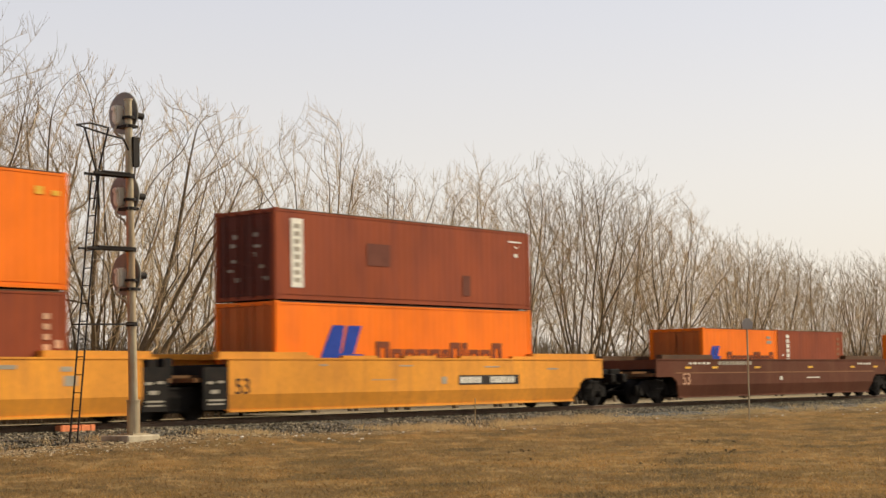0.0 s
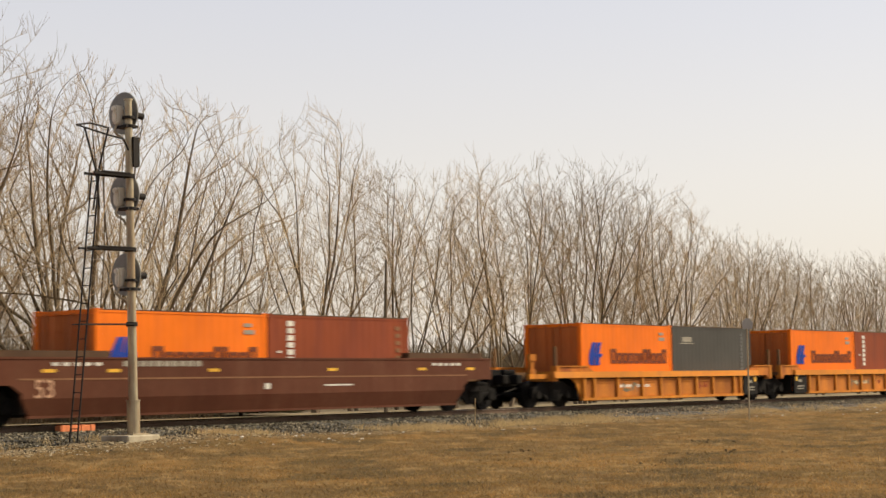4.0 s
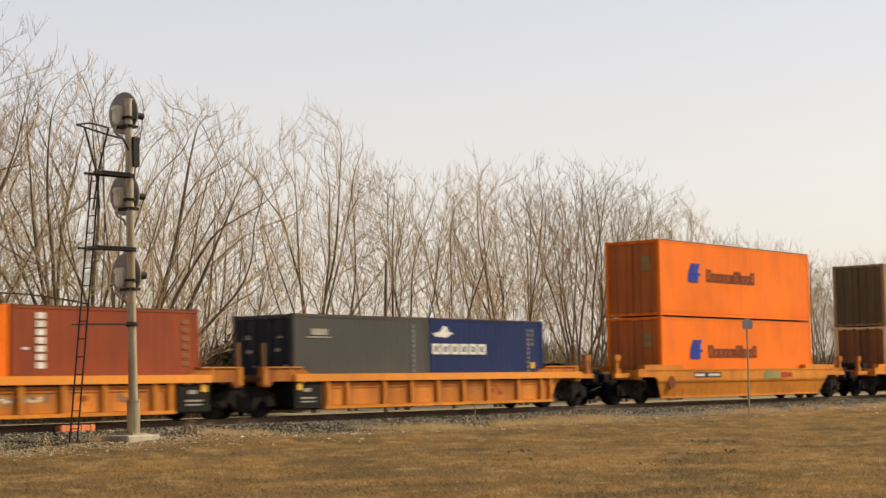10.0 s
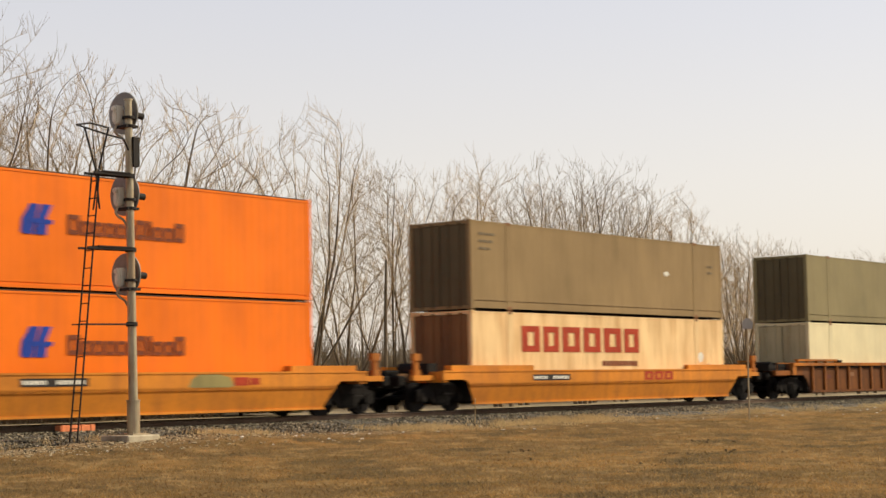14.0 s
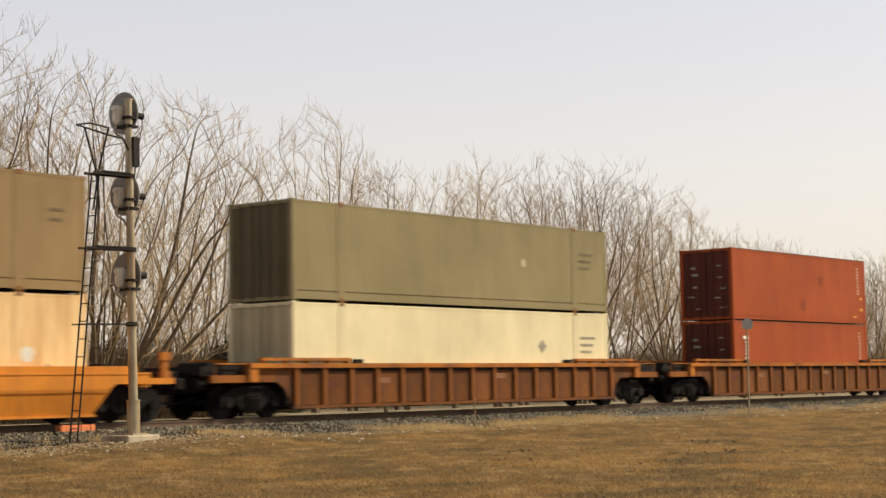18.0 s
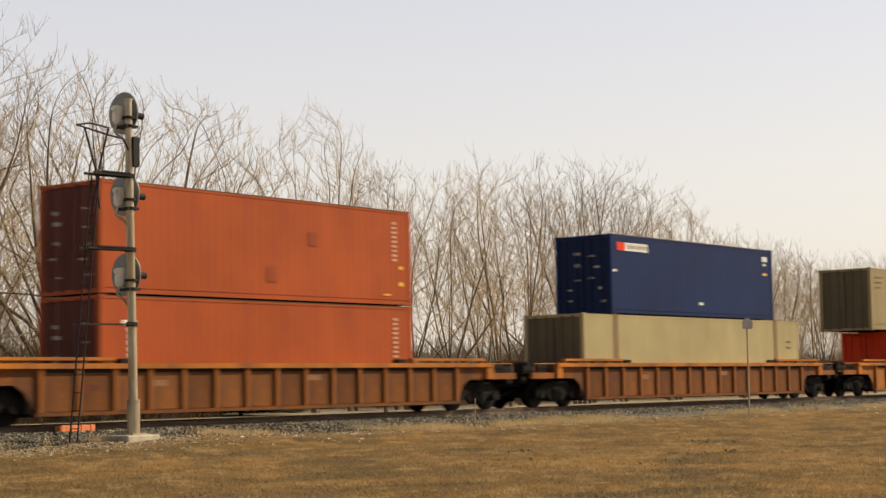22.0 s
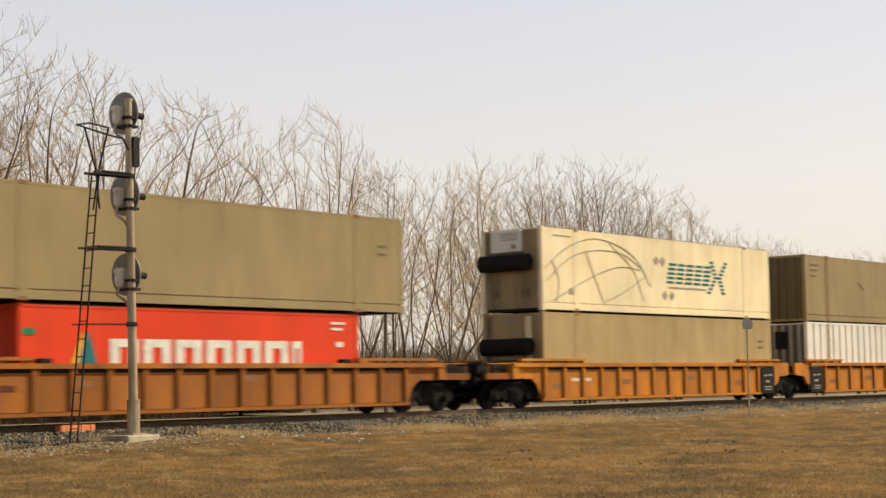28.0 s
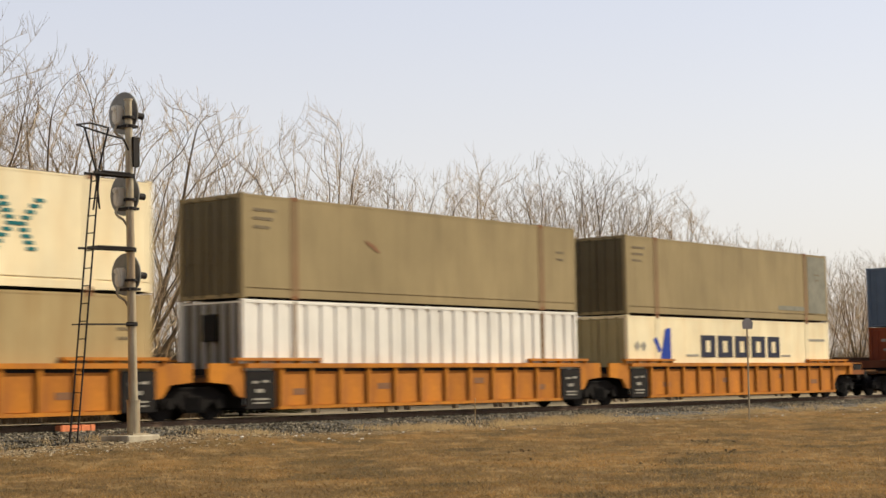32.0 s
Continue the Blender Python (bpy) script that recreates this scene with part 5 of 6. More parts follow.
    """Cooling machine and fuel tank on the end of a refrigerated container."""
    x = -F53 / 2
    me = boxed("cooling_unit", M[key], (x - 0.1, x + 0.06, -0.5, 0.8, 2.03 if lid else 1.25, 2.8), bevel=0.03)
    u = part("cooling_unit", me, None, c, "white cooling machine" if lid else "buff cooling machine")
    bm = bmesh.new()
    for i in range(4):
        box(bm, x - 0.115, x - 0.1, -0.35, 0.35, 2.45 + 0.07 * i, 2.48 + 0.07 * i)
    box(bm, x - 0.115, x - 0.1, -0.3, -0.1, 2.15, 2.3)
    part("grille", bm, M["mark_grey"], u)
    bm = bmesh.new()
    rod(bm, (x - 0.22, -0.9, 1.66 if lid else 1.7), (x - 0.22, 1.1, 1.66 if lid else 1.7), 0.29, 16)
    part("fuel_tank", bm, M["black"], c, "black fuel tank")
    for y in (-0.55, 0.75):
        bm = bmesh.new()
        rod(bm, (x - 0.01, y, 0.62), (x + 0.06, y, 0.62), 0.19, 4)
        part("end_placard", bm, M["mark_dim"], c, "dark diamond placard")
    if not lid:
        part("end_strip", boxed("end_strip", M["cream"], (x - 0.02, x + 0.055, -0.78, -0.55, 1.15, 2.75)), None, c, "pale upright strip")


cooling_unit(c_m2, "white", True)
cooling_unit(c_m1, "rusty_buff", False)


# ---- ground and track ----
def spaced(lo, hi, near_lo, near_hi, fine, ratio=1.35):
    """Steps that are fine between near_lo and near_hi and grow outwards."""
    v = list(np.arange(near_lo, near_hi + fine, fine))
    a, d = v[0], fine
    while a > lo:
        d *= ratio
        a -= d
        v.insert(0, max(a, lo))
    a, d = v[-1], fine
    while a < hi:
        d *= ratio
        a += d
        v.append(min(a, hi))
    return v


def grid(name, xs, ys, height, mat):
    verts = [(x, y, height(x, y)) for y in ys for x in xs]
    nx = len(xs)
    faces = [(j * nx + i, j * nx + i + 1, (j + 1) * nx + i + 1, (j + 1) * nx + i) for j in range(len(ys) - 1) for i in range(nx - 1)]
    me = bpy.data.meshes.new(name)
    me.from_pydata(verts, [], faces)
    me.polygons.foreach_set("use_smooth", [True] * len(me.polygons))
    me.materials.append(mat)
    return new(name, me)


tagged(grid("ground", spaced(-3000, 4000, 9, 52, 0.18, 1.05), spaced(-3000, 3000, 8, 31, 0.15, 1.2), ground_z, M["ground"]), "dry brown lawn beside the railway line", "ground", kind="structure")


def along(name, s0, s1, step, section, mat, wobble=0.0):
    """A cross-section (offset from the middle of the track, height) drawn along it."""
    rnd = random.Random(5)
    ss = np.arange(s0, s1 + step, step)
    verts, k = [], len(section)
    for s in ss:
        y = track_y(s)
        for d, z in section:
            verts.append((s, y + d, z + rnd.uniform(-wobble, wobble)))
    faces = [(i * k + j, i * k + j + 1, (i + 1) * k + j + 1, (i + 1) * k + j) for i in range(len(ss) - 1) for j in range(k - 1)]
    me = bpy.data.meshes.new(name)
    me.from_pydata(verts, [], faces)
    me.materials.append(mat)
    return new(name, me)


M["bed"] = material("ballast_bed", (0.075, 0.068, 0.054), 0.95, 0, 0.6, 6, bump=1.0, stain=(0.26, 0.25, 0.23), stain_amount=0.8)
bed = tagged(along("ballast_bed", -260, 380, 0.5, [(-3.6, -0.52), (-3.1, -0.4), (-1.75, -0.19), (-1.0, -0.15), (-0.84, -0.17), (-0.6, -0.205), (0, -0.215), (0.8, -0.205), (1.75, -0.21), (2.7, -0.36), (3.1, -0.5)], M["bed"], 0.02), "grey crushed-stone track bed", "track bed", kind="structure")
M["dirt"] = material("pale_dry_dirt", (0.34, 0.27, 0.17), 0.95, 0, 0.35, 0.8, bump=0.6, stain=(0.16, 0.12, 0.07), stain_amount=0.8)
tagged(along("dirt_strip", -200, 300, 2.0, [(4.0, -0.385), (4.5, -0.36), (12, -0.35), (30, -0.34), (60, -0.34), (64, -0.39)], M["dirt"], 0.015), "pale dry dirt strip beyond the track", "ground", kind="structure")
RAIL_HALF = [(-0.07, -0.172), (-0.07, -0.16), (-0.012, -0.14), (-0.012, -0.045), (-0.036, -0.035), (-0.036, -0.005), (0.036, -0.005), (0.036, -0.035), (0.012, -0.045), (0.012, -0.14), (0.07, -0.16), (0.07, -0.172)]
for s in (-1, 1):
    rail = tagged(along("rail", -260, 380, 2.0, [(s * 0.754 + d, z) for d, z in RAIL_HALF], M["rail"]), "rusty-sided steel rail on timber ties", "rail", "rails of the track")
    head = along("rail_head", -260, 380, 2.0, [(s * 0.754 - 0.033, -0.004), (s * 0.754 - 0.028, 0), (s * 0.754 + 0.028, 0), (s * 0.754 + 0.033, -0.004)], M["rail_top"])
    head.parent = rail
tie = boxed("tie", M["tie"], (-0.115, 0.115, -1.3, 1.3, -0.36, -0.174), bevel=0.012)
for i in range(150):
    x = 12 + i * 0.52
    o = part("tie", tie, None, bed, "", (x, track_y(x), 0))
    o.rotation_euler[2] = math.atan(CURVE * x) + 0.01 * math.sin(i * 7.1)


def scatter(name, mat, count, seed, place, size, label, category, flat=0.7, parent=None):
    """Many small irregular stones in one mesh."""
    rnd = random.Random(seed)
    verts, faces = [], []
    base = [(1, 0, 0), (-1, 0, 0), (0, 1, 0), (0, -1, 0), (0, 0, 1), (0, 0, -1)]
    tri = [(0, 2, 4), (2, 1, 4), (1, 3, 4), (3, 0, 4), (2, 0, 5), (1, 2, 5), (3, 1, 5), (0, 3, 5)]
    for _ in range(count):
        x, y, z = place(rnd)
        r = size * rnd.uniform(0.5, 1.4)
        a = rnd.uniform(0, 6.28)
        ca, sa = math.cos(a), math.sin(a)
        k = len(verts)
        for vx, vy, vz in base:
            f = r * rnd.uniform(0.7, 1.25)
            verts.append((x + f * (vx * ca - vy * sa), y + f * (vx * sa + vy * ca), z + f * flat * vz))
        faces += [(k + p, k + q, k + t) for p, q, t in tri]
    me = bpy.data.meshes.new(name)
    me.from_pydata(verts, [], faces)
    me.materials.append(mat)
    ob = new(name, me)
    return tagged(ob, label, category, kind="stuff")


def bed_place(rnd):
    x = 16 + 75 * rnd.random() ** 1.2
    d = -0.85 - (2.5 if x < 46 else 1.5) * rnd.random()
    z = -0.145 + 0.05 * min(0, d + 1.0) if d > -1.75 else -0.19 - 0.14 * (-1.75 - d)
    return x, track_y(x) + d, z


def edge_place(rnd):
    x = 14 + 50 * rnd.random() ** 1.5
    d = -3.1 - abs(rnd.gauss(0, 0.8)) - (1.6 if x < 31 else 0) * rnd.random()
    y = track_y(x) + d
    return x, y, ground_z(x, y) + 0.01


def lawn_place(rnd):
    x = 12 + 60 * rnd.random()
    y = track_y(x) - 3.2 - 5 * rnd.random() ** 2
    return x, y, ground_z(x, y) + 0.02


scatter("ballast_stones", M["stone"], 20000, 1, bed_place, 0.042, "grey crushed ballast stones beside the rail", "stones")
scatter("gravel", M["stone"], 3800, 2, edge_place, 0.022, "scattered grey gravel at the lawn's edge", "gravel")
scatter("pale_chips", M["pale_stone"], 420, 3, edge_place, 0.022, "pale stone chips in the dry grass", "gravel", 0.5)
def heap_place(rnd):
    x = rnd.gauss(25, 3.4)
    y = track_y(x) - 4.0 - abs(rnd.gauss(0, 1.5))
    return x, y, ground_z(x, y) + 0.015


scatter("pale_rubble", M["pale_stone"], 520, 6, heap_place, 0.036, "pale broken stones in bare soil near the mast", "stones", 0.5)
def beyond_place(rnd):
    x = 14 + 110 * rnd.random()
    return x, track_y(x) + 4.2 + 3 * rnd.random(), -0.35


def clod_place(rnd):
    x, y, r = rnd.choice(((29.5, 14.8, 0.5), (29.0, 15.4, 0.3), (28.2, 16.2, 0.22), (21.0, 10.9, 0.08), (25.0, 14.6, 0.3), (27.4, 19.4, 0.4), (33.0, 18.2, 0.5), (24.4, 17.6, 0.3)))
    x, y = x + rnd.gauss(0, r), y + 0.6 * rnd.gauss(0, r)
    return x, y, ground_z(x, y) + 0.015


scatter("soil_clods", M["clod"], 60, 9, clod_place, 0.034, "dark clods of bare soil in worn hollows of the lawn", "soil", 0.5)
scatter("pale_debris", M["white_scrap"], 650, 8, beyond_place, 0.13, "pale stones and scraps on the dirt beyond the rails", "stones", 0.6)
scatter("pale_litter", M["white_scrap"], 95, 4, lawn_place, 0.055, "small white scraps lying in the grass", "litter", 0.3)


def blades(name, mat, count, seed, place, tall, width, label, lean=0.5):
    """Grass: bent blades of two faces each, in one mesh."""
    rnd = np.random.default_rng(seed)
    verts, faces = [], []
    r2 = random.Random(seed)
    for _ in range(count):
        p = place(r2)
        if p is None:
            continue
        x, y, z = p
        h, a, b = tall * rnd.uniform(0.5, 1.3), rnd.uniform(0, 6.28), rnd.uniform(0, 6.28)
        w = width * rnd.uniform(0.6, 1.3)
        dx, dy = math.cos(a) * w, math.sin(a) * w
        lx, ly = math.cos(b) * h * lean * rnd.uniform(0.2, 1.6), math.sin(b) * h * lean * rnd.uniform(0.2, 1.6)
        k = len(verts)
        verts += [(x - dx, y - dy, z - 0.01), (x + dx, y + dy, z - 0.01), (x + dx * 0.6 + lx * 0.4, y + dy * 0.6 + ly * 0.4, z + h * 0.6), (x - dx * 0.6 + lx * 0.4, y - dy * 0.6 + ly * 0.4, z + h * 0.6), (x + lx, y + ly, z + h)]
        faces += [(k, k + 1, k + 2, k + 3), (k + 3, k + 2, k + 4)]
    me = bpy.data.meshes.new(name)
    me.from_pydata(verts, [], faces)
    me.materials.append(mat)
    return tagged(new(name, me), label, "grass", kind="stuff")


def lawn_spot(rnd):
    """Spots in the wedge of lawn in front of the eye, closer together near it."""
    d = 17 + 55 * rnd.random() ** 1.6
    a = YAW + radians(rnd.uniform(-17, 17))
    x, y = d * math.sin(a), d * math.cos(a)
    if y > track_y(x) - 3.5 - 1.2 * abs(noise.noise(Vector((x * 0.6, y * 0.6, 1)))) - (1.4 if x < 30 else 0):
        return None
    return x, y, ground_z(x, y)


rnd = random.Random(78)
CLUMPS = []
while len(CLUMPS) < 1500:
    p = lawn_spot(rnd)
    if p and noise.noise(Vector((p[0] * 0.4, p[1] * 0.4, 9))) > -0.1:
        CLUMPS.append((p[0], p[1], rnd.uniform(0.06, 0.22)))


def patchy_spot(rnd):
    x, y, r = rnd.choice(CLUMPS)
    x, y = x + rnd.gauss(0, r), y + rnd.gauss(0, r)
    return x, y, ground_z(x, y)


rnd = random.Random(77)
TUFTS = []
while len(TUFTS) < 560:
    x = 20 + 72 * rnd.random() ** 1.15
    d = 2.9 + abs(rnd.gauss(0, 1.1)) + 0.5 * noise.noise(Vector((x * 0.3, 1.1, 0)))
    if noise.noise(Vector((x * 0.33, 3.3, 0))) + 0.35 * noise.noise(Vector((x * 1.3, 8.3, 0))) > (-0.02 if x > 31 else 0.22) + 0.1 * (d - 3):
        TUFTS.append((x, track_y(x) - d, rnd.uniform(0.08, 0.34)))


def tuft_spot(rnd):
    x, y, r = rnd.choice(TUFTS)
    x, y = x + rnd.gauss(0, r), y + rnd.gauss(0, r)
    return x, y, ground_z(x, y) + (0.06 if y > track_y(x) - 3.2 else 0)


def verge_spot(rnd):
    """Dead grass that has crept over the foot of the ballast farther along the line."""
    x = 38 + 62 * rnd.random()
    d = 2.0 + 1.9 * rnd.random()
    if noise.noise(Vector((x * 0.45, 0.4, d))) + 0.5 * noise.noise(Vector((x * 1.9, 2.2, d * 2))) < -0.12 - 0.3 * (d - 2.7) + 1.3 * max(0, (51 - x) / 10):
        return None
    y = track_y(x) - d
    return x, y, max(ground_z(x, y), -0.19 - 0.16 * (d - 1.75)) + 0.005


blades("verge_grass", M["straw"], 20000, 14, verge_spot, 0.06, 0.008, "matted dead grass over the foot of the ballast", 1.5)
blades("lawn_grass", M["grass"], 84000, 11, lawn_spot, 0.046, 0.008, "short dry brown lawn grass", 1.7)
blades("straw_grass", M["dull_straw"], 22000, 12, patchy_spot, 0.035, 0.005, "pale dead stalks in the lawn", 1.0)
blades("straw_tufts", M["straw"], 19000, 13, tuft_spot, 0.14, 0.007, "pale dead grass tufts along the track bed", 0.6)


# ---- signal mast ----
MX, MY, MZ = 26.2, 29.3, -0.33
mast = tagged(new("signal_mast"), "galvanised railway signal mast with three round heads, seen from behind", "railway signal")
mast.matrix_world = pose(MX, MY, MZ, 0, -1.1, 0)
bm = bmesh.new()
rod(bm, (0, 0, 0.16), (0, 0, 0.9), 0.15, 20)
rod(bm, (0, 0, 0.9), (0, 0, 0.93), 0.165, 20)
rod(bm, (0, 0, 0.93), (0, 0, 7.92), 0.106, 20, 0.086)
rod(bm, (0, 0, 7.92), (0, 0, 7.95), 0.11, 16)
part("pole", bm, M["steel"], mast, "pale galvanised steel pole with rust streaks")
bm = bmesh.new()
box(bm, -0.24, 0.24, -0.24, 0.24, 0.13, 0.16)
for x in (-0.18, 0.18):
    for y in (-0.18, 0.18):
        rod(bm, (x, y, 0.16), (x, y, 0.21), 0.03, 6)
part("base_plate", bm, M["steel"], mast)


def signal_head(z, number):
    """Round target seen from behind, with its lamp housing, hood and cable."""
    bm = bmesh.new()
    r = 0.5
    rod(bm, (0.16, 0.36, z), (0.185, 0.36, z), r, 36)
    disc = part("target", bm, M["dark_grey"], mast, "dark grey round signal target")
    bm = bmesh.new()
    rod(bm, (0.185, 0.36, z), (0.24, 0.36, z), 0.13, 16)
    rod(bm, (0.24, 0.36, z + 0.02), (0.76, 0.36, z - 0.02), 0.08, 14)
    part("hood", bm, M["ladder"], disc, "black lamp hood")
    bm = bmesh.new()
    box(bm, -0.23, 0.02, 0.16, 0.31, z - 0.3, z + 0.14)
    bmesh.ops.bevel(bm, geom=bm.edges[:], offset=0.03, segments=2, affect="EDGES")
    housing = part("lamp_housing", bm, M["pale_grey"], mast, "pale grey lamp housing")
    bm = bmesh.new()
    rod(bm, (-0.27, 0.235, z + 0.06), (-0.21, 0.235, z + 0.06), 0.06, 12)
    box(bm, -0.245, -0.225, 0.18, 0.29, z - 0.24, z - 0.03)
    part("housing_cover", bm, M["pale_grey"], housing)
    bm = bmesh.new()
    box(bm, -0.16, 0.2, -0.1, 0.3, z - 0.4, z - 0.34)
    for zz in (z - 0.36, z - 0.16):
        rod(bm, (0, 0, zz - 0.03), (0, 0, zz + 0.03), 0.145, 16)
        box(bm, -0.02, 0.16, -0.05, 0.05, zz - 0.025, zz + 0.025)
    part("bracket", bm, M["ladder"], mast, "black clamp bracket")
    bm = bmesh.new()
    pts = [(-0.14, 0.24, z - 0.29), (-0.22, 0.26, z - 0.46), (-0.16, 0.22, z - 0.55), (-0.08, 0.14, z - 0.62), (-0.02, 0.1, z - 0.75)]
    for p0, p1 in zip(pts, pts[1:]):
        rod(bm, p0, p1, 0.03, 8)
    part("cable_hose", bm, M["steel"], mast, "pale flexible cable hose")


for n_head, zh in enumerate((7.67, 5.74, 3.86)):
    signal_head(zh, n_head)
bm = bmesh.new()
box(bm, 0.02, 0.2, -0.14, -0.02, 6.35, 7.05)
part("relay_box", bm, M["ladder"], mast, "narrow black box on the pole")
# ladder behind the pole, leaning to it at the top, with its arms and cage
LB, LT = -1.78, -1.02
bm_rungs, LADDER_TOP = [], 6.14


def ladder_x(z):
    return LB + (LT - LB) * z / LADDER_TOP


for y in (-0.13, 0.13):
    bm = bmesh.new()
    rod(bm, (ladder_x(0.05), y, 0.05), (ladder_x(LADDER_TOP), y, LADDER_TOP), 0.02, 8)
    part("ladder_rail", bm, M["ladder"], mast)
rung = boxed("rung", M["ladder"], (-0.013, 0.013, -0.12, 0.12, -0.011, 0.011))
for i in range(15):
    z = 0.35 + i * 0.4
    part("rung", rung, None, mast, "", (ladder_x(z), 0, z))
for z, w in ((2.68, 0.03), (4.41, 0.05), (6.13, 0.06)):
    bm = bmesh.new()
    for y in (-0.16, 0.16):
        box(bm, ladder_x(z) - 0.18, -0.05, y - 0.02, y + 0.02, z - w / 2, z + w / 2)
    if w > 0.03:
        box(bm, ladder_x(z) + 0.12, -0.12, -0.2, 0.2, z + w / 2, z + w / 2 + 0.03)
    rod(bm, (0, 0, z - 0.05), (0, 0, z + 0.05), 0.135, 14)
    part("arm", bm, M["ladder"], mast, "dark steel arm and step plate")
# hand rails round the upper step
for line in ([(-1.55, 0, 7.2), (-0.95, 0.25, 7.32), (-0.45, 0.25, 7.27)], [(-1.55, 0, 7.2), (-0.75, -0.15, 7.02), (-0.3, -0.15, 6.97), (-0.06, -0.05, 6.74)], [(-1.31, 0, 7.14), (-1.1, -0.1, 6.2), (-1.02, -0.12, 5.3)], [(-0.52, 0.1, 7.25), (-0.85, 0.1, 6.2), (-1.0, 0.12, 5.3)]):
    bm = bmesh.new()
    for p0, p1 in zip(line, line[1:]):
        rod(bm, p0, p1, 0.022, 8)
    part("hand_rail", bm, M["ladder"], mast, "dark bent hand rail")
base = tagged(new("concrete_footing", boxed("concrete_footing", M["concrete"], (-0.78, 0.25, -0.5, 0.4, -0.3, 0.13), bevel=0.03)), "weathered concrete footing under the signal mast", "footing")
base.matrix_world = pose(MX + 0.1, MY, MZ, 0, 0, 3)
trunk_box = tagged(new("orange_box"), "low orange painted box lying beside the rail", "box")
trunk_box.matrix_world = pose(26.8, track_y(26.8) - 1.2, -0.15)
bm = bmesh.new()
box(bm, -0.55, 0.55, -0.1, 0.1, 0.0, 0.15)
bmesh.ops.bevel(bm, geom=bm.edges[:], offset=0.015, segments=1, affect="EDGES")
part("box_body", bm, M["orange_plastic"], trunk_box)
strap = boxed("box_strap", M["orange_plastic"], (-0.05, 0.05, -0.115, 0.115, 0.0, 0.16))
for i in range(4):
    part("box_strap", strap, None, trunk_box, "", (-0.45 + 0.3 * i, 0, 0))

stump = tagged(new("timber_stump"), "short rusty-brown timber stump in the ballast", "stump")
stump.matrix_world = pose(29.4, track_y(29.4) - 2.75, -0.36, 0, 0, 25)
part("block", boxed("block", M["tie"], (-0.13, 0.13, -0.09, 0.09, -0.05, 0.16), bevel=0.02), None, stump)
part("cap", boxed("cap", M["rail"], (-0.15, 0.15, -0.1, 0.1, 0.16, 0.19), bevel=0.008), None, stump, "rusty steel cap")

# ---- small sign on a post ----
sign = tagged(new("track_sign"), "small grey shield-shaped sign on a thin steel post", "sign")
sign.matrix_world = pose(50.1, 25.9, ground_z(50.1, 25.9), 0, 0.6, 0)
bm = bmesh.new()
rod(bm, (0, 0, -0.3), (0, 0, 3.3), 0.03, 8)
part("post", bm, M["steel"], sign)
bm = bmesh.new()
a0 = radians(-52)
d = Vector((math.cos(a0 + 0.9), math.sin(a0 + 0.9), 0)) * 0.012
prism(bm, [(-0.17, 3.0), (0.17, 3.0), (0.2, 3.22), (0.07, 3.36), (-0.07, 3.36), (-0.2, 3.22)], -0.045, -0.032)
o = part("sign_plate", bm, M["sign_grey"], sign, "grey back of a small shield-shaped plate")
o.rotation_euler[2] = radians(-38)
post2 = tagged(new("marker_stake"), "thin wooden stake at the edge of the bed", "stake")
post2.matrix_world = pose(40.6, track_y(40.6) - 2.9, -0.34)
bm = bmesh.new()
rod(bm, (0, 0, -0.1), (0.03, 0, 0.75), 0.012, 6)
part("stake", bm, M["straw"], post2)


# ---- bare trees ----
def tube(verts, faces, pts, radii, sides):
    """A tapering tube through points, added to the lists."""
    pts = np.asarray(pts, float)
    n, k0 = len(pts), len(verts)
    d = np.empty_like(pts)
    d[1:-1], d[0], d[-1] = pts[2:] - pts[:-2], pts[1] - pts[0], pts[-1] - pts[-2]
    d /= np.linalg.norm(d, axis=1)[:, None] + 1e-9
    u = np.cross(d, (0.31, 0.95, 0.05))
    u /= np.linalg.norm(u, axis=1)[:, None] + 1e-9
    w = np.cross(d, u)
    a = 2 * math.pi * np.arange(sides) / sides
    r = np.asarray(radii, float)[:, None, None]
    ring = pts[:, None, :] + r * (np.cos(a)[None, :, None] * u[:, None, :] + np.sin(a)[None, :, None] * w[:, None, :])
    verts.extend(map(tuple, ring.reshape(-1, 3).tolist()))
    for i in range(n - 1):
        for j in range(sides):
            p, q = k0 + i * sides + j, k0 + i * sides + (j + 1) % sides
            faces.append((p, q, q + sides, p + sides))


def limb(rnd, start, way, length, steps, wander, lift):
    """Points of a limb that wanders and turns upwards."""
    pts, p, d = [start.copy()], start.copy(), way.normalized()
    for _ in range(steps):
        d = (d + Vector((rnd.gauss(0, wander), rnd.gauss(0, wander), rnd.gauss(0, wander) + lift))).normalized()
        p = p + d * (length / steps)
        pts.append(p.copy())
    return pts


def tree_mesh(seed, high, wide, stems, limbs, fork_at, lean, buds, reach=0.5, step=0.3, middle=0.54, low=0.24, tip=0.0071, power=1.92, twigs=1.0, rise=0.6):
    """Trunk and crown of a bare tree. Boughs grow from the stems towards buds strewn through the crown's room; boughs thicken
    with all that they carry, and the thin ones bear rising twigs."""
    rng = np.random.default_rng(seed)
    half, mid = high * (1 - middle), high * middle
    bud = np.empty((0, 3))
    while len(bud) < buds:
        p = rng.uniform((-wide, -wide, high * low), (wide, wide, high), (buds * 4, 3))
        below = np.where(p[:, 2] > mid, half, mid - high * low * 0.4)
        f = (p[:, 0] ** 2 + p[:, 1] ** 2) / wide ** 2 + ((p[:, 2] - mid) / below) ** 2
        lobes = 0.86 + 0.17 * np.sin(3 * np.arctan2(p[:, 1], p[:, 0]) + seed) * np.sin(p[:, 2] * 0.9 + seed)
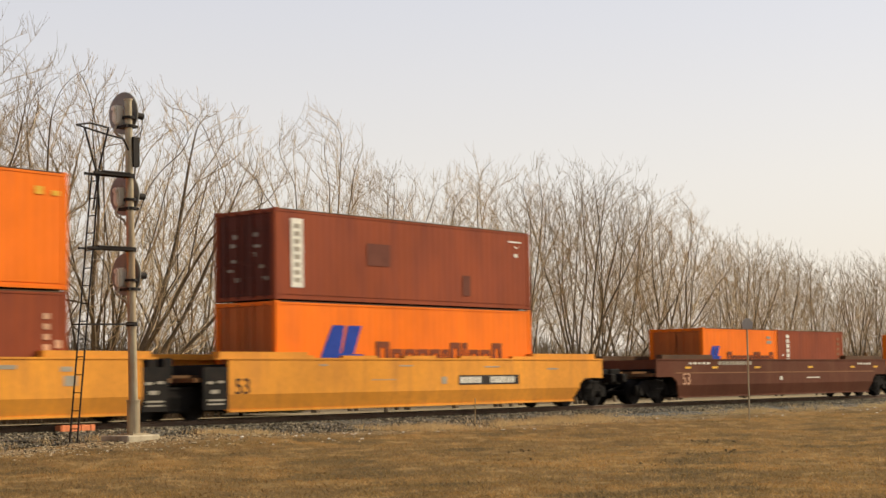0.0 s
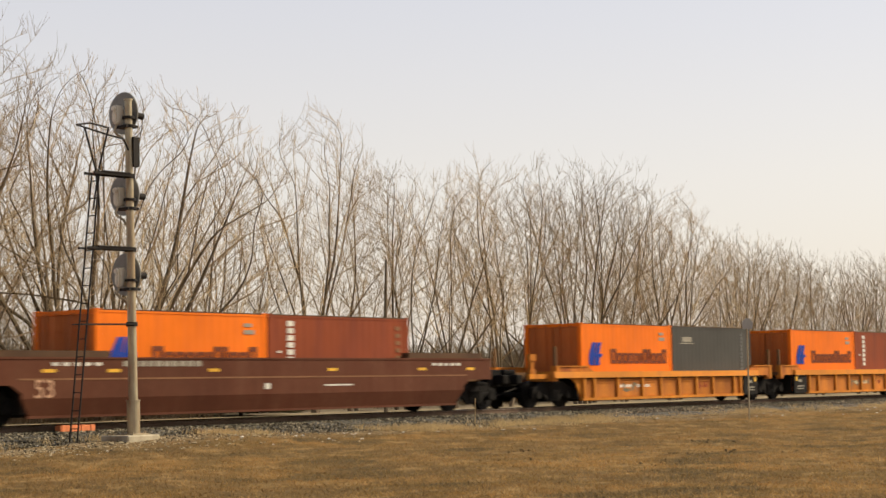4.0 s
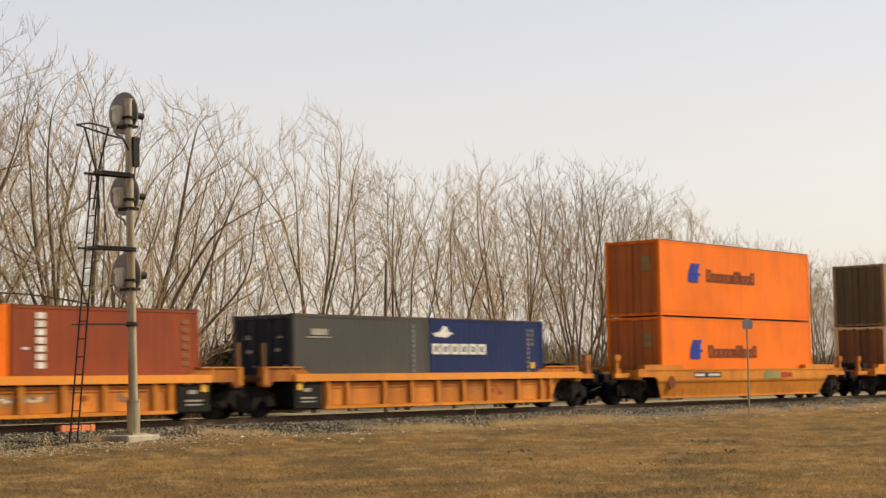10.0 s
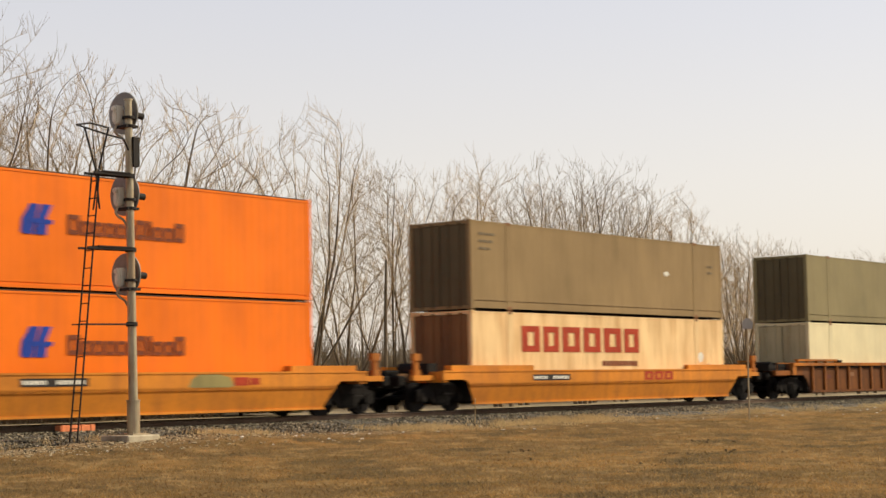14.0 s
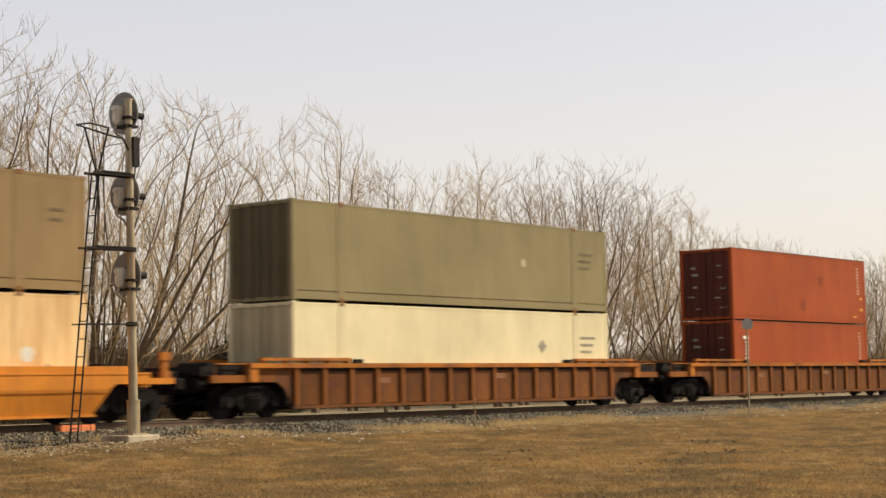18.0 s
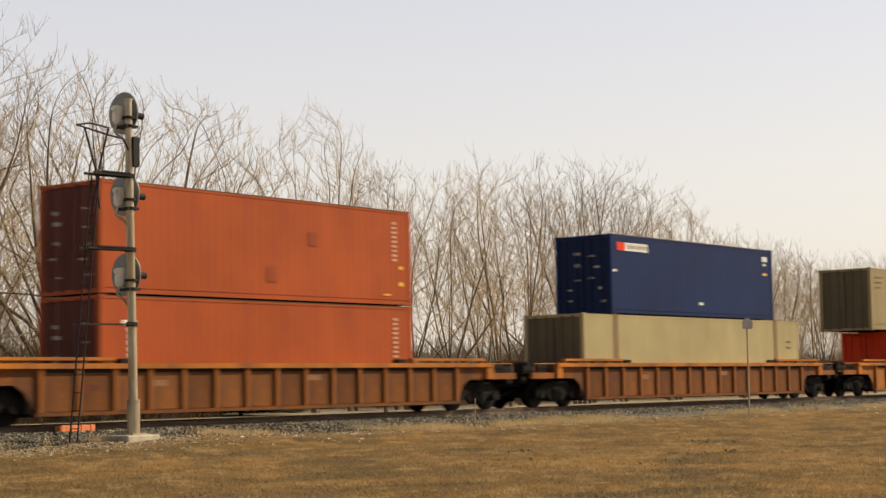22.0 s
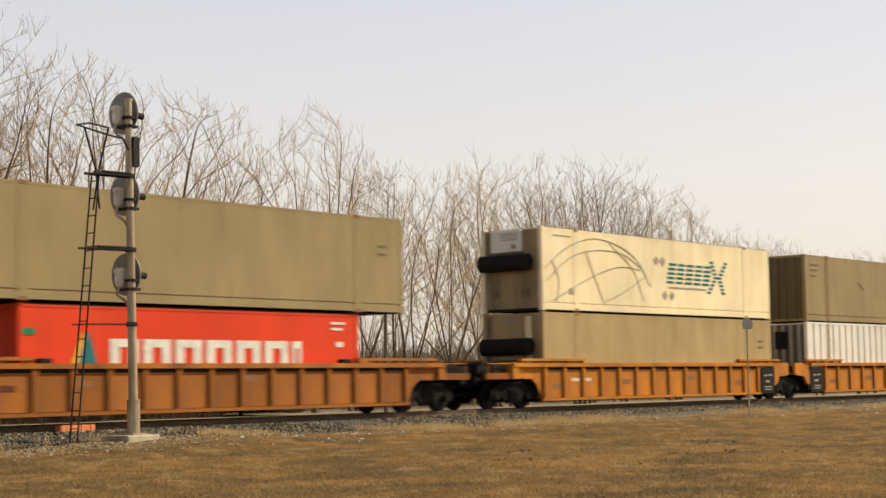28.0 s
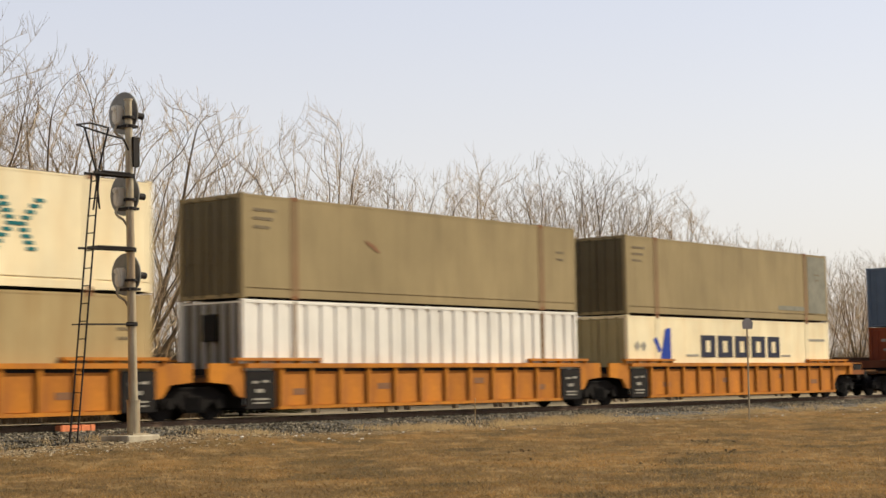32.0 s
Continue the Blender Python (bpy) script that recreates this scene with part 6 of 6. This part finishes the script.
        bud = np.vstack((bud, p[(f < lobes ** 2) & (rng.random(len(p)) < 0.12 + 0.88 * f)]))
    bud = bud[:buds]
    pos, parent = [], []

    def room(p, d):
        """How far the crown's outline lies from p along a way."""
        k = 0.0
        while k < high:
            q = p + d * (k + 0.3)
            below = half if q[2] > mid else mid
            if (q[0] ** 2 + q[1] ** 2) / wide ** 2 + ((q[2] - mid) / below) ** 2 > 1:
                break
            k += 0.3
        return k

    def grow(prev, p, d, length, wander, lift):
        """A line of nodes that wanders and sweeps upwards; gives their numbers and the last way."""
        made = []
        for _ in range(max(2, int(length / step))):
            d = d / np.linalg.norm(d) + rng.normal(0, wander, 3) + np.array((0, 0, lift))
            d /= np.linalg.norm(d)
            p = p + step * d
            pos.append(p.copy())
            parent.append(prev)
            prev = len(pos) - 1
            made.append((prev, d.copy()))
        return made

    def turned(d, angle, spin):
        u = np.cross(d, (0.2, 0.1, 0.97) if abs(d[2]) < 0.9 else (1.0, 0.1, 0))
        u /= np.linalg.norm(u)
        w = np.cross(d, u)
        return d * math.cos(angle) + (u * math.cos(spin) + w * math.sin(spin)) * math.sin(angle)

    for s in range(stems):      # stems, their limbs and the boughs of these
        a = 6.283 * s / stems + rng.uniform(-0.5, 0.5)
        out = np.array((math.cos(a), math.sin(a), 0.0))
        pos.append(out * (0.0 if stems == 1 else 0.3) + np.array((0, 0, -0.3)))
        parent.append(-1)
        stem = grow(len(pos) - 1, pos[-1], np.array((0, 0, 1.0)) + out * lean * rng.uniform(0.4, 1.2), high * fork_at * rng.uniform(0.7, 1.3), 0.035, 0.0)
        for k in range(limbs):
            i, d = stem[-1] if k < 2 else stem[int(len(stem) * rng.uniform(0.55, 0.95))]
            d = turned(d, (0.14 + 0.54 * k / max(1, limbs - 1)) * rng.uniform(0.8, 1.3), 2.4 * k + a + rng.uniform(-0.4, 0.4))
            d[2] = max(d[2], 0.22)
            d /= np.linalg.norm(d)
            bough = grow(i, pos[i], d, room(pos[i], d) * rng.uniform(0.86, 0.97), 0.034, 0.016)
            side = rng.choice((-1, 1))
            for f in np.arange(0.26, 0.92, 0.12):
                i2, d2 = bough[int(f * len(bough))]
                side = -side
                d3 = turned(d2, rng.uniform(0.38, 0.78), side * 1.57 + rng.uniform(-0.9, 0.9))
                d3[2] = max(d3[2], 0.15)
                d3 /= np.linalg.norm(d3)
                grow(i2, pos[i2], d3, min(room(pos[i2], d3) * 0.9, high * 0.42 * (1.05 - f)) * rng.uniform(0.8, 1.0), 0.045, 0.036)
    near, who = np.full(len(bud), 1e9), np.zeros(len(bud), int)
    fresh, heads = list(range(len(pos))), collections.Counter(parent)
    for _ in range(60):
        q = np.array([pos[i] for i in fresh])
        dist = np.linalg.norm(bud[:, None, :] - q[None], axis=2)
        best = dist.argmin(1)
        dm = dist[np.arange(len(bud)), best]
        closer = dm < near
        near[closer], who[closer] = dm[closer], np.array(fresh)[best[closer]]
        keep = near > reach
        bud, near, who = bud[keep], near[keep], who[keep]
        if not len(bud):
            break
        fresh = []
        for i in np.unique(who[near < 2.6]):
            if heads[i] > 2:
                near[who == i] = 1e8
                continue
            heads[i] += 1
            pull = bud[who == i] - pos[i]
            pull = (pull / np.linalg.norm(pull, axis=1)[:, None]).sum(0)
            pull /= np.linalg.norm(pull) + 1e-9
            if pull[2] < -0.5:
                heads[i] = 9
                continue
            j = parent[i]
            on = (pos[i] - pos[j]) / step if j >= 0 else np.zeros(3)
            d = pull + 0.95 * on + np.array((0, 0, 0.45)) + rng.normal(0, 0.12, 3)
            pos.append(pos[i] + step * d / np.linalg.norm(d))
            parent.append(int(i))
            fresh.append(len(pos) - 1)
        if not fresh:
            break
    pos, n = np.array(pos), len(pos)
    kids = [[] for _ in range(n)]
    for i, j in enumerate(parent):
        if j >= 0:
            kids[j].append(i)
    load = np.zeros(n)
    for i in range(n - 1, -1, -1):
        if not kids[i]:
            load[i] = 1.0
        if parent[i] >= 0:
            load[parent[i]] += load[i]
    radius = tip * load ** (1 / power)
    main = [max(k, key=lambda c: load[c]) if k else -1 for k in kids]
    par, nxt = np.array(parent), np.array(main)
    for _ in range(3):      # even out the kinks
        inner = (par >= 0) & (nxt >= 0)
        pos[inner] = 0.5 * pos[inner] + 0.25 * (pos[par[inner]] + pos[nxt[inner]])
    tv, tf, cv, cf = [], [], [], []
    for i in range(n):
        if par[i] >= 0 and main[par[i]] == i:
            continue
        line = [i] if par[i] < 0 else [par[i], i]
        while main[line[-1]] >= 0:
            line.append(main[line[-1]])
        if len(line) < 2:
            continue
        r = radius[line].copy()
        if par[i] >= 0:
            r[0] = r[1]
        else:
            r[:3] *= (1.5, 1.25, 1.1)[:len(r[:3])]
        r[-1] *= 0.6
        thick = r[0] > 0.034
        if not thick and len(line) > 4:
            pick = sorted(set(list(range(0, len(line), 2)) + [len(line) - 1]))
            line, r = [line[k] for k in pick], r[pick]
        tube(tv if thick else cv, tf if thick else cf, pos[line], r, 6 if r[0] > 0.07 else 4 if r[0] > 0.04 else 3)
    thin = np.flatnonzero((load <= 7) & (par >= 0))
    for i in thin:      # rising twigs, each with a fork or two
        d0 = pos[i] - pos[par[i]]
        d0 /= np.linalg.norm(d0) + 1e-9
        for _ in range(rng.poisson(twigs * (1.5 if not kids[i] else 0.85))):
            d = 0.6 * d0 + rng.normal(0, 0.4, 3) + np.array((0, 0, rise))
            d /= np.linalg.norm(d)
            ln = rng.uniform(0.28, 0.8) * (1.05 if not kids[i] else 0.85)
            m = pos[i] + d * ln * 0.5
            e = m + (d + np.array((0, 0, 0.3)) + rng.normal(0, 0.12, 3)) * ln * 0.48
            tube(cv, cf, (pos[i], m, e), (tip * 0.8, tip * 0.66, tip * 0.4), 3)
            if rng.random() < 0.8:
                d2 = d + rng.normal(0, 0.5, 3) + np.array((0, 0, 0.25))
                tube(cv, cf, (m, m + d2 / np.linalg.norm(d2) * ln * 0.5), (tip * 0.6, tip * 0.4), 3)
    out = []
    for name, v, f, mat in (("trunk", tv, tf, M["bark"]), ("crown", cv, cf, M["twig"])):
        me = bpy.data.meshes.new(name)
        me.from_pydata(v, [], f)
        me.materials.append(mat)
        out.append(me)
    return out


# half width, stems, limbs of each, height of the fork, lean of the stems, buds
TREES = [tree_mesh(100 + i, 12.0, *row) for i, row in enumerate(((4.8, 2, 4, 0.16, 0.2, 1700), (5.2, 3, 3, 0.12, 0.3, 1900), (4.4, 1, 7, 0.2, 0.1, 1600), (5.0, 3, 3, 0.14, 0.26, 1750), (4.1, 2, 3, 0.2, 0.16, 1450), (5.6, 4, 3, 0.1, 0.34, 2000)))]
THIN = [tree_mesh(200 + i, 12.0, 3.3, 1, 5, 0.25, 0.1, 900, 0.5) for i in range(3)]
FAN = tree_mesh(147, 12.0, 3.5, 1, 11, 0.22, 0.03, 2000, 0.45, twigs=0.9, middle=0.6)
BIG = tree_mesh(79, 13.6, 9.4, 8, 4, 0.09, 0.7, 5600, 0.52, 0.33, 0.42, 0.12, 0.009, 1.72, 1.0)


def tree(x, y, high, which, turn):
    me = BIG if which == "big" else FAN if which == "fan" else THIN[-which % 3] if which < 0 else TREES[which % len(TREES)]
    k = high / (13.6 if which == "big" else 12.0)
    t = tagged(new("tree"), "bare many-stemmed deciduous tree behind the track" if which != "big" else "large bare spreading tree with many thick stems", "tree", "bare trees behind the track")
    t.matrix_world = pose(x, y, -0.36, 0, 0, turn) @ Matrix.Diagonal((k, k, k, 1))
    part("trunk", me[0], None, t)
    part("crown", me[1], None, t)


tree(44.0, 51.5, 14.4, "big", 20)
rnd = random.Random(42)
FRONT = ((30.5, 12.5), (35.0, 13.0), (36.8, 15.8), (61.6, 12.6), (63.8, 12.6), (67.2, 12.4), (70.6, 13.2), (75.2, 13.1), (79.0, 14.0), (82.4, 14.2), (86.0, 13.4), (89.5, 13.3), (93.5, 12.3), (97.5, 11.5), (102, 11.0), (107, 10.7), (112, 10.6), (117.5, 10.8), (123, 10.6), (129, 10.6), (136, 10.6), (144, 10.6))
for i, (x, h) in enumerate(FRONT):
    tree(x, 52 + rnd.uniform(-1.5, 1.5), h, i * 5 + 1, rnd.uniform(0, 360))
for i in range(5):
    tree(97 + i * 9.5 + rnd.uniform(-1, 1), 56 + rnd.uniform(-1.2, 1.2), rnd.uniform(10.6, 12), i * 5 + 3, rnd.uniform(0, 360))
for i in range(8):
    tree((57, 83, 96, 106, 116, 127, 138, 150)[i] + rnd.uniform(-2, 2), 62 + rnd.uniform(-2, 2), rnd.uniform(10, 11.5), -1 - i, rnd.uniform(0, 360))
tree(57.6, 52.0, 14.8, "fan", 70)
tree(47.0, 57.5, 10.8, 2, 130)
tree(54.6, 57.0, 12.2, 5, 75)
tree(57.8, 58.0, 10.4, 1, 310)
tree(37.0, 56.0, 12.0, 4, 40)
tree(41.5, 56.5, 12.4, 5, 200)

stub = tagged(new("dead_trunk"), "bare broken trunk standing among the trees", "dead tree")
stub.matrix_world = pose(58.6, 48.6, -0.38, 0, 0.8, 0)
bm = bmesh.new()
rod(bm, (0, 0, 0), (0, 0, 4.0), 0.1, 8, 0.08)
rod(bm, (0, 0, 4.0), (0.06, 0, 7.0), 0.08, 8, 0.05)
part("trunk", bm, M["bark"], stub)


def thicket(name, count, seed, x0, x1, y0, y1, low, high, mat, label, radius=0.007):
    """Undergrowth: thin stems that fork once, in one mesh."""
    rnd = random.Random(seed)
    v, f = [], []
    for _ in range(count):
        x, y = rnd.uniform(x0, x1), rnd.uniform(y0, y1)
        h = rnd.uniform(low, high) * (0.75 + 0.5 * noise.noise(Vector((x * 0.2, y * 0.2, 7))))
        p = Vector((x, y, -0.4))
        st = limb(rnd, p, Vector((rnd.gauss(0, 0.3), rnd.gauss(0, 0.3), 1)), h, 2, 0.15, 0.05)
        tube(v, f, st, [radius * 1.4, radius, radius * 0.5], 3)
        for k in range(3):
            q = st[0].lerp(st[1], 0.5 + 0.5 * rnd.random()) if k else st[1]
            w = Vector((rnd.gauss(0, 0.6), rnd.gauss(0, 0.6), 0.8)).normalized()
            tube(v, f, (q, q + w * h * rnd.uniform(0.25, 0.5)), [radius * 0.8, radius * 0.4], 3)
    me = bpy.data.meshes.new(name)
    me.from_pydata(v, [], f)
    me.materials.append(mat)
    return tagged(new(name, me), label, "undergrowth", kind="stuff")


thicket("far_brush", 6500, 33, 60, 230, 76, 92, 3.8, 6.6, M["brush"], "distant grey-brown brush beyond the trees", 0.028)
thicket("tall_brush", 3000, 35, 33, 50, 50, 60, 1.5, 4.4, M["dark_brush"], "tangle of bare shoots round the large tree", 0.017)
thicket("brushwood", 12000, 36, 44, 190, 58, 74, 2.8, 5.3, M["brush"], "grey-brown brushwood behind the row of trees", 0.024)
thicket("undergrowth", 2000, 31, 34, 170, 55, 64, 0.9, 3.0, M["brush"], "tangled grey-brown undergrowth below the trees", 0.011)


def conifer(x, y, high, seed):
    rnd = random.Random(seed)
    t = tagged(new("conifer"), "small dark green conifer among bare trees", "tree")
    t.location = (x, y, -0.36)
    bm = bmesh.new()
    rod(bm, (0, 0, 0), (0, 0, high * 0.95), 0.09, 8, 0.015)
    part("trunk", bm, M["bark"], t)
    v, f = [], []
    for i in range(2600):
        z = 0.2 + (high - 0.25) * rnd.random() ** 1.4
        r = ((high - z) * 0.62 + 0.12) * rnd.uniform(0.55, 1.15)
        a = rnd.uniform(0, 6.283)
        p = Vector((math.cos(a) * r * 0.45, math.sin(a) * r * 0.45, z + 0.05))
        q = Vector((math.cos(a) * r, math.sin(a) * r, z + rnd.uniform(-0.12, 0.1)))
        w = Vector((-math.sin(a), math.cos(a), 0)) * (0.05 + 0.05 * r)
        k = len(v)
        m = p.lerp(q, 0.6) + Vector((0, 0, 0.05))
        v += [p, m - w, q, m + w, m - Vector((0, 0, 0.12))]
        f += [(k, k + 1, k + 2, k + 3), (k, k + 4, k + 2)]
    me = bpy.data.meshes.new("crown")
    me.from_pydata(v, [], f)
    me.materials.append(M["conifer"])
    part("crown", me, None, t)


conifer(51.9, 51.2, 4.1, 5)
conifer(52.9, 53.5, 3.1, 6)


# ---- what moves ----
def gone(t):
    """How far along the track the train stands from where it is at 16 s: it gathers speed slowly."""
    a = (t - 16) / 16
    return -126.93 * a - 4.111 * a * a


def motions():
    times = [2 * i for i in range(17)]
    for thing, place, z in MOVERS:
        walk(thing, [(t, on_track(place + gone(t), z)) for t in times])
    ticks = [i / 15 for i in range(481)]
    turn = [pose(0, 0, 0, 0, math.degrees(gone(t)) / WHEEL_R, 0).to_quaternion() for t in ticks]
    for wheelset, x in SPINNERS:
        walk(wheelset, [(t, Matrix.LocRotScale((x, 0, WHEEL_R), q, None)) for t, q in zip(ticks, turn)])


motions()
